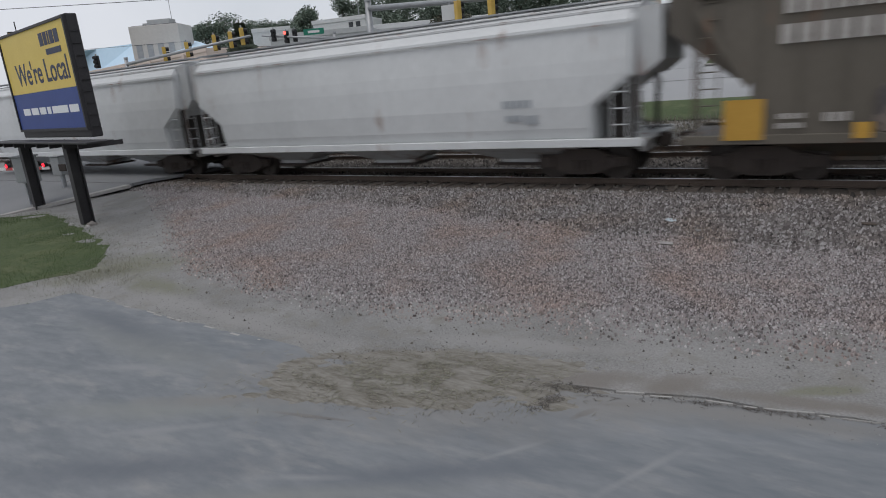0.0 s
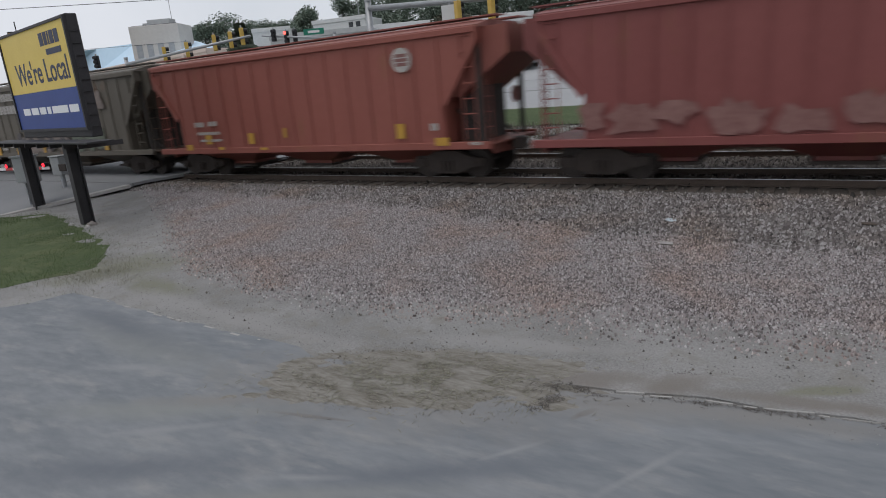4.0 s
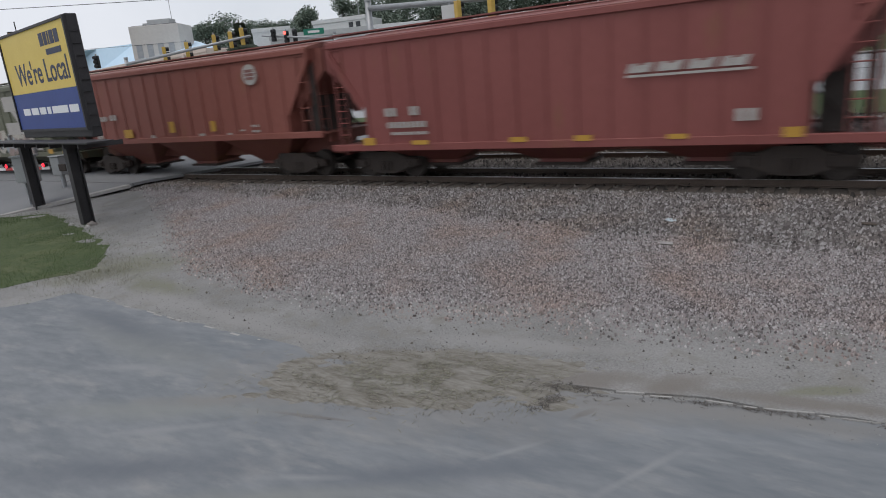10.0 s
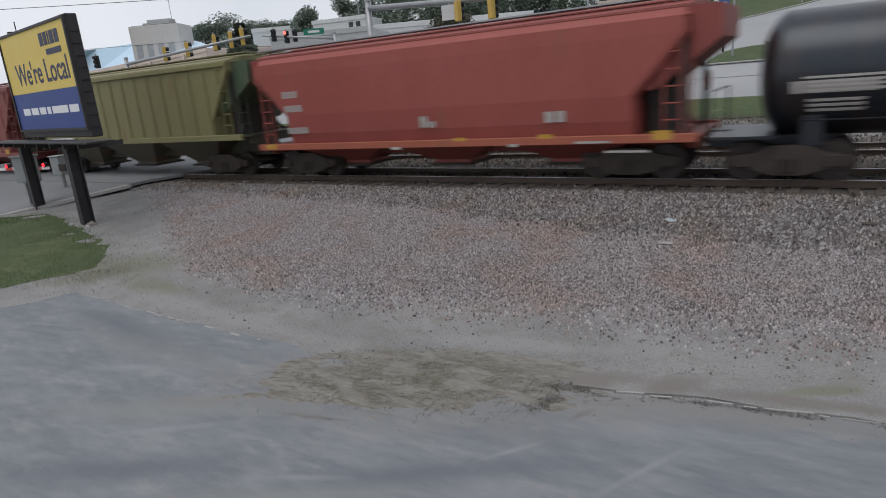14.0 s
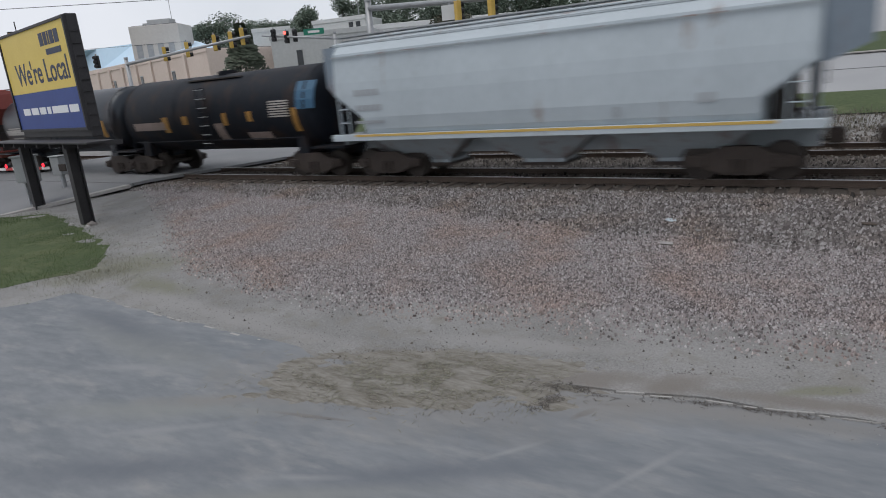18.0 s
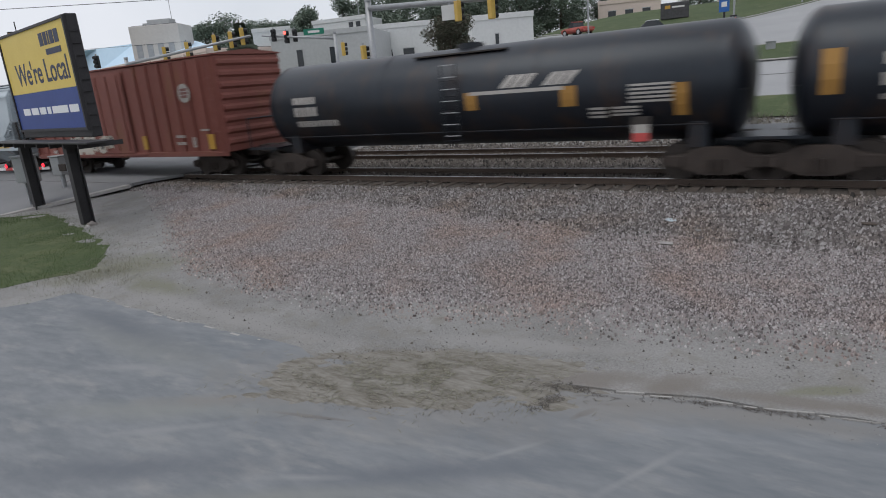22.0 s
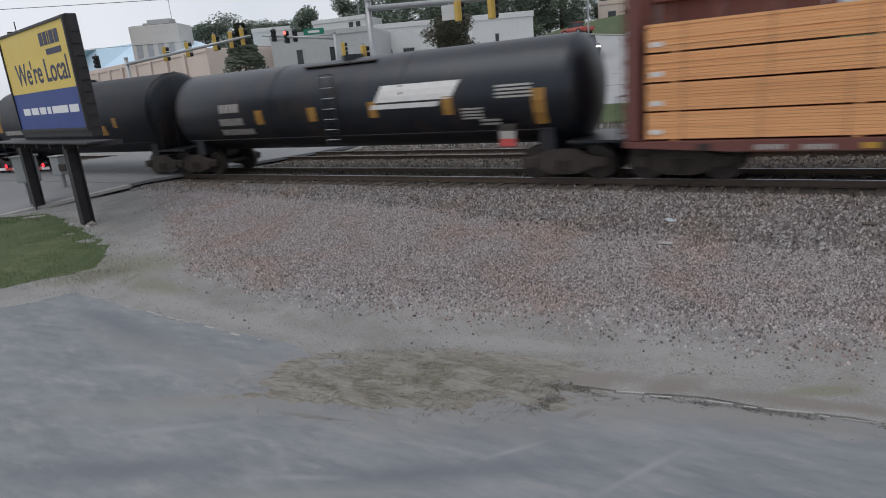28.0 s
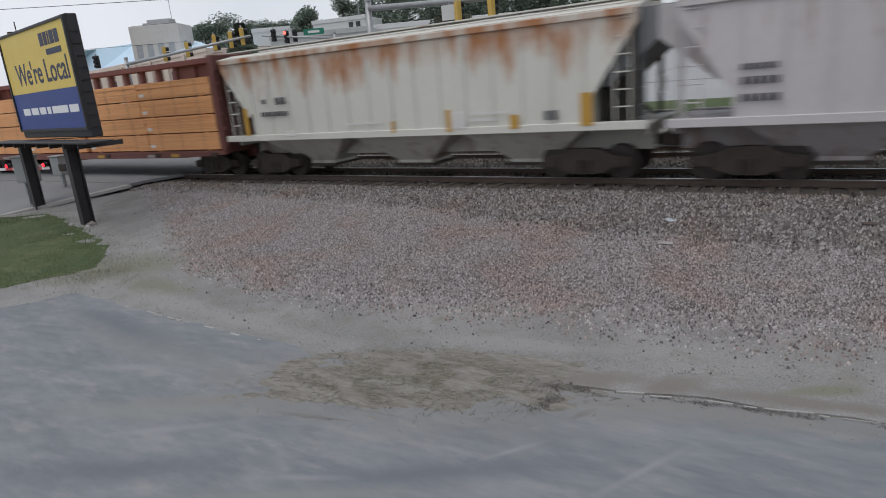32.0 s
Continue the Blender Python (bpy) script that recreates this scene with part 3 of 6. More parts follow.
LAWN = ragged([(-34, -9.5), (-28.5, -7.6), (-26.4, -6.0), (-24.5, -5.5), (-21.6, -6.2), (-18.8, -7.1), (-16.9, -7.8), (-15.9, -8.4), (-15.2, -9.1), (-15.1, -9.6), (-15.5, -10.2), (-15.9, -10.9), (-17.5, -11.6), (-22, -13.2), (-34, -15)], 0.2, 0.28, 9)
slab("grass_patch", LAWN, 0, 0.05, M_TURF, "green grass corner by the billboard posts", "grass", zf=lambda x, y: bumpy(x, y) + 0.008)
blades("grass_blades", LAWN, 60000, 0.055, M_GRASS, "short green grass blades on the corner", 71, 0.3)
blades("grass_tufts", [(-33, -8.6), (-26, -5.2), (-20.5, -5.9), (-15.3, -7.6), (-13.6, -9.3), (-13.8, -11.6), (-18, -12.6), (-33, -15.5)], 6000, 0.055, M_GRASS, "loose grass tufts round the corner", 75, 0.4, -0.1)
blades("verge_weeds", [(-16, 9.6), (5, 9.6), (5, 12.4), (-16, 12.4)], 5000, 0.2, M_DRY, "rank weeds along the far side of the line", 77, 0.2, -0.1)
WEEDS = [(-6.0, -11.6), (-6.2, -10.9), (-5.7, -10.45), (-4.0, -10.0), (-3.1, -9.95), (-2.5, -10.4), (-2.9, -11.15), (-4.1, -11.8), (-5.1, -12.1)]


def drift_z(x, y):
    """A low uneven drift of dirt that laps over the lot's edge."""
    u, v = (x + 4.35) * 0.93 + (y + 11.0) * 0.36, (y + 11.0) * 0.93 - (x + 4.35) * 0.36
    d = math.sqrt((u / 2.15) ** 2 + (v / 0.78) ** 2)
    return -0.694 + 0.05 * (1.0 - d) + 0.022 * noise.noise((u * 1.4, v * 3.2, 6.0)) + 0.012 * noise.noise((u * 5, v * 9, 2.0))


sheet("dirt_drift", span(-7.2, -1.6, 70), span(-12.6, -9.6, 50), drift_z, M_STRAW_DIRT, "stuff", "olive-brown drift of dirt and trampled straw", "dirt",
      lambda x, y: drift_z(x, y) > -0.715)
STRAW = np.array([(-0.5, -0.03, 0.0), (0.5, -0.03, 0.25), (0.5, 0.03, 0.3), (-0.5, 0.03, 0.05)], float)


def straw(name, cx, cy, rx, ry, turn, count, length, material, label, seed):
    """Dead stalks lying flat, thickest in the middle of an ellipse."""
    rg = np.random.default_rng(seed)
    u, v = rg.normal(0, 0.5, count) * rx, rg.normal(0, 0.5, count) * ry
    c, s_ = math.cos(radians(turn)), math.sin(radians(turn))
    x, y = cx + u * c - v * s_, cy + u * s_ + v * c
    k = np.array([noise.noise((a * 2.0, b * 4.0, seed)) > -0.12 for a, b in zip(x.tolist(), y.tolist())])
    x, y = x[k], y[k]
    z = np.array([max(drift_z(a, b), -0.694) for a, b in zip(x.tolist(), y.tolist())])
    ln = rg.uniform(0.4, 1.3, len(x)) * length
    sz = np.stack([ln, ln * 0 + 0.1, ln * 0 + 0.03], 1)
    return tagged(part(name, pieces(name, np.stack([x, y, z + 0.004], 1), sz, STRAW, [(0, 1, 2, 3)], seed), material), label, "straw", "", "stuff")


def in_weeds(x, y, r):
    return np.array([in_poly(a + 0.5 * noise.noise((a * 2, b * 2, 1)), b + 0.4 * noise.noise((a * 2, b * 2, 5)), WEEDS) and noise.noise((a * 1.1, b * 2.6, 8)) > 0.9 * q - 0.35
                     for a, b, q in zip(x.tolist(), y.tolist(), r.tolist())])


stones("dirt_clods", 6000, -6.4, -2.0, -12.0, -9.9, 0.008, 0.03, M_CLOD, "small dark dirt clods and twigs among weeds", 65, in_weeds)
straw("dead_straw", -4.4, -11.0, 1.9, 0.75, 21, 4200, 0.085, M_DRY, "trampled dead straw and twigs on the dirt", 83)
for tx, ty, ta, tb, turn_, cnt in ((-1.57, -9.86, 0.5, 0.1, 38, 260), (-0.42, -9.68, 0.55, 0.1, 42, 260), (-2.36, -10.45, 0.8, 0.16, 15, 420), (-2.55, -10.8, 0.45, 0.12, 55, 240), (-0.5, -10.18, 1.4, 0.05, 7, 320)):
    straw("leaf_litter", tx, ty, ta, tb, turn_, cnt, 0.06, M_LITTER, "dark twigs and leaf litter along the old kerb", 84)
blades("dry_weeds", WEEDS, 4200, 0.03, M_DRY, "low dry weeds at the lot's edge", 81, 0.35, 0.0)
blades("dry_weeds", [(-16, -8.2), (-14, -8.6), (-12.8, -9.6), (-13.5, -10.6), (-15.2, -10.4)], 2600, 0.05, M_DRY, "sparse dry weeds fringing the grass corner", 91, 0.35, -0.1)


# ---- billboard ----
def text_part(name, body, size, material, parent, at, label=""):
    cu = bpy.data.curves.new(name, "FONT")
    cu.body = body
    cu.size = size
    cu.extrude = 0.004
    cu.offset = size * 0.012
    ob = new(name, cu)
    dg = bpy.context.evaluated_depsgraph_get()
    me = bpy.data.meshes.new_from_object(ob.evaluated_get(dg))
    bpy.data.objects.remove(ob)
    me.materials.clear()
    me.materials.append(material)
    o = part(name, me, None, parent, label)
    o.matrix_basis = at
    return o


BB_R, BB_L = Vector((-20.1, -5.72)), Vector((-26.5, -4.66))
bb_dir = (BB_R - BB_L).normalized()
bb = thing("billboard", "yellow and blue poster billboard on dark steel posts", "billboard",
           Matrix.Translation((BB_L.x, BB_L.y, -0.7)) @ Matrix.Rotation(math.atan2(bb_dir.y, bb_dir.x), 4, "Z"))
W, Z0, Z1 = 6.49, 3.2, 6.48
part("panel_frame", bx(-0.12, 0.02, Z0 - 0.32, W + 0.12, 0.36, Z1 + 0.12, bevel=0.03), M_POSTDARK, bb, "dark steel panel box")
up = part("poster_upper", bx(0.0, -0.03, Z0 + 1.27, W, 0.018, Z1), M_BB_YELLOW, bb, "yellow upper half of the poster")
lo = part("poster_lower", bx(0.0, -0.03, Z0, W, 0.018, Z0 + 1.266), M_BB_BLUE, bb, "blue lower half of the poster")
bm = bmesh.new()
for a in ((-0.1, Z0 - 0.09, W + 0.1, Z0), (-0.1, Z1, W + 0.1, Z1 + 0.08)):
    box(bm, a[0], -0.07, a[1], a[2], 0.018, a[3])
for a in (-0.1, W):
    box(bm, a, -0.07, Z0, a + 0.1, 0.018, Z1)
part("moulding", bm, M_POSTDARK, bb, "dark frame moulding")
word = text_part("headline_word", "We're", 1.04, M_BB_NAVY, up, pose(0.98, -0.034, Z0 + 1.55, 90, 0, 0), "dark blue headline lettering")
text_part("headline_word", "Local", 1.04, M_BB_NAVY, up, pose(0.98 + max(v.co.x for v in word.data.vertices) + 0.3, -0.034, Z0 + 1.55, 90, 0, 0), "dark blue headline lettering")
xa = 4.1
for wl in (0.34, 0.3, 0.12, 0.34, 0.36):
    part("logo_block", bx(xa, -0.04, Z1 - 0.62, xa + wl, -0.031, Z1 - 0.22), M_BB_NAVY, up, "dark blue lettering block")
    xa += wl + 0.07
part("logo_caption", bx(4.5, -0.04, Z1 - 0.92, 5.85, -0.03, Z1 - 0.74), M_BB_NAVY, up, "small dark caption bar")
xa = 0.75
for wl in (0.74, 0.72, 0.62, 0.34, 1.44, 0.78):
    part("address_bar", bx(xa, -0.04, Z0 + 0.5, xa + wl, -0.031, Z0 + 0.74), M_BB_WHITE, lo, "white lettering bar")
    xa += wl + 0.16
part("catwalk", bx(-0.9, -1.0, Z0 - 0.42, W + 2.4, -0.25, Z0 - 0.36, bevel=0.01), M_POSTDARK, bb, "narrow dark service platform")
for xb in span(-0.4, W + 1.6, 7):
    part("bracket", bx(xb - 0.03, -0.98, Z0 - 0.56, xb + 0.03, 0.3, Z0 - 0.42), M_POSTDARK, bb)
for xp, yp in ((0.3, -0.2), (5.85, -0.45)):
    bm = bmesh.new()
    box(bm, xp - 0.16, yp - 0.18, -0.2, xp + 0.16, yp - 0.14, Z0 - 0.425)
    box(bm, xp - 0.16, yp + 0.14, -0.2, xp + 0.16, yp + 0.18, Z0 - 0.425)
    box(bm, xp - 0.015, yp - 0.14, -0.2, xp + 0.015, yp + 0.14, Z0 - 0.425)
    part("post", bm, M_POSTDARK, bb, "dark steel wide-flange post")
for i in range(9):
    part("rung", bx(W + 0.122, 0.06, Z0 + i * 0.36, W + 0.17, 0.32, Z0 + i * 0.36 + 0.03), M_POSTDARK, bb)


# ---- wayside cabinets ----
def cabinet(x, y, z, w, h, lift, label):
    c = thing("signal_cabinet", label, "cabinet", pose(x, y, z, 0, 0, 20), "railway cabinets")
    part("body", bx(-w / 2, -0.25, lift, w / 2, 0.25, lift + h, bevel=0.02), M_CABINET, c)
    part("lid", bx(-w / 2 - 0.05, -0.31, lift + h, w / 2 + 0.05, 0.31, lift + h + 0.07, bevel=0.02), M_CABINET, c, "overhanging grey lid")
    part("door", bx(-w / 2 + 0.06, -0.265, lift + 0.08, w / 2 - 0.06, -0.25, lift + h - 0.08), M_CABINET, c)
    part("handle", bx(w / 2 - 0.16, -0.29, lift + h * 0.5, w / 2 - 0.12, -0.265, lift + h * 0.5 + 0.14), M_GALV, c, "small steel handle")
    for s in (-1, 1):
        part("leg", cyl(bmesh.new(), (s * w * 0.3, 0, -0.1), (s * w * 0.3, 0, lift + 0.02), 0.05), M_GALV, c)
    return c


cabinet(-26.85, -4.75, -0.52, 0.72, 0.98, 1.0, "grey metal railway cabinet on two pipe legs")

# lowered crossing gate with its machine
gate = thing("crossing_gate", "lowered red and white level crossing gate with lit red lamps", "crossing gate", pose(-28.3, -2.75, -0.3, 0, 0, 7.5))
part("base", bx(-0.3, -0.3, -0.15, 0.3, 0.3, 0.12, bevel=0.03), M_CONCRETE, gate, "concrete foot")
part("stand", cyl(bmesh.new(), (0, 0, 0.1), (0, 0, 0.75), 0.09, 12), M_GALV, gate)
mach = part("gate_machine", bx(-0.3, -0.22, 0.72, 0.3, 0.22, 1.5, bevel=0.03), M_CABINET, gate, "grey gate drive box")
part("cover", bx(-0.34, -0.26, 1.5, 0.34, 0.26, 1.55, bevel=0.015), M_CABINET, mach)
part("counterweight", bx(0.3, -0.3, 0.9, 0.75, -0.24, 1.2, bevel=0.02), M_TRUCK, gate, "dark iron counterweight")
for i in range(20):
    x1 = -0.3 - i * 0.5
    part("gate_board", bx(x1 - 0.498, -0.3, 1.0, x1, -0.27, 1.12), (M_WHITE, M_RED)[i % 2], gate)
for xl in (-0.55, -3.1, -5.9, -9.6):
    lp = part("gate_lamp", cyl(bmesh.new(), (xl, -0.36, 1.2), (xl, -0.2, 1.2), 0.095, 14), M_BLACK, gate, "round lamp housing")
    part("lens", cyl(bmesh.new(), (xl, -0.372, 1.2), (xl, -0.361, 1.2), 0.085, 14), M_TAIL, lp, "glowing red lens")


# ---- traffic signals ----
def signal_head(x, y, z, rz, lit=False, material=None, label="yellow three-lamp traffic signal head", parent=None):
    mt = material or M_SIGNAL
    s = thing("traffic_signal", label, "traffic signal", pose(x, y, z, 0, 0, rz) @ Matrix.Scale(0.85, 4), "traffic signals")
    part("housing", bx(-0.2, -0.14, -0.55, 0.2, 0.14, 0.55, bevel=0.03), mt, s)
    for i, zz in enumerate((0.36, 0.0, -0.36)):
        bm = cyl(bmesh.new(), (0, -0.14, zz), (0, -0.36, zz), 0.15, 12)
        v = part("visor", bm, M_BLACK, s, "black tunnel visor")
        m = M_REDLAMP if lit and i == 0 else M_BLACK
        part("lens", cyl(bmesh.new(), (0, -0.361, zz), (0, -0.37, zz), 0.148, 12), m, s, "glowing red lens" if lit and i == 0 else "")
    part("hanger", bx(-0.04, -0.05, 0.55, 0.04, 0.05, 0.72), M_GALV, s)
    return s


def mast(px, py, top, tip, label, r=0.13):
    z = ground_z(px, py)
    m = thing("signal_mast", label, "signal mast", pose(px, py, z))
    part("pole", cyl(bmesh.new(), (0, 0, -0.1), (0, 0, top - z), r * 1.25, 14, r), M_GALV, m, "", True)
    part("base", cyl(bmesh.new(), (0, 0, -0.1), (0, 0, 0.35), r * 2.0, 12), M_CONCRETE, m)
    t = Vector(tip) - Vector((px, py, z))
    part("mast_arm", cyl(bmesh.new(), (0, 0, top - z - 0.35), t, r * 0.9, 12, r * 0.5), M_GALV, m, "tapered grey mast arm", True)
    part("cap", cyl(bmesh.new(), (0, 0, top - z), (0, 0, top - z + 0.12), r * 1.1, 12), M_GALV, m)
    return m


mast(-43.9, 11.36, 6.3, (-28.0, 8.8, 6.22), "grey steel signal mast with a long arm over the street")
for p in ((-38.86, 11.0, 6.2), (-35.8, 10.5, 6.2), (-32.6, 10.1, 6.3), (-30.9, 9.9, 6.3), (-29.1, 9.2, 6.3)):
    signal_head(*p, 140)
mast(-22.1, 12.1, 7.4, (-2.0, 9.6, 5.62), "grey steel signal mast with an arm reaching over the street", 0.17)
signal_head(-15.9, 11.05, 6.12, 150)
signal_head(-14.0, 10.9, 6.0, 150)
sg = thing("street_sign", "white lane sign hung on the mast arm", "sign", pose(-16.4, 11.1, 6.12, 0, 0, 15))
part("plate", bx(-0.4, -0.02, -0.35, 0.4, 0.02, 0.35), M_WHITEWALL, sg)
part("bracket", bx(-0.05, 0.02, -0.1, 0.05, 0.08, 0.45), M_GALV, sg)
mast(-32.58, 21.33, 7.0, (-40.2, 21.25, 7.6), "grey steel signal mast at the far corner", 0.12)
signal_head(-38.8, 21.2, 7.5, 20, False, M_BLACK, "black three-lamp traffic signal head")
signal_head(-37.6, 21.4, 7.25, 20, True, M_BLACK, "black traffic signal head with a lit red lamp")
signal_head(-36.9, 21.6, 7.3, 60, False, M_BLACK, "black three-lamp traffic signal head")
signal_head(-31.3, 20.6, 5.75, 140)
sg = thing("street_name_sign", "green street name sign on the mast arm", "sign", pose(-34.6, 21.3, 7.35, 0, 0, 30))
part("plate", bx(-0.8, -0.02, -0.22, 0.8, 0.02, 0.22), M_GREEN_SIGN, sg)
part("lettering", bx(-0.45, -0.03, -0.09, 0.45, -0.02, 0.09), M_WHITE, sg, "white lettering bar")
part("bracket", bx(-0.05, 0.02, -0.3, 0.05, 0.1, 0.3), M_GALV, sg)
signal_head(-22.6, 11.9, 4.7, 150)
s = signal_head(-48.8, 12.1, 6.5, 20, False, M_BLACK, "black traffic signal head with a yellow lens")

beacon = thing("warning_sign", "orange and black warning sign box on a tall steel pole", "sign", pose(-53.3, 9.0, ground_z(-53.3, 9.0), 0, 0, 50))
part("pole", cyl(bmesh.new(), (0, 0, -0.2), (0, 0, 8.7), 0.1, 10, 0.07), M_GALV, beacon)
part("box", bx(-0.6, -0.15, 8.65, 0.6, 0.15, 9.3, bevel=0.03), M_BLACK, beacon, "black sign box")
for xo in (-0.3, 0.3):
    part("panel", bx(xo - 0.24, -0.17, 8.74, xo + 0.24, -0.151, 9.21), M_AMBER, beacon, "orange panel")
part("finial", cyl(bmesh.new(), (0, 0, 9.3), (0, 0, 10.0), 0.04, 8), M_BLACK, beacon)

# overhead cables
for a, b, sag in (((-62.0, -20.0, 9.0), (-12.0, 40.0, 10.7), 0.5), ((-70.0, -12.0, 7.9), (-64.0, 40.0, 10.2), 0.4)):
    bm = bmesh.new()
    pts = [Vector(a).lerp(Vector(b), i / 24) - Vector((0, 0, sag * 4 * (i / 24) * (1 - i / 24))) for i in range(25)]
    for p, q2 in zip(pts, pts[1:]):
        cyl(bm, p, q2, 0.018, 5)
    tagged(part("overhead_cable", bm, M_BLACK), "thin black overhead utility cable", "cable", "cables")


# ---- buildings ----
def building(label, a, b, depth, z0, z1, material, windows=(), parapet=True, roof=M_ROOFDARK, name="commercial_building", glass=None):
    """A block whose front runs from a to b in plan, drawn back by depth."""
    a, b = Vector(a), Vector(b)
    d = b - a
    ln = d.length
    h = thing(name, label, "building", Matrix.Translation((a.x, a.y, z0)) @ Matrix.Rotation(math.atan2(d.y, d.x), 4, "Z"))
    H = z1 - z0
    part("wall", bx(0, 0, -1.5, ln, depth, H, bevel=0.05), material, h)
    part("roof", bx(0.3, 0.3, H + 0.002, ln - 0.3, depth - 0.3, H + 0.08), roof, h)
    if parapet:
        bm = bmesh.new()
        box(bm, -0.08, -0.1, H - 0.35, ln + 0.08, 0.1, H + 0.25, bevel=0.03)
        part("parapet", bm, material, h)
    for (x0, w0, zz0, zz1) in windows:
        wn_ = part("window", bx(x0, -0.06, zz0, x0 + w0, 0.02, zz1), glass or M_GLASS, h, "grey louvred window" if glass else "dark window")
        part("sill", bx(x0 - 0.08, -0.1, zz0 - 0.1, x0 + w0 + 0.08, -0.061, zz0), M_GREYWALL, wn_)
        part("lintel", bx(x0 - 0.08, -0.1, zz1, x0 + w0 + 0.08, -0.061, zz1 + 0.1), M_GREYWALL, wn_)
    return h


cine = building("large beige stucco building with a raised block on its roof", (-120, 45.9), (-61.5, 32.7), 10, 0.5, 8.6, M_BEIGE,
                [(29 + 10.4 * i, 0.9, 3.2, 6.2) for i in range(3)])
for i in range(10):
    part("pilaster", bx(7 + 5.2 * i, -0.28, -1.5, 7.7 + 5.2 * i, -0.002, 8.0, bevel=0.04), M_BEIGE, cine)
# its pale blue hipped metal roof
to_wall = cine.matrix_basis.inverted()
roof_rings = [[(-119.5, 46.6, 8.7), (-99.0, 42.0, 8.7), (-80.0, 37.6, 8.7), (-62.3, 33.5, 8.7)], [(-108.0, 38.5 + 2.4, 12.1), (-99.8, 41.5 + 1.2, 12.1), (-91.5, 43.9, 12.1), (-86.0, 50.6, 12.0)],
              [(-116, 60, 8.7), (-104, 58, 8.7), (-92, 56, 8.7), (-78, 54, 8.7)]]
part("metal_roof", loft(bmesh.new(), [[to_wall @ Vector(p) for p in ring] for ring in zip(*roof_rings)]), M_SKYROOF, cine, "pale blue metal roof")
building("pale rooftop block with a plant screen", (-83.0, 37.8), (-77.2, 41.4), 5, 8.6, 13.4, M_PALETAUPE, [(0.6 + 1.5 * i, 0.8, 0.6, 2.3) for i in range(4)], False, name="rooftop_block", glass=M_GALV)
plant = thing("rooftop_unit", "grey rooftop air handling unit with ducts", "air handler", pose(-80.6, 41.4, 13.48, 0, 0, 30))
part("body", bx(-1.6, -1.0, 0, 1.6, 1.0, 0.7, bevel=0.05), M_GREYWALL, plant)
part("duct", bx(-2.4, -0.7, 0, -1.6, 0.7, 0.35, bevel=0.05), M_GREYWALL, plant)
building("long grey panel building with a flat roof", (-56.3, 37.7), (-45.0, 42.6), 16, 3.0, 9.25, M_GREYWALL, [(3.0, 0.7, 2.0, 4.6), (7.0, 0.7, 2.0, 4.6)])
building("white low commercial building with a flat roof", (-50.6, 49.3), (-43.6, 53.4), 10, 4.5, 10.0, M_WHITEWALL, [(1.2, 1.4, 1.2, 2.6), (4.0, 1.4, 1.2, 2.6)])
building("small white building half hidden by a tree", (-35.6, 48.6), (-29.7, 52.3), 9, 5.0, 9.3, M_WHITEWALL, [(2.6, 0.4, 0.8, 2.4)])
building("white boxy trailer building", (-76.7, 54.0), (-71.8, 57.1), 5, 6.5, 12.5, M_WHITEWALL)
building("pale trailer building with two dark windows", (-69.0, 59.2), (-60.2, 61.1), 6, 7.0, 12.9, M_WHITEWALL, [(6.2, 0.7, 3.6, 5.3), (7.4, 0.7, 3.6, 5.3)])
building("low house with a dark roof on the hill", (-33, 86), (-24, 89), 9, 8.4, 12.4, M_BEIGE, [(1.5 + 2.6 * i, 1.2, 1.2, 2.6) for i in range(3)], name="hill_house")
building("low commercial building on the hill", (-16, 90), (-5, 92), 9, 8.4, 11.2, M_BEIGE, [(1.2 + 2.4 * i, 1.5, 0.8, 2.2) for i in range(4)], name="hill_house")
ant = thing("antenna_mast", "thin lattice radio mast on the roof", "antenna", pose(-80.9, 43.4, 13.9))
part("pole", cyl(bmesh.new(), (0, 0, 0), (0, 0, 9), 0.04, 6), M_GALV, ant)
for zz in (3.0, 5.5, 7.5):
    part("crossbar", cyl(bmesh.new(), (-0.6, 0, zz), (0.6, 0, zz), 0.025, 6), M_GALV, ant)


# ---- trees ----
LEAF = np.array([(-0.5, -0.25, 0), (0.5, -0.25, 0.15), (0.5, 0.25, 0), (-0.5, 0.25, -0.15)], float)


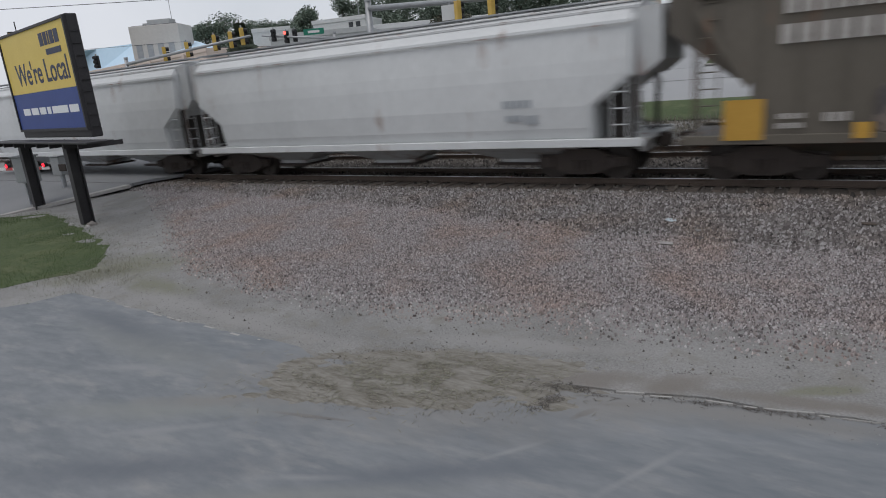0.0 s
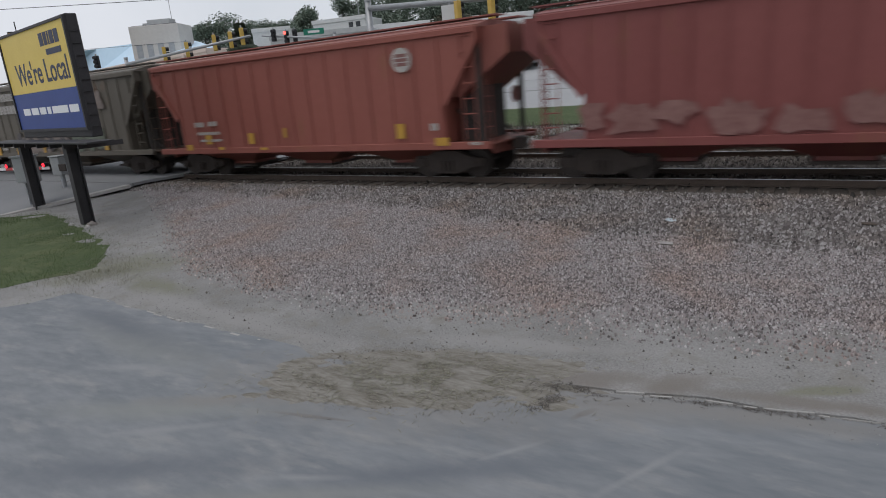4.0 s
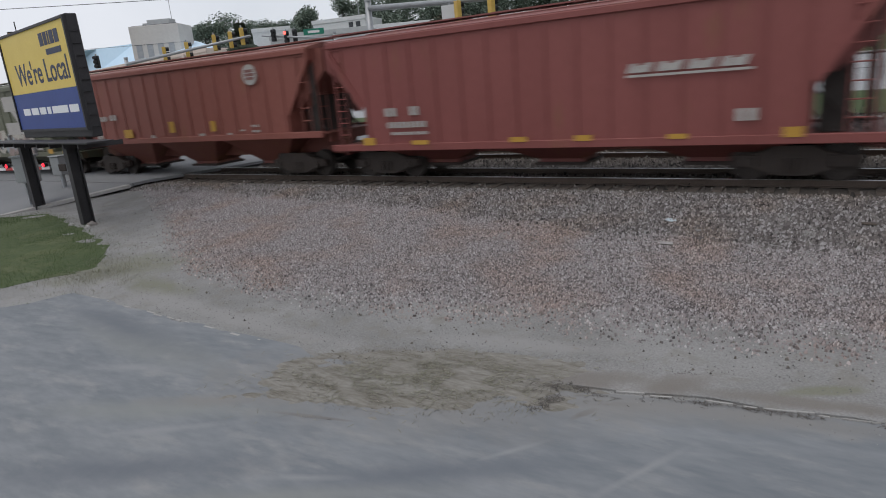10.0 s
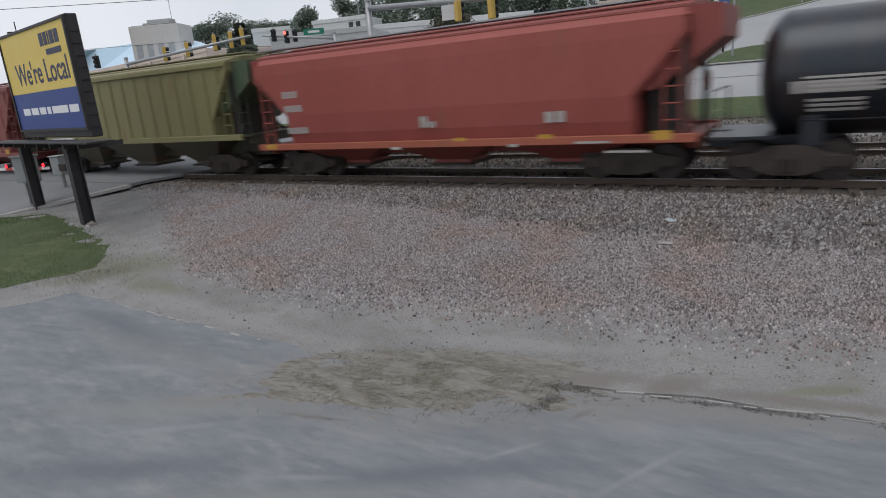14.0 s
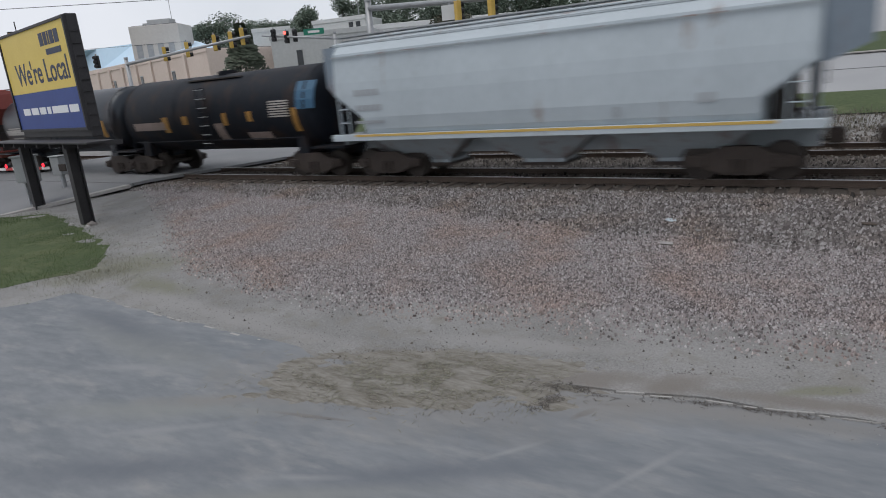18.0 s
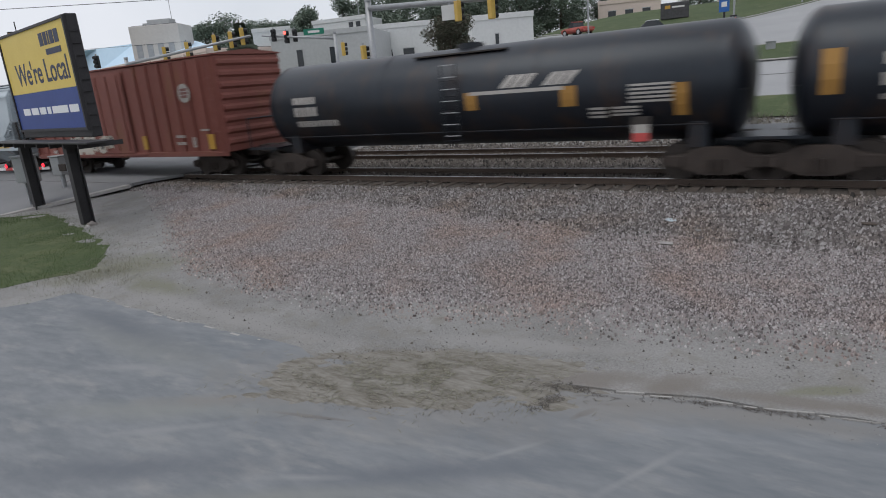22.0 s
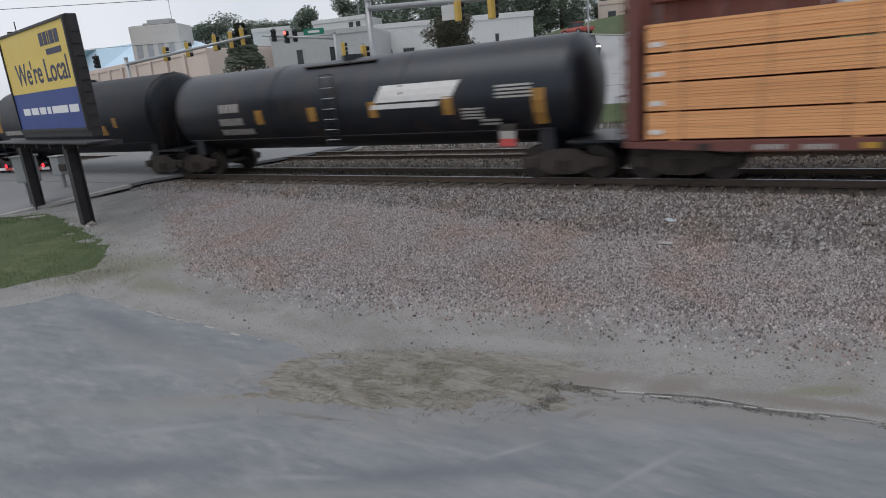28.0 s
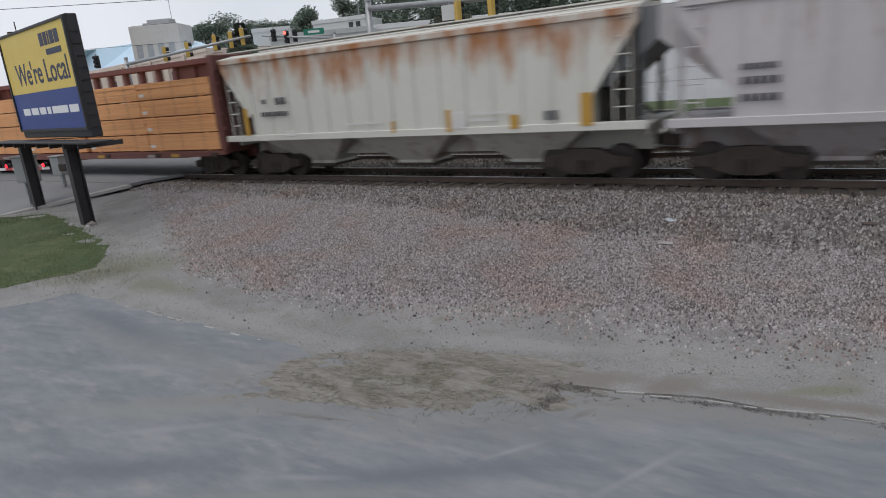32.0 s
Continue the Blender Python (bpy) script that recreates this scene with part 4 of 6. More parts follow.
def tree(x, y, h, w, seed, label="leafy green deciduous tree", trunk=0.3, count=8200, leaf=0.25, leaves=None):
    z = ground_z(x, y)
    rg = np.random.default_rng(seed)
    t = thing("tree", label, "tree", pose(x, y, z), "trees")
    bm = cyl(bmesh.new(), (0, 0, -0.3), (0, 0, h * 0.55), h * 0.028, 8, h * 0.012)
    cl = []
    for i in range(11):
        a = i * 2.4 + rg.uniform(0, 1)
        zz = h * rg.uniform(trunk, 0.86)
        sp = w * 0.5 * (1 - abs(zz / h - 0.55) * 1.35) * rg.uniform(0.55, 1.0)
        c = Vector((math.cos(a) * sp, math.sin(a) * sp, zz))
        cl.append(c)
        cyl(bm, (0, 0, min(zz * 0.75, h * 0.55)), c, h * 0.010, 5, h * 0.004)
    part("trunk", bm, M_BARK, t, "", True)
    cen = np.array([tuple(c) for c in cl] + [(0, 0, h * 0.82), (0, 0, h * 0.6)])
    pick = rg.integers(0, len(cen), count)
    d = rg.normal(0, 1, (count, 3))
    d /= np.linalg.norm(d, axis=1)[:, None]
    rad = w * 0.25 * rg.uniform(0.1, 1.0, (count, 1)) ** 0.7
    pts = cen[pick] + d * rad * np.array([1, 1, 0.85])
    s = rg.uniform(0.6, 1.3, (count, 1)) * leaf * np.array([[1, 1, 3]])
    part("crown", pieces("crown", pts, s, LEAF, [(0, 1, 2, 3)], seed), leaves or M_HAZY_LEAF, t)
    return t


def conifer(x, y, h, w, seed, label="dark green spruce tree"):
    z = ground_z(x, y)
    rg = np.random.default_rng(seed)
    t = thing("tree", label, "tree", pose(x, y, z), "trees")
    part("trunk", cyl(bmesh.new(), (0, 0, -0.3), (0, 0, h), h * 0.025, 8, 0.03), M_BARK, t)
    n = 6000
    u = rg.uniform(0.06, 1, n) ** 0.8
    tier = np.floor(u * 9) / 9
    r = w * 0.5 * (1.03 - 0.55 * tier - 0.45 * u) * rg.uniform(0.25, 1.0, n) ** 0.6
    a = rg.uniform(0, 6.283, n)
    pts = np.stack([np.cos(a) * r, np.sin(a) * r, h * (u * 0.96) - 0.12 * r], 1)
    s = rg.uniform(0.6, 1.3, (n, 1)) * h * 0.03 * np.array([[1.4, 0.8, 2]])
    part("crown", pieces("crown", pts, s, LEAF, [(0, 1, 2, 3)], seed), M_NEEDLE, t)
    return t


conifer(-47.3, 25.4, 8.6, 8.0, 1)
tree(-32.2, 37.8, 5.0, 5.0, 2, "small bronze-green leafy tree beside the white building", 0.15, leaf=0.15, leaves=M_LEAF_BROWN)
for i, (x, h) in enumerate(((-122.7, 16.5), (-115.8, 17.3), (-110.3, 15.7), (-104.4, 16.3), (-98.9, 15.0), (-93.8, 14.8), (-88.8, 14.6), (-84.5, 13.5), (-79.9, 13.5), (-75.6, 12.9), (-71.4, 12.5))):
    tree(x, 80.0 + i % 3, h, 8.0, 300 + i, "leafy tree in the wood on the hill", 0.12)
for i, (x, y, h, w) in enumerate(((-106, 68, 15.5, 8), (-100.5, 71, 17, 10), (-95, 74, 14.5, 8), (-91, 73, 14, 6), (-87.5, 72, 14.5, 6), (-84, 74, 15, 6), (-74, 64, 14.5, 6.5), (-76.5, 76, 17, 8),
                                  (-72, 78, 18, 9), (-65, 76, 17, 9), (-60, 72, 14, 9), (-54, 72, 12.5, 9), (-48, 74, 12, 9), (-42, 76, 12, 8), (-37, 80, 11, 8), (-6.5, 62, 5, 4), (-20, 98, 9, 8), (4, 84, 8, 7), (-110, 80, 14, 9), (-98, 84, 14, 9), (-92, 82, 14.5, 9), (-86, 80, 14, 9), (-80, 82, 14.5, 9), (-69, 84, 17, 10), (-57, 80, 15, 10), (-82, 70, 12.5, 8), (-68, 70, 13.5, 8), (-62, 84, 16.5, 10), (-51, 82, 14, 10), (-45, 84, 14, 10), (-39, 86, 13.5, 9), (-33, 92, 13, 9))):
    tree(x, y, h, w, 100 + i, trunk=0.2)


# ---- vehicles beyond and beside the line ----
def vehicle(name, label, m, body, L=4.6, H=1.45, W_=1.8, pickup=False, lights=False, tail=False):
    v = thing(name, label, "car", m, "vehicles")
    h, z0, z1 = L / 2, 0.28, H * 0.6
    low = [(-h, z0 + 0.1), (-h + 0.15, z0), (h - 0.15, z0), (h, z0 + 0.15), (h - 0.02, z1 - 0.18), (h - 0.3, z1 - 0.06), (h * 0.36, z1), (-h + 0.1, z1), (-h, z1 - 0.1)]
    b = bmesh.new()
    prism(b, low, -W_ / 2, W_ / 2)
    bmesh.ops.bevel(b, geom=list(b.edges), offset=0.05, segments=2, affect="EDGES")
    part("body", b, body, v, "", True)
    cab = [(-h * 0.15, z1 - 0.02), (-h * 0.12, H - 0.05), (h * 0.12, H), (h * 0.42, z1 - 0.02)] if pickup else [(-h * 0.78, z1 - 0.02), (-h * 0.48, H - 0.03), (h * 0.08, H), (h * 0.42, z1 - 0.02)]
    g = prism(bmesh.new(), cab, -W_ / 2 + 0.1, W_ / 2 - 0.1)
    part("glasshouse", g, M_GLASS, v, "dark glass")
    r0, r1 = cab[1], cab[2]
    part("roof", bx(r0[0] - 0.03, -W_ / 2 + 0.12, H - 0.05, r1[0] + 0.03, W_ / 2 - 0.12, H + 0.03, bevel=0.03), body, v)
    for sx in (-0.62, 0.62):
        for sy in (-1, 1):
            w = part("wheel", cyl(bmesh.new(), (sx * h, sy * (W_ / 2 - 0.2), 0.32), (sx * h, sy * (W_ / 2 + 0.01), 0.32), 0.32, 18), M_RUBBER, v)
            part("rim", cyl(bmesh.new(), (sx * h, sy * (W_ / 2 + 0.01), 0.32), (sx * h, sy * (W_ / 2 + 0.025), 0.32), 0.2, 12), M_CAR_SILVER, w)
    for sy in (-1, 1):
        part("headlight", bx(h - 0.08, sy * 0.65 - 0.16, z1 - 0.32, h + 0.015, sy * 0.65 + 0.16, z1 - 0.18), M_HEAD if lights else M_GALV, v, "lit headlight" if lights else "")
        part("tail_light", bx(-h - 0.015, sy * 0.7 - 0.13, z1 - 0.26, -h + 0.06, sy * 0.7 + 0.13, z1 - 0.12), M_TAIL if tail else M_RED, v, "lit red tail light" if tail else "")
    part("bumper", bx(-h - 0.06, -W_ / 2 + 0.05, z0 + 0.06, -h + 0.05, W_ / 2 - 0.05, z0 + 0.24, bevel=0.03), body, v)
    return v


def on_slope(x, y, rz):
    return pose(x, y, ground_z(x, y) + 0.05, 0, 0, rz)


vehicle("sedan", "white sedan on the upper street", on_slope(-13.9, 39.6, 200), M_CAR_WHITE, 3.3, 1.25, 1.5)
vehicle("pickup_truck", "red pickup truck on the upper street", on_slope(-22.3, 45.9, 150), M_CAR_RED, 3.3, 1.3, 1.5, pickup=True)
vehicle("sedan", "white sedan at the junction", on_slope(-31.0, 39.0, 200), M_CAR_WHITE, 3.7, 1.3, 1.6)
vehicle("sport_utility_car", "dark utility car with lit headlights waiting at the junction", on_slope(-16.7, 31.8, -62), M_CAR_DARK, 3.9, 1.55, 1.7, lights=True)
vehicle("sport_utility_car", "silver utility car with lit headlights at the junction", on_slope(-20.6, 29.6, -70), M_CAR_SILVER, 4.0, 1.6, 1.7, lights=True)
vehicle("sport_utility_car", "silver utility car with lit headlights in the side street", on_slope(-26.7, 28.6, -62), M_CAR_SILVER, 4.0, 1.6, 1.7, lights=True)
vehicle("sedan", "dark sedan with lit tail lights at the junction", on_slope(-23.0, 32.4, 110), M_CAR_DARK, 3.8, 1.3, 1.6, tail=True)

# signs and posts on the far streets
post = thing("sign_post", "steel post with a blue sign at the street corner", "sign", on_slope(-6.35, 28.1, 0))
part("pole", cyl(bmesh.new(), (0, 0, -0.2), (0, 0, 3.9), 0.07, 8), M_BLACK, post, "dark post")
part("plate", bx(-0.3, -0.09, 2.5, 0.3, -0.072, 3.35), M_BLUE_SIGN, post, "blue sign plate")
part("emblem", bx(-0.16, -0.1, 2.8, 0.16, -0.092, 3.1), M_WHITE, post, "pale mark")
ped = thing("crossing_signal", "slim steel post with a lit red crossing signal", "traffic signal", on_slope(-5.5, 25.9, 0))
part("pole", cyl(bmesh.new(), (0, 0, -0.2), (0, 0, 4.6), 0.06, 8), M_GALV, ped)
hd = part("head", bx(-0.2, -0.2, 2.0, 0.2, -0.062, 2.5, bevel=0.02), M_BLACK, ped, "black signal box")
part("lens", bx(-0.11, -0.215, 2.14, 0.11, -0.202, 2.36), M_REDLAMP, hd, "glowing red lens")
sgn = thing("monument_sign", "dark monument sign with a yellow mark on the grass", "sign", on_slope(-14.0, 50.5, 10))
part("cabinet", bx(-1.3, -0.25, 0, 1.3, 0.25, 1.5, bevel=0.05), M_ROOFDARK, sgn)
part("mark", bx(-0.9, -0.27, 0.95, -0.4, -0.25, 1.25), M_YELLOW, sgn, "yellow mark")
part("lettering", bx(-0.25, -0.27, 1.0, 0.9, -0.25, 1.15), M_WHITE, sgn, "white lettering bar")
ub = thing("utility_box", "small grey utility box on the grass", "utility box", on_slope(-3.6, 27.6, 15))
part("body", bx(-0.25, -0.18, 0, 0.25, 0.18, 0.5, bevel=0.03), M_CABINET, ub)
part("lid", bx(-0.28, -0.2, 0.5, 0.28, 0.2, 0.54), M_CABINET, ub)
for x, y, h in ((-19.5, 41.0, 8.0), (-3.2, 52.0, 7.0), (-62, 62, 16)):
    lamp = thing("street_lamp", "grey steel street lamp", "street lamp", on_slope(x, y, 0), "street lamps")
    part("pole", cyl(bmesh.new(), (0, 0, -0.2), (0, 0, h), 0.09, 8, 0.05), M_GALV, lamp)
    part("arm", cyl(bmesh.new(), (0, 0, h - 0.05), (1.2, 0, h + 0.1), 0.04, 6), M_GALV, lamp)
    part("head", bx(0.9, -0.12, h + 0.05, 1.5, 0.12, h + 0.16, bevel=0.03), M_CABINET, lamp)

# scraps on the ballast
bag = thing("plastic_bag", "crumpled pale plastic bag lying on the ballast", "litter", pose(-2.9, -3.1, -0.36))
bm = bmesh.new()
bmesh.ops.create_icosphere(bm, subdivisions=2, radius=0.1)
for v in bm.verts:
    k = 0.75 + 0.5 * noise.noise(v.co * 9)
    v.co = Vector((v.co.x * 1.7 * k, v.co.y * k, v.co.z * 0.5 * k))
part("sheet", bm, M_TRASH, bag)
for x, y, a in ((-2.65, -4.6, 15), (0.7, -3.0, 5)):
    sc = thing("scrap_board", "flat weathered scrap lying on the ballast", "scrap", pose(x, y, bumpy(x, y) + 0.03, 4, 3, a))
    part("board", bx(-0.12, -0.06, 0, 0.12, 0.06, 0.025, bevel=0.008), M_CONCRETE if y < -4 else M_TIE, sc)
for x, y, r_ in ((-20.3, -6.2, 0.2), (-20.0, -6.5, 0.13), (-21.2, -6.4, 0.12)):
    rk = bmesh.new()
    bmesh.ops.create_icosphere(rk, subdivisions=2, radius=r_)
    for v in rk.verts:
        v.co *= 0.8 + 0.35 * noise.noise(v.co * 6 + Vector((x, y, 0)))
    tagged(part("rock", rk, M_STONE_DARK if r_ > 0.15 else M_CONCRETE, at=pose(x, y, -0.62)), "loose rock at the foot of a billboard post", "rock", "rocks")


# ---- the train ----
SPEED = 9.03
CY = 0.83          # middle of the near track
HW = 1.70          # half width of a car
WHEEL_R = 0.46
WHEELS = []        # every turning wheelset


def shared(name, bm, material, smooth=False):
    me = bpy.data.meshes.new(name)
    bmesh.ops.recalc_face_normals(bm, faces=bm.faces)
    bm.to_mesh(me)
    bm.free()
    me.materials.append(material)
    if smooth:
        for p in me.polygons:
            p.use_smooth = True
    return me


def truck_meshes():
    bol = bx(-0.25, -1.15, 0.38, 0.25, 1.15, 0.78, bevel=0.03)
    cyl(bol, (0, 0, 0.78), (0, 0, 0.95), 0.22, 12)
    fr = bmesh.new()
    outline = [(-1.25, 0.62), (-0.75, 0.70), (-0.4, 0.86), (0.4, 0.86), (0.75, 0.70), (1.25, 0.62), (1.25, 0.40), (0.98, 0.36), (0.55, 0.24), (0.3, 0.16), (-0.3, 0.16), (-0.55, 0.24), (-0.98, 0.36), (-1.25, 0.40)]
    prism(fr, outline, -0.09, 0.09)
    for s in (-1, 1):
        box(fr, s * 0.92 - 0.16, -0.16, 0.36, s * 0.92 + 0.16, 0.02, 0.66, bevel=0.03)
        cyl(fr, (s * 0.92, -0.22, 0.48), (s * 0.92, -0.1, 0.48), 0.11, 10)
    for s in (-0.16, 0.0, 0.16):
        cyl(fr, (s, -0.13, 0.26), (s, -0.13, 0.56), 0.06, 8)
    ws = bmesh.new()
    cyl(ws, (0, -1.0, 0), (0, 1.0, 0), 0.085, 10)
    for s in (-1, 1):
        cyl(ws, (0, s * 0.83 - 0.07, 0), (0, s * 0.83 + 0.07, 0), WHEEL_R, 24)
        cyl(ws, (0, s * 0.72 - 0.02, 0), (0, s * 0.72 + 0.02, 0), WHEEL_R + 0.03, 24)
        for k in range(4):
            a = k * 1.5708
            cyl(ws, (math.cos(a) * 0.27, s * 0.83 - 0.085, math.sin(a) * 0.27), (math.cos(a) * 0.27, s * 0.83 + 0.085, math.sin(a) * 0.27), 0.05, 6)
    return shared("bolster", bol, M_TRUCK), shared("side_frame", fr, M_TRUCK), shared("wheelset", ws, M_WHEEL)


BOLSTER, SIDE_FRAME, WHEELSET = truck_meshes()


def add_trucks(car, half, tank=False):
    for s in (-1, 1):
        tk = part("truck", BOLSTER, None, car, "dark four-wheel truck")
        tk.matrix_basis = pose(s * half, 0, 0)
        for yy, rz in ((-1.12, 0), (1.12, 180)):
            f = part("side_frame", SIDE_FRAME, None, tk)
            f.matrix_basis = pose(0, yy, 0, 0, 0, rz)
        for xx in (-0.92, 0.92):
            w = part("wheelset", WHEELSET, None, tk)
            w.matrix_basis = pose(xx, 0, WHEEL_R)
            WHEELS.append((w, xx))


def add_couplers(car, L, z=0.95):
    for s in (-1, 1):
        bm = bmesh.new()
        box(bm, s * (L / 2 - 0.95) - 0.6, -0.12, z - 0.13, s * (L / 2 - 0.95) + 0.5, 0.12, z + 0.13, bevel=0.02)
        box(bm, s * (L / 2 - 0.2) - 0.2, -0.19, z - 0.18, s * (L / 2 - 0.2) + 0.2, 0.19, z + 0.18, bevel=0.04)
        cyl(bm, (s * (L / 2 - 0.5), 0.35, z - 0.1), (s * (L / 2 - 0.05), 0.3, z - 0.42), 0.035, 6)
        part("coupler", bm, M_TRUCK, car, "dark iron coupler and air hose")


def ladder(car, x, y, z0, z1, material, w=0.4, along="x", n=None):
    bm = bmesh.new()
    dx, dy = (w / 2, 0) if along == "x" else (0, w / 2)
    for s in (-1, 1):
        cyl(bm, (x + s * dx, y + s * dy, z0), (x + s * dx, y + s * dy, z1), 0.022, 5)
    n = n or max(2, int((z1 - z0) / 0.38))
    for i in range(n + 1):
        z = z0 + (z1 - z0) * i / n
        cyl(bm, (x - dx, y - dy, z), (x + dx, y + dy, z), 0.018, 5)
    return part("ladder", bm, material, car)


def decal(car, name, rects, material, y, label="", bars=0):
    """Flat paint or reflective patches on the near side, as (x0, z0, x1, z1); bars splits each into lettering blocks."""
    bm = bmesh.new()
    for (x0, z0, x1, z1) in rects:
        if not bars:
            box(bm, x0, y - 0.008, z0, x1, y, z1)
            continue
        n = max(2, int((x1 - x0) / ((z1 - z0) * 0.85)))
        st = (x1 - x0) / n
        me = bpy.data.meshes.new(name)
        letter = bx(0, -0.008, 0, 0.74 * st, 0, z1 - z0)
        letter.to_mesh(me)
        letter.free()
        me.materials.append(material)
        for i in range(n):
            last = part(name, me, None, car, label, at=pose(x0 + i * st, y, z0))
    if bars:
        bm.free()
        return last
    return part(name, bm, material, car, label)


def slant_words(car, x0, z0, x1, z1, material, y, words=4):
    """Leaning capital blocks in words, painted on the near side."""
    st = (x1 - x0) / words
    lean = 0.45 * (z1 - z0)
    for i in range(words):
        bm = bmesh.new()
        for k in range(3):
            a = x0 + st * (i + 0.26 * k)
            prism(bm, [(a, z0), (a + st * 0.259, z0), (a + st * 0.259 + lean, z1 - 0.05 * (k == 1)), (a + lean, z1 - 0.05 * (k == 1))], y - 0.008, y)
        part("lettering", bm, material, car, "slanted faded white lettering blocks")


def disc(car, x, z, r, y, material, bar):
    e = part("emblem", cyl(bmesh.new(), (x, y, z), (x, y - 0.008, z), r, 28), material, car, "round white emblem")
    bm = bmesh.new()
    for k in (-0.3, 0.0, 0.3):
        hw = r * math.sqrt(1 - (k * 1.6) ** 2) * 0.7
        box(bm, x - hw, y - 0.012, z + k * r * 1.2 - 0.05, x + hw, y - 0.0085, z + k * r * 1.2 + 0.05)
    part("emblem_bars", bm, bar, e)


def blobs(car, name, x0, z0, x1, z1, cols, n, y, seed, label):
    """Sprayed lettering: overlapping jagged patches, each a thin film."""
    rg = random.Random(seed)
    for ci, c in enumerate(cols):
        for i in range(n):
            big = 1.0 if ci < 2 else 0.55
            cx = x0 + (x1 - x0) * (i + rg.uniform(0.2, 0.8)) / n
            cz = rg.uniform(z0 + 0.3 * (z1 - z0), z0 + 0.7 * (z1 - z0))
            rx, rz = (x1 - x0) / n * rg.uniform(0.45, 0.85) * big, (z1 - z0) * rg.uniform(0.35, 0.62) * big
            k = rg.randint(9, 14)
            poly = []
            for j in range(k):
                a = -6.2832 * j / k
                q = rg.uniform(0.5, 1.2)
                poly.append((min(x1, max(x0, cx + math.cos(a) * rx * q)), min(z1, max(z0, cz + math.sin(a) * rz * q))))
            yy = y - 0.005 - 0.0035 * ci - 0.0002 * i
            part(name, prism(bmesh.new(), poly, yy - 0.003, yy), c, car, label)


def paint(name, col, rust=(0.20, 0.09, 0.045), amount=0.12, rough=0.6):
    b = tuple(min(1, c * 1.18 + 0.008) for c in col)
    return mat(name, col, b, rough, 0.0, big=0.7, fine=14, bump=0.06, dirt=rust, dirt_amount=amount, stretch=(1.0, 1.0, 0.28))


def hopper(L, col, style, label, roof=4.42, sill=1.12, bays=3, edge=None, roof_col=None, under=None, rust=0.06, streak=None, inset=1.25, corner=4.0, knee=2.35, hoods=(0.5, 0.5), hood_col=None):
    """A covered hopper wagon. style: 'rib' has flat ribbed sides, 'curve' smooth bulging sides."""
    car = thing("hopper_wagon", label, "rail wagon", group="freight wagons")
    body_m = paint("hopper_paint", col, amount=rust) if streak is None else streak
    # Underframe: body colour darkened, shade below the sill put into it; more rust.
    dark = paint("hopper_under_shaded", under or tuple(c * 0.8 for c in col), amount=0.3)
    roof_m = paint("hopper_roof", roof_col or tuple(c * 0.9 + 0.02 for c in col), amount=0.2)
    # End sheets: body colour darkened for the recess's shade, unless hood_col is given.
    hood_m = paint("hopper_end_paint_shade", hood_col or tuple(c * 0.85 for c in col), amount=0.25)
    h = (L - 1.25) / 2
    k = h - inset
    side = [(-h, roof), (-h, corner), (-k, knee), (-k, sill), (k, sill), (k, knee), (h, corner), (h, roof)]
    bm = bmesh.new()
    if style == "curve":
        n = 7
        top, rings = 0, []
        xs_at = [(sill, k), (sill + 0.4 * (knee - sill), k), (knee, k), (corner, h), (corner + 0.4, h), (roof - 0.25, h), (roof, h - 0.02)]
        ys_at = [HW - 0.18, HW - 0.07, HW - 0.01, HW, HW - 0.02, HW - 0.12, HW - 0.32]
        for (z, x), yy in zip(xs_at, ys_at):
            rings.append([(-x, -yy, z), (x, -yy, z), (x, yy, z), (-x, yy, z)])
        loft(bm, rings)
        bmesh.ops.bevel(bm, geom=[e for e in bm.edges if abs(e.verts[0].co.z - e.verts[1].co.z) > 0.05], offset=0.08, segments=2, affect="EDGES")
    else:
        prism(bm, side, -HW + 0.05, HW - 0.05)
    part("body", bm, body_m, car, "")
    # roof, running board, hatches
    bm = bmesh.new()
    ry = HW - (0.3 if style == "curve" else 0.0)
    poly = [(-ry, roof), (-ry, roof + 0.06), (-ry * 0.55, roof + 0.2), (ry * 0.55, roof + 0.2), (ry, roof + 0.06), (ry, roof)]
    loft(bm, [[(x, y, z) for y, z in poly] for x in (-h - 0.06, h + 0.06)])
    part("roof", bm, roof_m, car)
    part("hatch", bx(-h + 0.6, -0.3, roof + 0.2, h - 0.6, 0.3, roof + 0.3, bevel=0.03), roof_m, car)
    for s in (-1, 1):
        part("running_board", bx(-h - 0.35, s * 0.78 - 0.28, roof + 0.29, h + 0.35, s * 0.78 + 0.28, roof + 0.33), M_GALV if style == "curve" else roof_m, car)
    # sills and ribs
    for s in (-1, 1):
        part("side_sill", bx(-h - 0.25, s * (HW - 0.06) - 0.07, sill - 0.16, h + 0.25, s * (HW - 0.06) + 0.07, sill + 0.06, bevel=0.015), edge or body_m, car, "")
    if style == "rib":
        n = 15
        for i in range(n):
            x = -k + 0.12 + (2 * k - 0.24) * i / (n - 1)
            part("side_rib", bx(x - 0.045, -HW + 0.012, sill + 0.06, x + 0.045, -HW + 0.052, roof - 0.12, bevel=0.01), body_m, car)
        part("top_chord", bx(-h, -HW - 0.03, roof - 0.14, h, -HW + 0.06, roof + 0.03, bevel=0.015), body_m, car)
        for s in (-1, 1):
            bm = prism(bmesh.new(), [(s * (h - 0.02), roof - 0.14), (s * (h - 0.14), roof - 0.14), (s * (h - 0.14), corner + 0.05), (s * k, knee + 0.02), (s * (k + 0.1), knee - 0.12), (s * (h - 0.02), corner - 0.05)], -HW - 0.02, -HW + 0.04)
            part("end_gusset", bm, body_m, car)
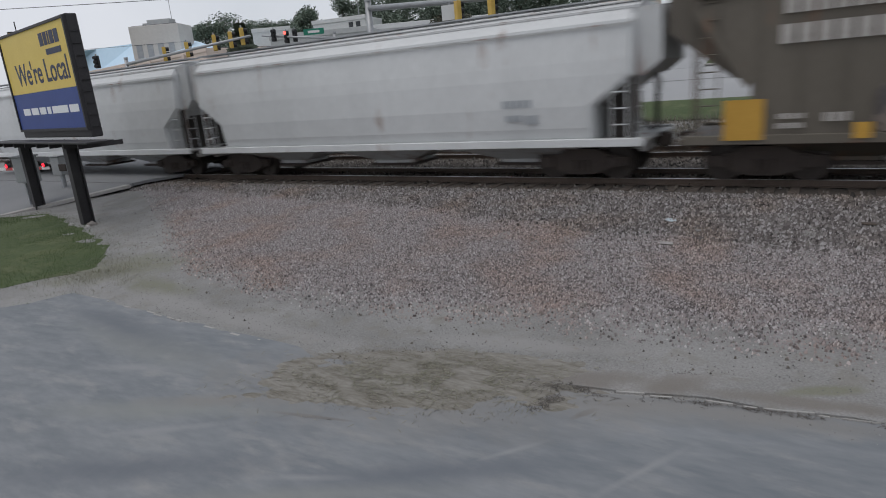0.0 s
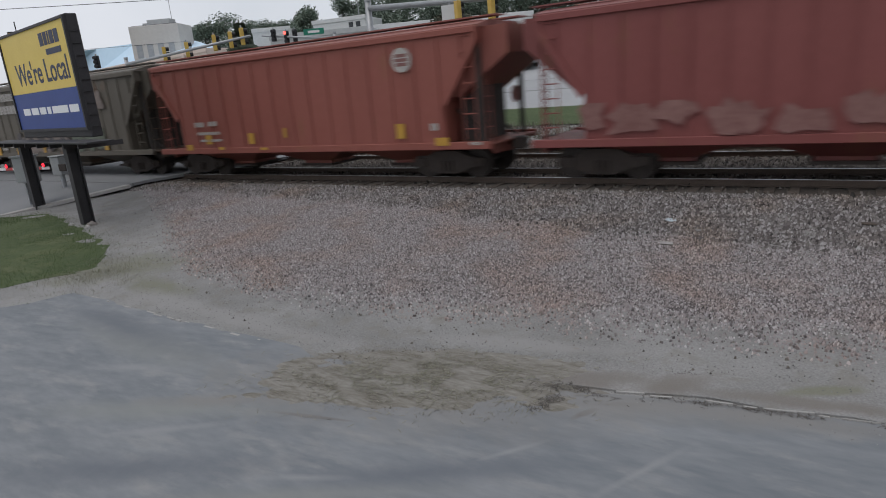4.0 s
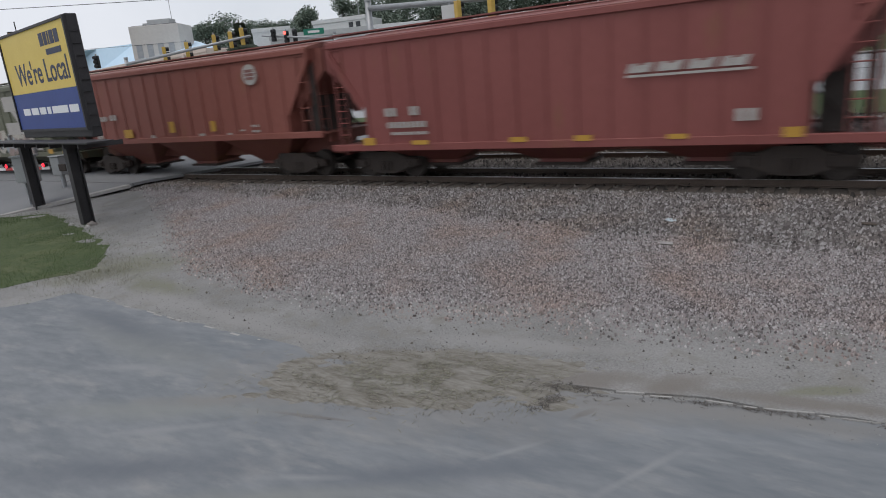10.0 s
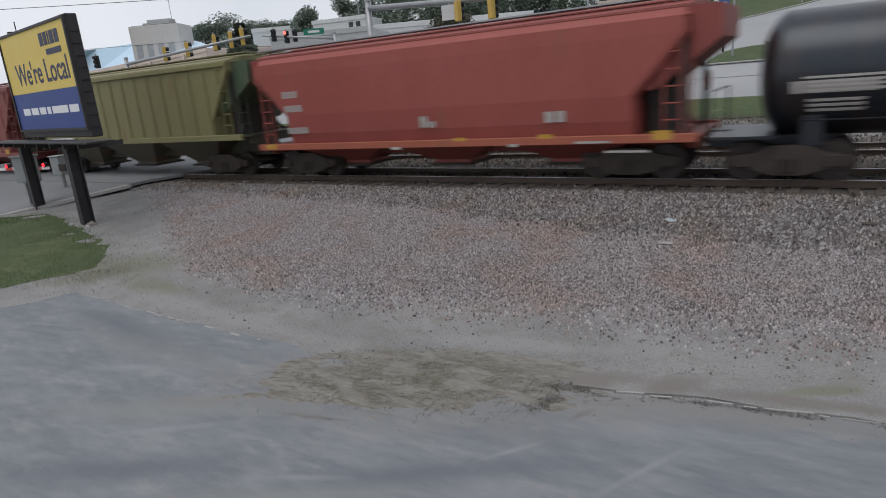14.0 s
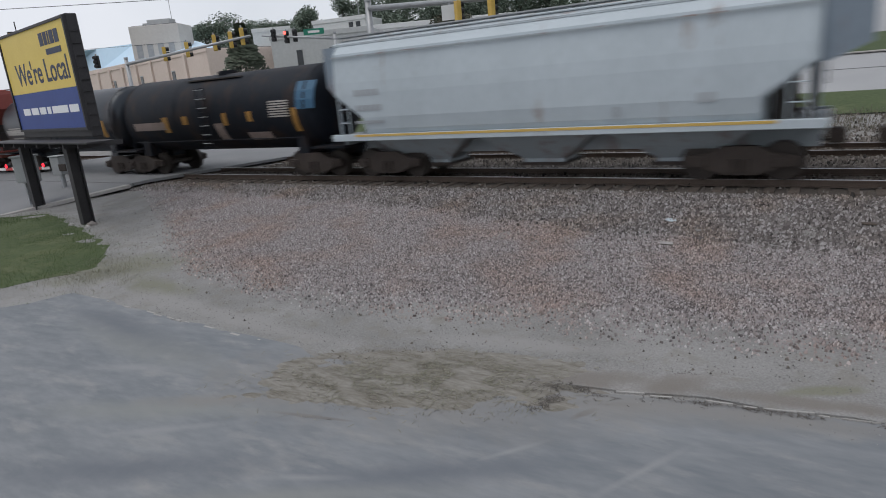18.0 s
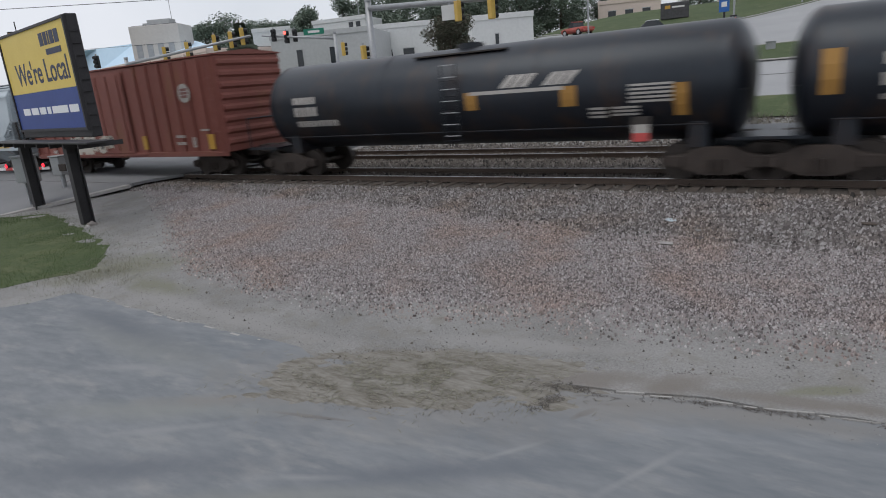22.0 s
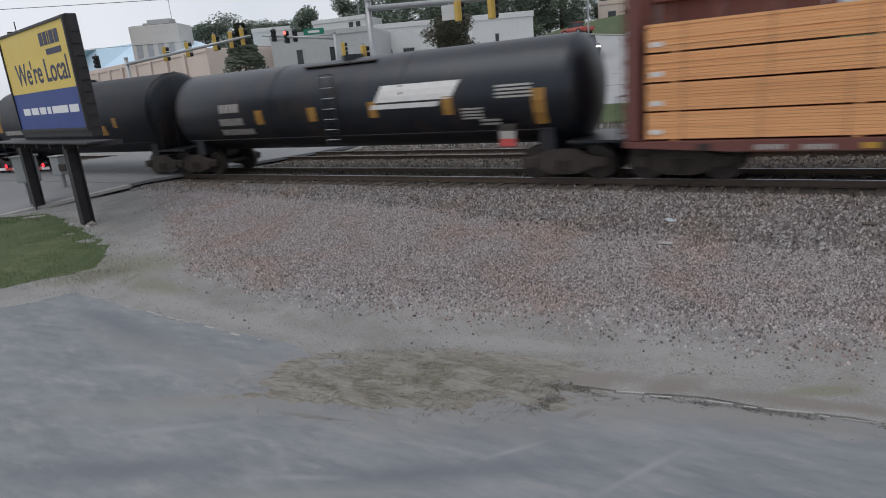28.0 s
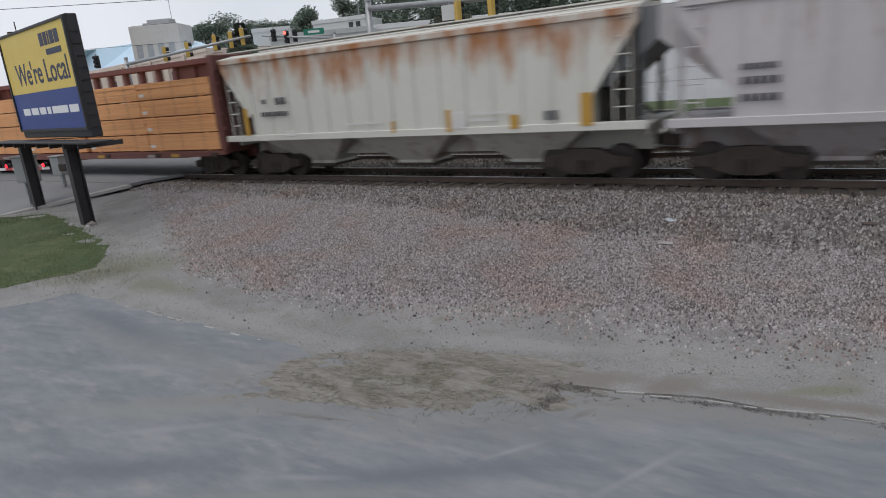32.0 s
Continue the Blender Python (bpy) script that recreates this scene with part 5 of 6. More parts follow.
    if style == "curve":
        part("roof_seam", bx(-h + 0.02, -HW + 0.025, roof - 0.36, h - 0.02, -HW + 0.075, roof - 0.325), dark, car, "dark seam below the roof")
    # end frames
    for s in (-1, 1):
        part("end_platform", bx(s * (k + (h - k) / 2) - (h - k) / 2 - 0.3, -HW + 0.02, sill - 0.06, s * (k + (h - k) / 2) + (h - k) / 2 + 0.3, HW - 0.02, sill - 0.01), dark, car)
        part("shear_plate", bx(s * (h + 0.1) - 0.06, -1.2, sill - 0.35, s * (h + 0.1) + 0.06, 1.2, sill - 0.06), dark, car)
        for yy in (-HW + 0.3, HW - 0.3)[:2 if s > 0 else 0]:
            part("end_post", bx(s * (h - 0.12) - 0.06, yy - 0.07, sill, s * (h - 0.12) + 0.06, yy + 0.07, corner + 0.1), M_SHADE_GRIME, car)
        hd = hoods[0] if s < 0 else hoods[1]
        low_end = corner if corner < 3 else roof - 0.6
        if style == "curve" and corner < 3:
            outline = [(h - 0.3, roof), (h + hd, roof), (h + hd, corner + 0.3), (h + 0.15, corner - 0.05), (h - 0.3, corner)]
        else:
            outline = [(h - 0.3, roof), (h + hd, roof), (h + hd, roof - 0.75), (k + 0.4, knee + 0.12), (k + 0.1, knee + 0.12), (h - 0.3, corner - 0.1)]
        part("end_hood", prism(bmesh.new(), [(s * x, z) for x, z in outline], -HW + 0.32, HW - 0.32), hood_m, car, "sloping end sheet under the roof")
        ladder(car, s * (h - 0.35), -HW + 0.02, sill, corner if style == "curve" else roof - 0.2, body_m)
        ladder(car, s * (h + 0.03), -HW + 0.5, sill, low_end, hood_m, along="y")
        if s > 0:
            # Added solid that fills the recess with dark, in place of its shade.
            part("end_shade_plate", prism(bmesh.new(), [(k + 0.14, sill), (h - 0.45, sill), (h - 0.45, corner - 0.3), (h - 0.55, corner - 0.3), (k + 0.14, knee + 0.15)], -0.85, 0.85), M_SHADE_GRIME, car, "added dark plate standing in for shade at the wagon end")
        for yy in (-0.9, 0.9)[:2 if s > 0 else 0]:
            part("end_brace", prism(bmesh.new(), [(s * (h - 0.1), sill), (s * (h - 0.2), sill), (s * (k + 0.08), sill + 0.9), (s * (k + 0.02), sill + 1.0)], yy - 0.05, yy + 0.05), M_SHADE_GRIME, car)
    bw = bmesh.new()
    cyl(bw, (h + 0.12, 0.4, 2.4), (h + 0.16, 0.4, 2.4), 0.26, 16)
    part("brake_wheel", bw, dark, car)
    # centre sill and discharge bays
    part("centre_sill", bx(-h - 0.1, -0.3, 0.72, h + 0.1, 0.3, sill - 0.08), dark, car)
    bl = 2 * k / bays
    for i in range(bays):
        x = -k + bl * (i + 0.5)
        bm = bmesh.new()
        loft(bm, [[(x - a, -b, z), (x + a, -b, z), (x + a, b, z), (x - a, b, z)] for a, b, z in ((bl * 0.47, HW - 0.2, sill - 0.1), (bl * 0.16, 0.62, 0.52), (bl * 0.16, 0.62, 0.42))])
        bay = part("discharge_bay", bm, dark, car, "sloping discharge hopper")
        part("outlet_gate", bx(x - bl * 0.19, -0.75, 0.34, x + bl * 0.19, 0.75, 0.42), M_TRUCK, bay)
    add_trucks(car, h - 1.55)
    add_couplers(car, L)
    return car


def tank_car(L, r, label, top=3.75, col=(0.0068, 0.0082, 0.0118), gloss=0.48, rough=0.38):
    car = thing("tank_wagon", label, "rail wagon", group="freight wagons")
    m = mat("tank_paint", col, tuple(c * 1.6 + 0.002 for c in col), rough, 0.0, big=0.6, fine=10, bump=0.05, dirt=(0.034, 0.021, 0.016), dirt_amount=0.4, stretch=(1, 1, 0.4), spec=gloss)
    m.node_tree.nodes["Principled BSDF"].inputs["Specular Tint"].default_value = (0.85, 0.93, 1.0, 1)
    h = (L - 2.0) / 2
    zc = top - r
    bm = bmesh.new()
    prof = [(-h + 0.6 - 0.6 * math.cos(math.pi / 2 * t / 7), max(0.03, math.sin(math.pi / 2 * t / 7))) for t in range(8)]
    prof = prof + [(-x, q) for x, q in reversed(prof)]
    N = 40
    loft(bm, [[(x, math.cos(6.28318 * i / N) * r * q, zc + math.sin(6.28318 * i / N) * r * q) for i in range(N)] for x, q in prof])
    part("tank_shell", bm, m, car, "", True)
    for x in (-h + 0.6, -h * 0.33, h * 0.33, h - 0.6):
        bm = bmesh.new()
        N2 = 40
        loft(bm, [[(xx, math.cos(6.28318 * i / N2) * (r + 0.012), zc + math.sin(6.28318 * i / N2) * (r + 0.012)) for i in range(N2)] for xx in (x - 0.05, x + 0.05)], False)
        part("shell_band", bm, m, car, "", True)
    bm = cyl(bmesh.new(), (0, 0, top - 0.1), (0, 0, top + 0.08), 0.42, 18)
    cyl(bm, (0, 0, top + 0.08), (0, 0, top + 0.12), 0.36, 18)
    part("manway", bm, m, car)
    part("top_walkway", bx(-1.6, -0.85, top - 0.2, 1.6, -0.55, top - 0.16), M_SHADE_GRIME, car)
    yl = -r - 0.06
    ladder(car, 0.0, yl, 1.2, top - 0.5, m, 0.5)
    for i in range(7):
        part("rung", cyl(bmesh.new(), (-0.25, yl - 0.03, 1.35 + i * 0.34), (0.25, yl - 0.03, 1.35 + i * 0.34), 0.016, 5), M_GALV, car)
    for s in (-1, 1):
        part("saddle", prism(bmesh.new(), [(s * (h - 1.2) - 0.25, 0.85), (s * (h - 1.2) + 0.25, 0.85), (s * (h - 1.2) + 0.2, zc - r * 0.55), (s * (h - 1.2) - 0.2, zc - r * 0.55)], -1.15, 1.15), m, car, "steel saddle under the shell")
        part("end_platform", bx(s * (h + 0.25) - 0.75, -1.45, 1.05, s * (h + 0.25) + 0.75, 1.45, 1.12), m, car)
        part("draft_sill", bx(s * (h - 0.3) - 1.4, -0.3, 0.74, s * (h - 0.3) + 1.4, 0.3, 1.04), m, car)
        bm = bmesh.new()
        for yy in (-1.4, 1.4):
            cyl(bm, (s * (h + 0.9), yy, 1.1), (s * (h + 0.9), yy, 2.2), 0.025, 5)
        cyl(bm, (s * (h + 0.9), -1.4, 2.2), (s * (h + 0.9), 1.4, 2.2), 0.025, 5)
        part("hand_rail", bm, m, car)
    bm = bmesh.new()
    cyl(bm, (-h + 0.9, -1.42, 1.45), (h - 0.9, -1.42, 1.45), 0.02, 5)
    part("side_rail", bm, m, car, "thin grab rail along the tank")
    add_trucks(car, h - 0.75)
    add_couplers(car, L)
    car["r"], car["zc"] = r, zc
    return car


def tank_patch(car, x0, z0, x1, z1, material, name="reflector", label="", bars=0, skew=0.0):
    """A patch that follows the shell's curve on the near side."""
    if bars:
        k = max(2, int((x1 - x0) / max(0.05, (z1 - z0) * 0.8)))
        st = (x1 - x0) / k
        for i in range(k):
            o = tank_patch(car, x0 + i * st, z0, x0 + (i + 0.76) * st, z1, material, name, label, skew=skew)
        return o
    r, zc = car["r"] + 0.012, car["zc"]
    bm = bmesh.new()
    n = 3

    def p(x, z, rr):
        a = max(-1.0, min(1.0, (z - zc) / r))
        return (x, -rr * math.sqrt(max(0.0, 1 - a * a)), zc + rr * a)

    def quad(xa, xb):
        for i in range(n):
            za, zb = z0 + (z1 - z0) * i / n, z0 + (z1 - z0) * (i + 1) / n
            sa, sb = skew * (za - z0), skew * (zb - z0)
            bm.faces.new([bm.verts.new(p(*q, r)) for q in ((xa + sa, za), (xb + sa, za), (xb + sb, zb), (xa + sb, zb))])

    quad(x0, x1)
    bmesh.ops.remove_doubles(bm, verts=bm.verts, dist=0.001)
    r2 = bmesh.ops.solidify(bm, geom=list(bm.faces), thickness=0.008)
    o = part(name, bm, material, car, label)
    return o


def boxcar(L, col, label, roof=4.6):
    car = thing("boxcar", label, "rail wagon", group="freight wagons")
    m = paint("boxcar_paint", col, amount=0.2)
    h = (L - 1.5) / 2
    part("body", bx(-h, -HW + 0.05, 1.0, h, HW - 0.05, roof, bevel=0.04), m, car)
    bm = bmesh.new()
    loft(bm, [[(x, y, z) for y, z in ((-HW, roof), (-HW, roof + 0.05), (0, roof + 0.2), (HW, roof + 0.05), (HW, roof))] for x in (-h - 0.05, h + 0.05)])
    part("roof", bm, m, car)
    part("side_sill", bx(-h, -HW - 0.02, 0.86, h, -HW + 0.1, 1.06, bevel=0.015), m, car)
    n = 18
    for i in range(n):
        x = -h + 0.1 + (2 * h - 0.2) * i / (n - 1)
        if abs(x + 0.4) > 1.75:
            part("side_post", bx(x - 0.05, -HW - 0.02, 1.06, x + 0.05, -HW + 0.052, roof - 0.06, bevel=0.012), m, car)
    d = part("sliding_door", bx(-2.0, -HW - 0.05, 1.05, 1.2, -HW - 0.024, roof - 0.18, bevel=0.015), m, car, "wide sliding plug door")
    for x in (-1.6, -0.7, 0.1, 0.9):
        part("lock_bar", cyl(bmesh.new(), (x, -HW - 0.07, 1.15), (x, -HW - 0.07, roof - 0.3), 0.022, 6), m, d)
    for zz in (1.3, 1.9, 2.5, 3.1, 3.7):
        part("door_rib", bx(-1.95, -HW - 0.062, zz, 1.15, -HW - 0.049, zz + 0.06), m, d)
    part("door_track", bx(-4.8, -HW - 0.1, 0.95, 2.0, -HW - 0.02, 1.02), m, car)
    for s in (-1, 1):
        for i in range(8):
            z = 1.25 + i * 0.42
            bm = prism(bmesh.new(), [(s * h, z), (s * (h + 0.09), z + 0.09), (s * (h + 0.09), z + 0.2), (s * h, z + 0.29)], -HW + 0.12, HW - 0.12)
            part("end_corrugation", bm, m, car)
        ladder(car, s * (h - 0.35), -HW - 0.05, 1.0, roof, m)
    part("centre_sill", bx(-h - 0.1, -0.3, 0.7, h + 0.1, 0.3, 1.0), M_TRUCK, car)
    add_trucks(car, h - 1.6)
    add_couplers(car, L)
    return car


def centerbeam(L, col, label, top=4.66):
    car = thing("centerbeam_wagon", label, "rail wagon", group="freight wagons")
    m = paint("flatcar_paint", col, amount=0.2)
    h = (L - 1.3) / 2
    part("deck", bx(-h, -HW + 0.08, 0.98, h, HW - 0.08, 1.06), m, car)
    for s in (-1, 1):
        part("side_sill", prism(bmesh.new(), [(-h, 1.06), (-h, 0.92), (-h + 2.6, 0.80), (h - 2.6, 0.80), (h, 0.92), (h, 1.06)], s * (HW - 0.1) - 0.05, s * (HW - 0.1) + 0.05), m, car)
        bm = bx(s * (h - 0.2) - 0.16, -HW + 0.1, 1.06, s * (h - 0.2) + 0.16, HW - 0.1, top - 0.05, bevel=0.03)
        b = part("bulkhead", bm, m, car, "red-brown end bulkhead")
        for i in range(6):
            part("bulkhead_rib", bx(s * (h - 0.02) - 0.02, -HW + 0.15, 1.3 + i * 0.55, s * (h - 0.02) + 0.06, HW - 0.15, 1.42 + i * 0.55), m, b)
        ladder(car, s * (h + 0.05), -HW + 0.4, 1.0, top, m, along="y")
    part("top_chord", bx(-h, -0.28, top - 0.22, h, 0.28, top, bevel=0.02), m, car, "long top chord of the centre beam")
    n = 17
    for i in range(n):
        x = -h + 0.7 + (2 * h - 1.4) * i / (n - 1)
        part("beam_post", prism(bmesh.new(), [(x - 0.16, 1.06), (x + 0.16, 1.06), (x + 0.13, top - 0.22), (x - 0.13, top - 0.22)], -0.12, 0.12), m, car)
        if i < n - 1 and (i < 3 or i > n - 5):
            st = (2 * h - 1.4) / (n - 1)
            part("web_panel", bx(x + 0.16, -0.02, 1.06, x + st - 0.16, 0.02, top - 0.22), m, car)
        if i % 3 == 1:
            part("cable_winch", bx(x - 0.14, -HW + 0.0, 0.84, x + 0.14, -HW + 0.12, 1.0), M_TRUCK, car)
    part("centre_sill", bx(-h - 0.1, -0.3, 0.68, h + 0.1, 0.3, 0.98), m, car)
    add_trucks(car, h - 1.3)
    add_couplers(car, L)
    return car


TRAIN = []        # (thing, its middle along the train)


def rust_streaks(name, base, rust):
    """Pale paint with rust that runs down from the roof in uneven streaks."""
    m = mat(name, base, tuple(c * 1.12 for c in base), 0.65, big=0.7, fine=14, bump=0.06, stretch=(1, 1, 0.3))
    n, l = m.node_tree.nodes, m.node_tree.links
    bsdf = n["Principled BSDF"]
    col = bsdf.inputs["Base Color"].links[0].from_socket
    co = n.new("ShaderNodeTexCoord")
    sp = n.new("ShaderNodeSeparateXYZ")
    l.new(co.outputs["Object"], sp.inputs[0])
    mp = n.new("ShaderNodeMapping")
    mp.inputs["Scale"].default_value = (1.5, 1.5, 0.35)
    l.new(co.outputs["Object"], mp.inputs["Vector"])
    nz = n.new("ShaderNodeTexNoise")
    nz.inputs["Scale"].default_value = 1.3
    nz.inputs["Detail"].default_value = 7
    nz.inputs["Roughness"].default_value = 0.65
    l.new(mp.outputs[0], nz.inputs["Vector"])
    hz = n.new("ShaderNodeMapRange")
    hz.inputs["From Min"].default_value = 2.3
    hz.inputs["From Max"].default_value = 3.9
    hz.inputs["To Min"].default_value = -0.22
    hz.inputs["To Max"].default_value = 0.12
    l.new(sp.outputs["Z"], hz.inputs["Value"])
    ad = n.new("ShaderNodeMath")
    ad.operation = "ADD"
    l.new(nz.outputs["Fac"], ad.inputs[0])
    l.new(hz.outputs[0], ad.inputs[1])
    mr = n.new("ShaderNodeMapRange")
    mr.inputs["From Min"].default_value = 0.47
    mr.inputs["From Max"].default_value = 0.72
    l.new(ad.outputs[0], mr.inputs["Value"])
    mx = n.new("ShaderNodeMix")
    mx.data_type = "RGBA"
    l.new(mr.outputs[0], mx.inputs["Factor"])
    l.new(col, mx.inputs["A"])
    mx.inputs["B"].default_value = (*rust, 1)
    l.new(mx.outputs["Result"], bsdf.inputs["Base Color"])
    return m


def add(car, x0, x1):
    TRAIN.append((car, (x0 + x1) / 2))
    return car


def hopper_at(x0, x1, *a, **k):
    return add(hopper(x1 - x0 + 1.25, *a, **k), x0, x1)


def tank_at(x0, x1, *a, **k):
    return add(tank_car(x1 - x0 + 2.0, *a, **k), x0, x1)


Y = -HW - 0.024
YS = -HW - 0.004
M_SPRAY_DIM = mat("spray_dim", (0.15, 0.12, 0.105), (0.22, 0.18, 0.16), 0.6, big=1.2, fine=9, bump=0.02)
M_SPRAY_DIMGREEN = mat("spray_dim_green", (0.105, 0.12, 0.09), (0.15, 0.17, 0.13), 0.6, big=1.2, fine=9, bump=0.02)
M_SPRAY_PINK = mat("spray_pink", (0.23, 0.18, 0.16), (0.33, 0.26, 0.235), 0.6, big=1.2, fine=9, bump=0.02)
M_SPRAY_PALE = mat("spray_pale", (0.36, 0.34, 0.29), (0.48, 0.45, 0.39), 0.6, big=1.2, fine=9, bump=0.02, dirt=(0.2, 0.17, 0.14), dirt_amount=0.3)
M_SPRAY_BLUE = mat("spray_blue", (0.24, 0.29, 0.30), (0.33, 0.38, 0.39), 0.6, big=1.2, fine=9, bump=0.02)
M_SPRAY_DARK = mat("spray_dark", (0.05, 0.045, 0.045), (0.09, 0.08, 0.08), 0.6, big=1.2, fine=9, bump=0.02)
M_SPRAY_GOLD = mat("spray_gold", (0.38, 0.27, 0.09), (0.47, 0.35, 0.14), 0.6, big=1.2, fine=9, bump=0.02)
M_SPRAY_FADE = mat("spray_faded", (0.165, 0.07, 0.062), (0.25, 0.135, 0.12), 0.6, big=1.2, fine=9, bump=0.02)
M_FADED = mat("faded_white", (0.33, 0.31, 0.29), (0.43, 0.41, 0.38), 0.6, big=2, fine=12, bump=0.02)
M_GREYTEXT = mat("stencil_grey", (0.30, 0.32, 0.34), (0.36, 0.38, 0.40), 0.6, big=4, fine=30, bump=0.02)
M_TANKBLUE = mat("tank_blue", (0.03, 0.09, 0.16), (0.045, 0.12, 0.2), 0.5, big=1, fine=12, bump=0.02)
M_RED_SILL = paint("red_sill", (0.30, 0.085, 0.05))
M_YEL_LINE = mat("yellow_line", (0.50, 0.33, 0.08), (0.58, 0.40, 0.12), 0.6, big=2, fine=20, bump=0.03)


def data_panel(car, x0, z0, x1, z1):
    n = max(2, int((z1 - z0) / 0.085))
    st = (z1 - z0) / n
    pn = tank_patch(car, x0, z0, x1, z0 + st * 0.55, M_FADED, "data_panel", "rows of small white lettering")
    for i in range(1, n):
        tank_patch(car, x0, z0 + i * st, x1, z0 + (i + 0.55) * st, M_FADED, "data_row")


def placard(car, x0, z0, x1, z1):
    """A hazard placard in a holder that hangs below the shell."""
    y, m = -1.47, (z0 + z1) / 2
    pl = part("placard", bx(x0, y, m, x1, y + 0.01, z1), M_FADED, car, "white upper half of a hazard placard")
    part("lower_half", bx(x0, y, z0, x1, y + 0.01, m - 0.001), M_RED, pl, "red lower half")
    part("holder", bx(x0 - 0.03, y + 0.011, z0 - 0.03, x1 + 0.03, y + 0.03, z1 + 0.2), M_SHADE_GRIME, pl, "dark steel holder")


def logo_plate(car, x0, z0, x1, z1):
    """A slanted white plate with a dark line through its lower third."""
    m = z0 + (z1 - z0) * 0.26
    tank_patch(car, x0, z0, x1 - 0.5, m - 0.04, M_WHITE, "logo_line", "white slanted line", skew=0.6)
    tank_patch(car, x0 + 0.2, m + 0.02, x1, z1, M_WHITE, "logo_plate", "slanted white logo plate", skew=0.6)


c = hopper_at(-39.00, -22.20, (0.52, 0.53, 0.53), "curve", "white smooth-sided covered hopper wagon", 4.32, corner=2.75, knee=2.0, inset=1.05, rust=0.0)
c = hopper_at(-20.95, -4.30, (0.52, 0.53, 0.53), "curve", "white smooth-sided covered hopper wagon with small dark stencils", 4.32, hoods=(0.5, 0.62), corner=2.75, knee=2.0, inset=1.05, rust=0.0)
for q in [(4.71, 2.07, 5.63, 2.28), (4.8, 1.7, 5.31, 1.88), (5.37, 1.62, 5.79, 1.86)]:
    decal(c, "stencil", [q], M_GREYTEXT, YS, "grey stencilled lettering", bars=1)
c = hopper_at(-2.90, 11.50, (0.10, 0.087, 0.069), "rib", "dark brown-green hopper wagon covered in faded graffiti", 4.38, hoods=(0.62, 0.48))
blobs(c, "graffiti", -3.56, 1.11, 1.4, 2.2, (M_SPRAY_DIM, M_SPRAY_DARK, M_SPRAY_DIM), 8, Y, 3, "faded pinkish spray paint")
blobs(c, "graffiti", -1.2, 2.35, 1.8, 3.2, (M_SPRAY_DIM, M_SPRAY_PINK), 5, Y, 4, "pale spray paint")
blobs(c, "graffiti", 1.5, 1.15, 4.2, 2.2, (M_SPRAY_DIMGREEN, M_SPRAY_DIMGREEN), 5, Y, 5, "dull green spray paint")
blobs(c, "graffiti", 2.3, 3.0, 4.7, 3.9, (M_SPRAY_DIM,), 4, Y, 6, "worn pinkish paint")
for q in [(-5.35, 3.76, -2.2, 4.12), (-5.41, 3.14, -2.23, 3.54)]:
    decal(c, "lettering", [q], M_FADED, Y, "faded white lettering blocks", bars=1)
for q in [(-6.5, 1.07, -5.66, 1.99), (-3.93, 1.07, -3.6, 1.41), (-1.29, 1.16, -1.08, 1.56), (1.27, 1.1, 1.45, 1.29), (4.04, 1.21, 4.34, 1.6)]:
    decal(c, "reflector", [q], M_YELLOW, Y - 0.02, "yellow reflective patch")
for q in [(-5.38, 1.53, -4.84, 1.65), (-5.4, 1.32, -4.86, 1.44), (-4.5, 1.45, -3.99, 1.64)]:
    decal(c, "stencil", [q], M_FADED, Y - 0.02, "white stencilled lettering", bars=1)
c = hopper_at(12.60, 27.50, (0.222, 0.067, 0.05), "rib", "rust-red ribbed hopper wagon with a round white emblem", 4.35, hoods=(0.48, 0.8))
disc(c, 4.88, 3.67, 0.36, Y, M_FADED, M_SPRAY_FADE)
for q in [(-4.7, 1.33, -4.36, 1.68), (-4.02, 1.11, -3.74, 1.22), (-5.95, 1.11, -5.58, 1.33), (-2.29, 1.31, -2.01, 1.69), (-1.75, 1.07, -1.38, 1.16), (4.45, 1.34, 4.76, 1.79), (5.86, 1.09, 6.32, 1.33), (-0.46, 1.49, -0.34, 1.83)]:
    decal(c, "reflector", [q], M_YELLOW, Y, "yellow reflective patch")
for q in [(-5.23, 2.0, -4.65, 2.18), (-4.43, 2.02, -3.89, 2.19), (-5.16, 1.69, -3.82, 1.8), (-5.04, 1.43, -3.76, 1.52), (7.04, 1.09, 7.46, 1.18), (5.73, 1.55, 6.02, 1.76)]:
    decal(c, "stencil", [q], M_FADED, Y, "white stencilled lettering", bars=1)
c = hopper_at(29.30, 43.50, (0.178, 0.048, 0.043), "rib", "maroon ribbed hopper wagon with faded white graffiti", 4.38)
blobs(c, "graffiti", -6.0, 1.2, 5.4, 2.1, (M_SPRAY_FADE,), 12, Y, 8, "washed-out white spray paint")
blobs(c, "graffiti", 2.5, 1.25, 5.5, 2.3, (M_SPRAY_FADE, M_SPRAY_PINK), 6, Y, 9, "washed-out white spray paint")
for q in [(1.76, 2.61, 4.49, 2.92)]:
    slant_words(c, *q, M_FADED, Y - 0.012)
for q in [(5.22, 1.22, 5.63, 1.5)]:
    decal(c, "reflector", [q], M_YELLOW, Y - 0.012, "yellow reflective patch")
for q in [(1.16, 1.27, 1.36, 1.66), (3.34, 1.08, 4.45, 1.17)]:
    decal(c, "stencil", [q], M_FADED, Y - 0.012, "white stencilled lettering", bars=1)
c = hopper_at(44.60, 59.30, (0.108, 0.112, 0.075), "rib", "dull green hopper wagon with white lettering blocks and graffiti", 4.38, hoods=(0.48, 0.5), hood_col=(0.06, 0.10, 0.058))
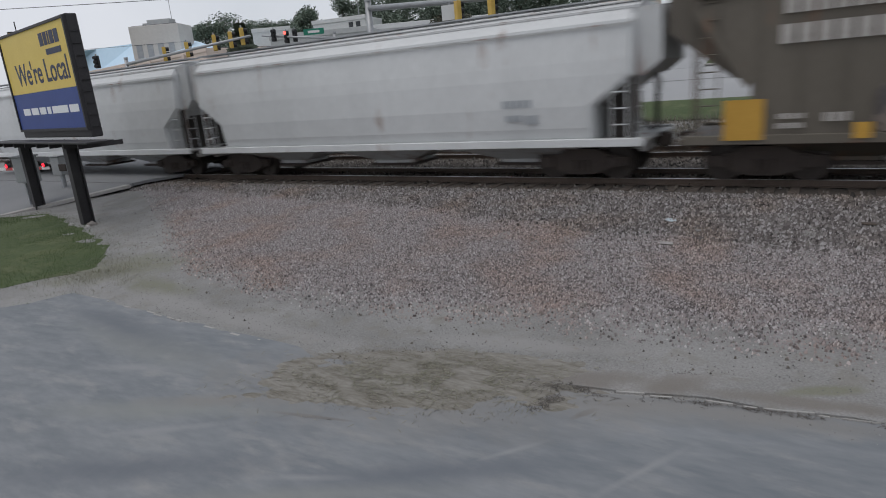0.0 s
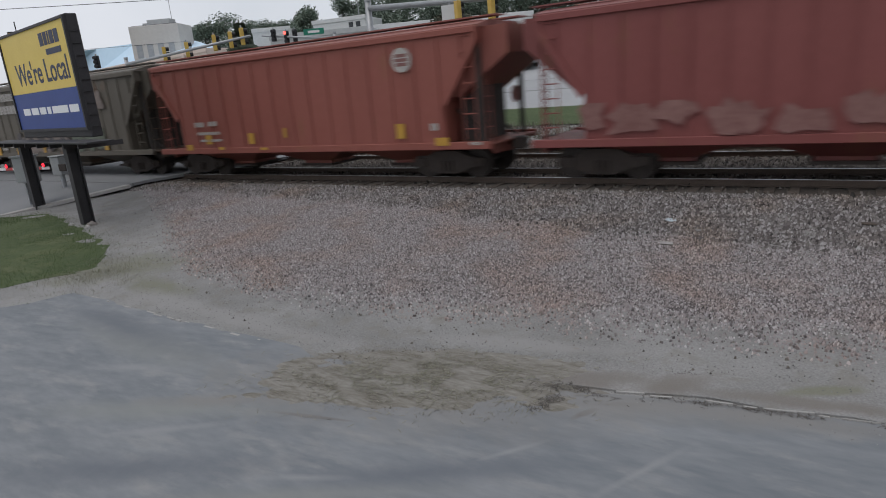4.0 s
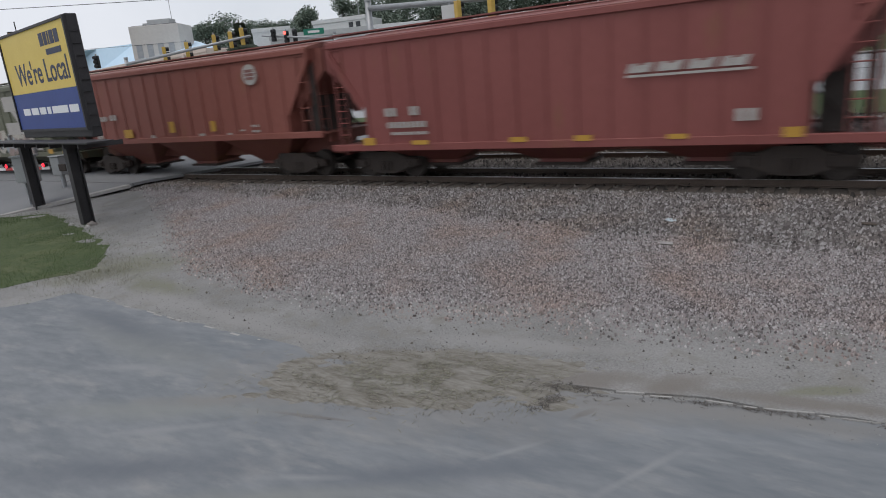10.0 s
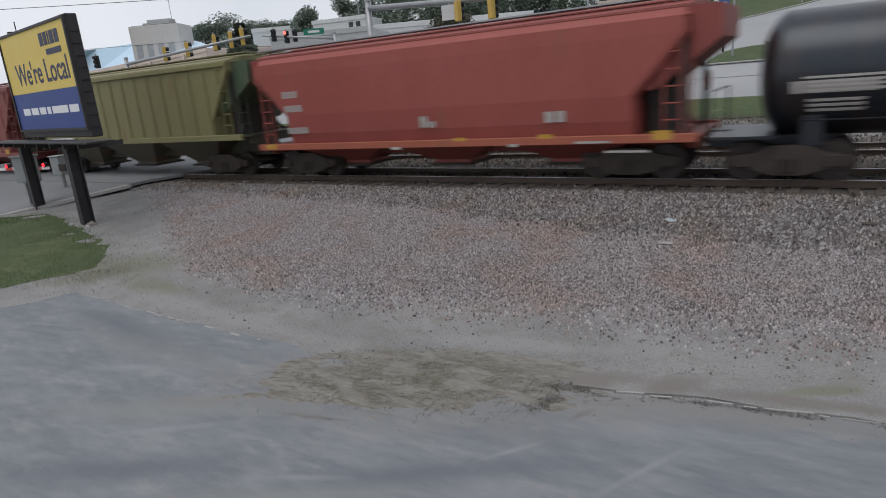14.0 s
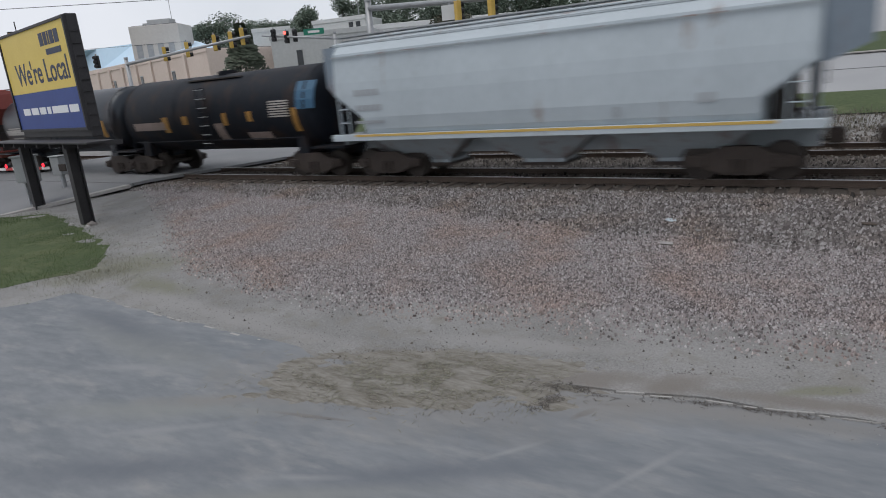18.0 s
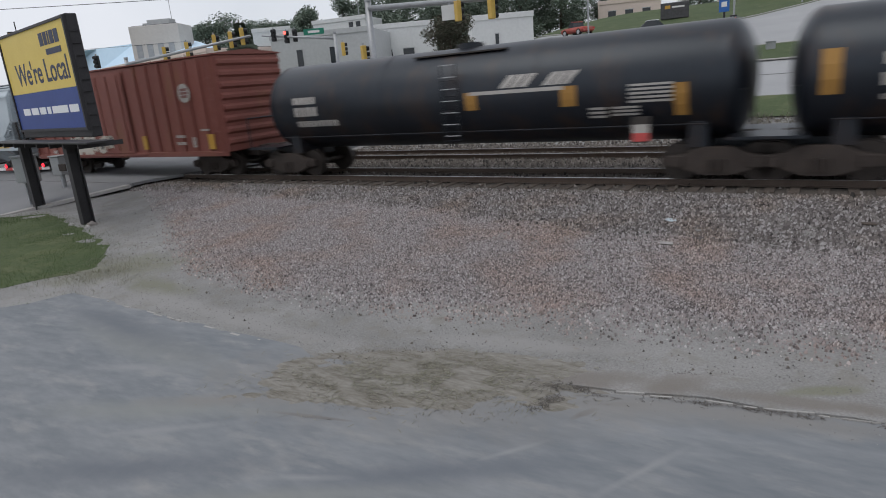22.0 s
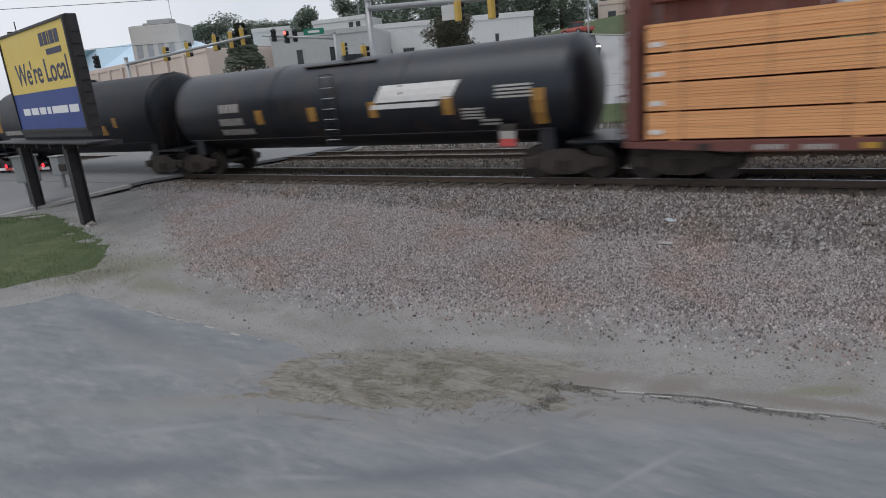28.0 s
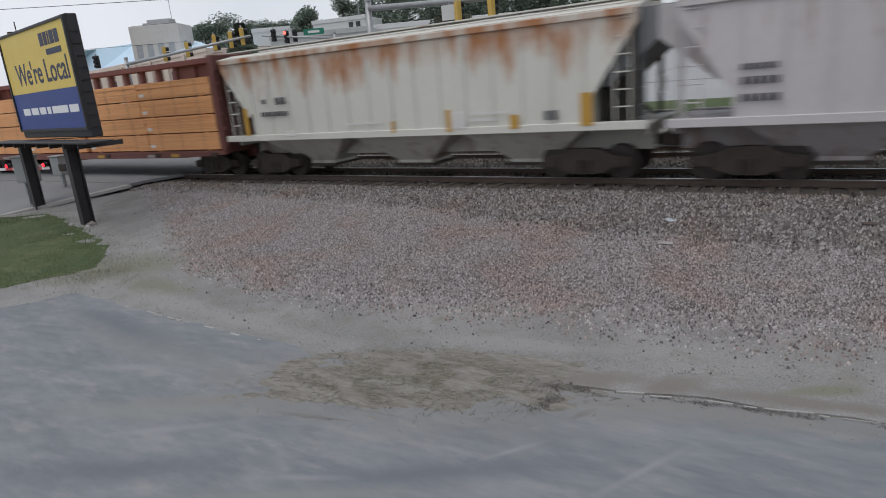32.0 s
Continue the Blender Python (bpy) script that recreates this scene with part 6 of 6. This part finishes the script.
blobs(c, "graffiti", -4.5, 1.05, 0.7, 2.4, (M_SPRAY_PINK, M_SPRAY_PALE, M_SPRAY_BLUE, M_SPRAY_PINK), 9, Y, 12, "peach and blue spray-painted lettering")
blobs(c, "graffiti", 0.2, 1.0, 4.6, 2.35, (M_SPRAY_PALE, M_SPRAY_PINK, M_SPRAY_BLUE, M_SPRAY_DARK), 8, Y, 13, "peach and blue spray-painted lettering")
for poly in ([(2.31, 3.25), (4.9, 3.25), (5.06, 3.42), (5.06, 3.84), (4.9, 3.98), (2.31, 3.98)], [(2.15, 2.1), (4.98, 2.1), (5.13, 2.24), (5.13, 2.55), (4.98, 2.7), (2.15, 2.7)], [(2.95, 3.248), (3.4, 3.248), (3.85, 2.702), (3.4, 2.702)], [(4.2, 2.702), (4.92, 2.702), (4.8, 2.97), (4.86, 3.248), (4.2, 3.248)]):
    part("logo_block", prism(bmesh.new(), poly, Y - 0.028, Y - 0.02), M_FADED, c, "big cream logo shape")
for q in [(-5.51, 3.71, -1.7, 4.12), (-5.58, 3.11, -2.26, 3.5)]:
    decal(c, "lettering", [q], M_FADED, Y, "white lettering blocks", bars=1)
for q in [(5.65, 1.11, 6.07, 1.32), (6.99, 1.08, 7.43, 1.25)]:
    decal(c, "reflector", [q], M_YELLOW, Y - 0.02, "yellow reflective patch")
for q in [(4.67, 1.55, 5.24, 1.64), (4.65, 1.29, 5.24, 1.4)]:
    decal(c, "stencil", [q], M_FADED, Y - 0.02, "white stencilled lettering", bars=1)
c = hopper_at(60.40, 75.30, (0.207, 0.068, 0.052), "rib", "rust-red hopper wagon with a raised sill and a round emblem", 4.36, 1.6, hoods=(0.5, 0.4))
disc(c, 4.64, 3.74, 0.36, Y, M_FADED, M_SPRAY_FADE)
for q in [(-6.38, 1.88, -5.92, 2.7), (-3.65, 1.7, -3.02, 2.05), (-0.46, 1.84, -0.13, 2.28), (2.08, 1.82, 2.37, 2.21)]:
    decal(c, "reflector", [q], M_YELLOW, Y, "yellow reflective patch")
for q in [(-5.35, 2.46, -4.67, 2.66), (-4.49, 2.47, -3.92, 2.7), (4.34, 1.91, 4.75, 1.99), (4.35, 1.72, 4.77, 1.8), (2.98, 1.66, 3.24, 1.74), (1.33, 1.66, 1.68, 1.76), (-1.77, 1.66, -1.44, 1.77), (-5.7, 1.7, -5.25, 1.85), (3.68, 1.78, 3.97, 1.84)]:
    decal(c, "stencil", [q], M_FADED, Y, "white stencilled lettering", bars=1)
c = hopper_at(76.20, 91.10, (0.192, 0.055, 0.048), "rib", "rust-red ribbed hopper wagon with white stencils", 4.38, hoods=(0.4, 0.55))
for q in [(2.19, 2.77, 5.03, 2.99)]:
    slant_words(c, *q, M_FADED, Y)
decal(c, "underline", [(2.19, 2.66, 5.04, 2.72)], M_FADED, Y)
for q in [(-6.34, 1.15, -5.86, 1.39), (-4.43, 1.14, -3.83, 1.27), (-1.08, 1.15, -0.57, 1.29), (0.81, 1.14, 1.28, 1.29), (3.19, 1.14, 3.66, 1.26), (5.7, 1.12, 6.1, 1.35)]:
    decal(c, "reflector", [q], M_YELLOW, Y, "yellow reflective patch")
for q in [(-5.35, 2.03, -4.86, 2.28), (-4.41, 2.04, -4.04, 2.3), (-5.28, 1.67, -3.81, 1.85), (-5.18, 1.45, -3.8, 1.54), (4.71, 1.52, 5.22, 1.8)]:
    decal(c, "stencil", [q], M_FADED, Y, "white stencilled lettering", bars=1)
# under: bay colour darkened further for the shade below the sill.
c = hopper_at(92.30, 107.40, (0.205, 0.19, 0.085), "rib", "olive-yellow ribbed hopper wagon with a white logo block", 4.28, 1.6, hoods=(0.5, 0.8), hood_col=(0.07, 0.10, 0.06), under=(0.085, 0.08, 0.06))
decal(c, "logo_block", [(-5.45, 3.49, -3.78, 3.86), (-5.59, 2.8, -3.77, 3.13), (-4.97, 3.13, -4.5, 3.49), (-4.24, 3.13, -3.78, 3.38)], M_WHITE, Y, "white logo shape")
for q in [(-5.62, 2.65, -3.71, 2.72), (-5.63, 2.25, -3.7, 2.33), (-5.57, 1.72, -3.64, 1.81)]:
    decal(c, "stripe", [q], M_WHITE, Y)
c = hopper_at(108.80, 123.40, (0.262, 0.062, 0.05), "curve", "bright red covered hopper wagon with an orange-red sill", 4.2, 1.2, edge=M_RED_SILL, corner=3.6, knee=2.2, hoods=(0.4, 0.7))
for q in [(0.72, 1.21, 1.15, 1.31), (3.44, 1.22, 3.86, 1.34), (6.49, 1.12, 6.95, 1.35), (-7.19, 1.08, -6.67, 1.26)]:
    decal(c, "reflector", [q], M_YELLOW, YS, "yellow reflective patch")
for q in [(-6.03, 2.82, -5.31, 3.04), (-6.01, 2.35, -5.17, 2.57), (-5.97, 1.61, -5.0, 1.82), (-0.41, 1.65, -0.09, 1.98), (-0.1, 1.64, 0.17, 1.82), (3.66, 1.65, 4.31, 1.94)]:
    decal(c, "stencil", [q], M_FADED, YS, "white stencilled lettering", bars=1)
decal(c, "stencil", [(-1.57, 1.0, -1.17, 1.08), (2.55, 1.01, 2.83, 1.1), (4.5, 1.07, 5.46, 1.13), (5.32, 0.82, 6.43, 0.88)], M_FADED, -HW - 0.06, "white dashes along the sill")
c = tank_at(124.80, 135.60, 1.46, "short black tank wagon with a greyish upper shell", 3.90, gloss=0.6, rough=0.32)
for q in [(-1.49, 2.04, -1.08, 2.46), (0.68, 2.04, 0.97, 2.45), (2.4, 2.06, 2.67, 2.49), (4.0, 1.73, 4.34, 2.5)]:
    tank_patch(c, *q, M_AMBER, "reflector", "yellow reflective patch")
for q in [(-4.64, 2.04, -2.98, 2.31)]:
    tank_patch(c, *q, M_FADED, "stencil", "white stencilled lettering", bars=1)
for q in [(-4.42, 2.07, -2.68, 2.45), (-4.31, 1.62, -3.24, 1.96)]:
    data_panel(c, *q)
c = tank_at(135.80, 147.50, 1.5, "dirty black tank wagon with yellow reflectors", 3.95, gloss=0.2, rough=0.6)
for q in [(-2.77, 1.81, -2.41, 2.45), (-1.46, 2.11, -1.14, 2.44), (0.96, 2.0, 1.2, 2.47), (2.33, 2.1, 2.59, 2.47), (4.63, 1.66, 4.87, 2.5)]:
    tank_patch(c, *q, M_AMBER, "reflector", "yellow reflective patch")
for q in [(3.52, 2.21, 4.5, 2.82)]:
    data_panel(c, *q)
for q in [(-4.78, 1.94, -2.65, 2.26), (0.39, 1.42, 0.87, 2.09), (2.06, 1.39, 3.26, 1.69)]:
    tank_patch(c, *q, M_SPRAY_PINK, "stain_patch", "pale worn patch")
for q in [(4.87, 2.44, 5.75, 3.37)]:
    tank_patch(c, *q, M_TANKBLUE, "paint_patch", "blue touched-up paint")
# hood_col: blue-grey shade of the recessed end, put into the colour.
c = hopper_at(148.50, 162.20, (0.385, 0.435, 0.465), "curve", "silver-grey smooth-sided covered hopper wagon with a yellow sill line", 4.3, 1.45, hoods=(0.5, 0.95), hood_col=(0.17, 0.21, 0.25), corner=2.75, knee=2.0, inset=1.05, rust=0.0)
for q in [(-5.98, 2.71, -4.96, 2.91), (-5.95, 2.24, -4.89, 2.43), (-6.02, 1.84, -4.89, 1.94), (4.41, 1.98, 4.86, 2.21), (2.41, 1.71, 2.57, 1.97)]:
    decal(c, "stencil", [q], M_GREYTEXT, YS, "grey stencilled lettering", bars=1)
part("sill_line", bx(-6.1, -HW - 0.02, 1.43, 6.1, -HW + 0.012, 1.5), M_YEL_LINE, c, "thin yellow line along the sill")
c = add(boxcar(15.60, (0.185, 0.060, 0.046), "rust-red boxcar with graffiti and a round white emblem"), 164.20, 178.30)
blobs(c, "graffiti", -3.95, 1.0, -2.02, 1.85, (M_SPRAY_PALE, M_SPRAY_PALE, M_SPRAY_GOLD), 3, Y, 15, "white and gold spray paint")
blobs(c, "graffiti", -2.0, 1.05, -0.2, 1.85, (M_SPRAY_PALE, M_SPRAY_PALE, M_SPRAY_DARK), 3, -HW - 0.062, 16, "white spray paint on the door")
disc(c, 5.1, 3.33, 0.36, Y, M_FADED, M_SPRAY_FADE)
for q in [(6.07, 1.14, 6.43, 1.72), (1.84, 1.19, 2.13, 1.75)]:
    decal(c, "reflector", [q], M_YELLOW, Y, "yellow reflective patch")
for q in [(-5.54, 1.91, -5.06, 2.12), (-5.49, 1.43, -5.14, 1.67), (-5.5, 1.11, -5.15, 1.25), (-4.79, 1.91, -4.4, 2.1), (-4.8, 1.4, -4.4, 1.72), (4.15, 1.62, 4.74, 1.73), (4.13, 1.34, 4.73, 1.45), (5.7, 1.85, 6.24, 1.93), (5.13, 1.23, 5.35, 1.63), (0.25, 3.92, 0.79, 3.99), (0.23, 3.74, 0.77, 3.81)]:
    decal(c, "stencil", [q], M_FADED, Y, "white stencilled lettering", bars=1)
c = tank_at(180.20, 196.30, 1.48, "black tank wagon with white lettering and yellow reflectors", 3.90)
for q in [(0.47, 2.06, 0.86, 2.57), (3.42, 2.03, 3.85, 2.57), (6.34, 1.67, 6.66, 2.47)]:
    tank_patch(c, *q, M_AMBER, "reflector", "yellow reflective patch")
for q in [(-6.43, 2.57, -5.37, 2.8), (-6.39, 2.16, -5.31, 2.47), (-6.38, 1.8, -4.5, 2.0)]:
    tank_patch(c, *q, M_FADED, "stencil", "white stencilled lettering", bars=1)
for q in [(5.24, 2.04, 6.31, 2.55), (4.18, 1.68, 4.64, 2.01), (4.77, 1.72, 5.48, 2.0)]:
    data_panel(c, *q)
for q in [(5.33, 1.06, 5.74, 1.49)]:
    placard(c, *q)
tank_patch(c, 0.63, 2.48, 3.5, 2.58, M_FADED, "logo_line", "thin white wedge line")
tank_patch(c, 1.6, 2.63, 2.5, 2.97, M_FADED, "lettering", "slanted white lettering", bars=1, skew=0.9)
tank_patch(c, 2.9, 2.63, 3.7, 2.96, M_FADED, "lettering", "slanted white lettering", bars=1, skew=0.9)
c = tank_at(197.00, 213.40, 1.5, "black tank wagon with a slanted white logo", 3.92)
for q in [(0.2, 1.99, 0.6, 2.43), (2.31, 1.99, 2.65, 2.54), (4.37, 2.02, 4.73, 2.47), (6.58, 2.07, 6.92, 2.8), (-7.55, 1.99, -7.17, 2.96), (-4.88, 2.03, -4.56, 2.45), (-2.36, 1.94, -2.01, 2.39)]:
    tank_patch(c, *q, M_AMBER, "reflector", "yellow reflective patch")
for q in [(-6.39, 2.56, -5.52, 2.81), (-6.42, 2.13, -5.21, 2.39), (-6.4, 1.84, -4.14, 1.95), (-4.18, 2.17, -3.69, 2.46)]:
    tank_patch(c, *q, M_FADED, "stencil", "white stencilled lettering", bars=1)
for q in [(5.51, 2.11, 6.54, 2.66), (3.77, 1.79, 4.41, 1.96), (4.85, 1.71, 5.46, 1.94)]:
    data_panel(c, *q)
for q in [(5.51, 1.03, 5.96, 1.43)]:
    placard(c, *q)
logo_plate(c, 0.6, 2.3, 3.6, 2.99)
c = tank_at(214.00, 228.30, 1.68, "large black tank wagon with yellow reflectors", 4.27, gloss=0.3, rough=0.5)
for q in [(-6.32, 2.22, -5.95, 3.16), (-3.53, 2.28, -3.2, 2.76), (-1.03, 2.24, -0.71, 2.68), (1.65, 2.18, 1.95, 2.66), (2.61, 1.84, 3.39, 2.26), (4.08, 2.15, 4.33, 2.58)]:
    tank_patch(c, *q, M_AMBER, "reflector", "yellow reflective patch")
for q in [(-5.73, 2.07, -4.02, 2.28), (-5.64, 1.78, -4.06, 1.91)]:
    tank_patch(c, *q, M_FADED, "stencil", "white stencilled lettering", bars=1)
c = tank_at(229.00, 246.50, 1.52, "black tank wagon with a slanted white logo plate", 3.98)
for q in [(-3.69, 1.97, -3.32, 2.48), (-1.08, 1.98, -0.72, 2.46), (1.58, 2.0, 1.92, 2.51), (4.38, 1.97, 4.73, 2.52), (7.28, 1.59, 7.66, 2.58)]:
    tank_patch(c, *q, M_AMBER, "reflector", "yellow reflective patch")
for q in [(-5.59, 2.46, -4.49, 2.77), (-5.69, 1.98, -4.39, 2.24), (-5.78, 1.61, -4.0, 1.83)]:
    tank_patch(c, *q, M_FADED, "stencil", "white stencilled lettering", bars=1)
for q in [(5.0, 1.81, 5.71, 2.18), (5.57, 1.61, 6.21, 1.84), (6.18, 2.37, 7.28, 2.78)]:
    data_panel(c, *q)
for q in [(6.23, 1.0, 6.71, 1.44)]:
    placard(c, *q)
logo_plate(c, 1.65, 2.25, 4.7, 2.97)
c = add(centerbeam(22.15, (0.13, 0.047, 0.039), "red-brown centerbeam flat wagon loaded with lumber"), 247.60, 268.45)
for q in [(-7.41, 0.84, -6.77, 0.96), (-6.44, 0.83, -5.82, 0.95), (-0.6, 0.83, 0.1, 0.95), (5.4, 0.83, 6.0, 0.95)]:
    decal(c, "stencil", [q], M_FADED, -HW + 0.045, "white stencilled lettering", bars=1)
for q in [(-5.34, 0.84, -4.8, 0.97), (1.6, 0.84, 2.1, 0.97), (7.0, 0.84, 7.5, 0.97)]:
    decal(c, "reflector", [q], M_YELLOW, -HW + 0.045, "yellow reflective patch")
# hood_col: dark tone carries the shade of the recessed end.
c = hopper_at(268.95, 284.05, (0.54, 0.53, 0.48), "rib", "pale grey hopper wagon streaked with orange rust", 4.3, 1.55, hoods=(0.2, 0.45), hood_col=(0.15, 0.155, 0.16), streak=rust_streaks("rusted_paint", (0.55, 0.54, 0.49), (0.36, 0.155, 0.06)))
for q in [(-6.68, 1.6, -6.45, 2.57), (6.11, 1.53, 6.43, 2.38), (1.98, 1.49, 2.15, 2.13), (-0.04, 1.52, 0.08, 1.88), (4.06, 1.52, 4.32, 1.9)]:
    decal(c, "reflector", [q], M_YELLOW, Y, "yellow reflective patch")
for q in [(2.17, 1.58, 2.67, 2.07), (2.75, 1.95, 4.03, 2.02), (2.74, 1.77, 3.64, 1.85), (-1.87, 1.83, -0.36, 1.89), (-4.61, 1.54, -4.18, 1.73)]:
    decal(c, "stencil", [q], M_WHITE, Y, "white stencilled lettering", bars=1)
for q in [(5.1, 1.72, 5.52, 1.97), (-5.63, 2.69, -5.41, 2.85), (-4.96, 2.64, -4.43, 2.88), (-5.75, 2.25, -4.4, 2.41)]:
    decal(c, "stencil", [q], M_DARKBAR, Y, "dark stencilled lettering", bars=1)
c = hopper_at(285.00, 300.00, (0.45, 0.425, 0.425), "rib", "dull grey covered hopper wagon", 4.3, 1.55)
for q in [(-6.11, 2.65, -5.34, 2.79), (-6.1, 2.33, -5.27, 2.5), (-6.11, 1.95, -5.25, 2.12)]:
    decal(c, "stencil", [q], M_DARKBAR, Y, "dark stencilled lettering", bars=1)

# lumber packages on the centerbeam wagon
M_STRAP = mat("strap_steel", (0.30, 0.17, 0.09), (0.36, 0.21, 0.12), 0.5, big=4)
LUMBER = []
mid = (247.60 + 268.45) / 2
for side in (-1, 1):
    for lay in range(4):
        joint = 0.68 if lay < 2 else -4.25
        ends = [-9.95, joint - 0.16, joint + 0.16, 9.95]
        for a, b in ((ends[0], ends[1]), (ends[2], ends[3])):
            n = max(1, round((b - a) / 5.0))
            for i in range(n):
                x0, x1 = a + (b - a) * i / n + 0.012, a + (b - a) * (i + 1) / n - 0.012
                z0 = 1.11 + lay * 0.70
                lb = thing("lumber_package", "strapped package of sawn yellow lumber boards", "lumber", pose(0, 0, 0), "lumber packages")
                ya, yb = (-1.5, -0.32) if side < 0 else (0.32, 1.5)
                bm = bmesh.new()
                rows_ = 9 if side < 0 else 1
                for k in range(rows_):
                    hh = 0.655 / rows_
                    box(bm, x0 + random.uniform(0, 0.03), ya + random.uniform(0, 0.025), z0 + k * hh, x1 - random.uniform(0, 0.03), yb, z0 + (k + 1) * hh - 0.003)
                part("board_stack", bm, M_LUMBER, lb)
                if side < 0:
                    for xs_ in (x0 + 0.9, (x0 + x1) / 2, x1 - 0.9):
                        part("strap", bx(xs_ - 0.016, ya - 0.006, z0, xs_ + 0.016, ya - 0.002, z0 + 0.652), M_STRAP, lb, "thin steel strap")
                    part("tag", bx(x0 + 0.12, ya - 0.006, z0 + 0.12, x0 + 0.42, ya - 0.002, z0 + 0.24), M_WHITE, lb, "white paper tag")
                if side < 0:
                    for xs_ in (x0 + 0.7, x1 - 0.7):
                        part("dunnage", bx(xs_ - 0.05, ya + 0.02, z0 - 0.05, xs_ + 0.05, yb, z0), M_LUMBER, lb)
                LUMBER.append((lb, mid))


# ---- what moves ----
def along(t):
    """How far the train has gone at t seconds."""
    return SPEED * t - 0.7 * smooth01((t - 20.8) / 1.2)


def motions():
    times = [float(t) for t in range(33)]
    for ob, mid_ in TRAIN + LUMBER:
        walk(ob, [(t, pose(mid_ - along(t), CY, 0)) for t in times])
    steps = span(0.0, 32.0, 480)
    turns = [-math.degrees(along(t) / WHEEL_R) for t in steps]
    for w, xx in WHEELS:
        walk(w, [(t, pose(xx, 0, WHEEL_R, 0, a, 0)) for t, a in zip(steps, turns)])


motions()
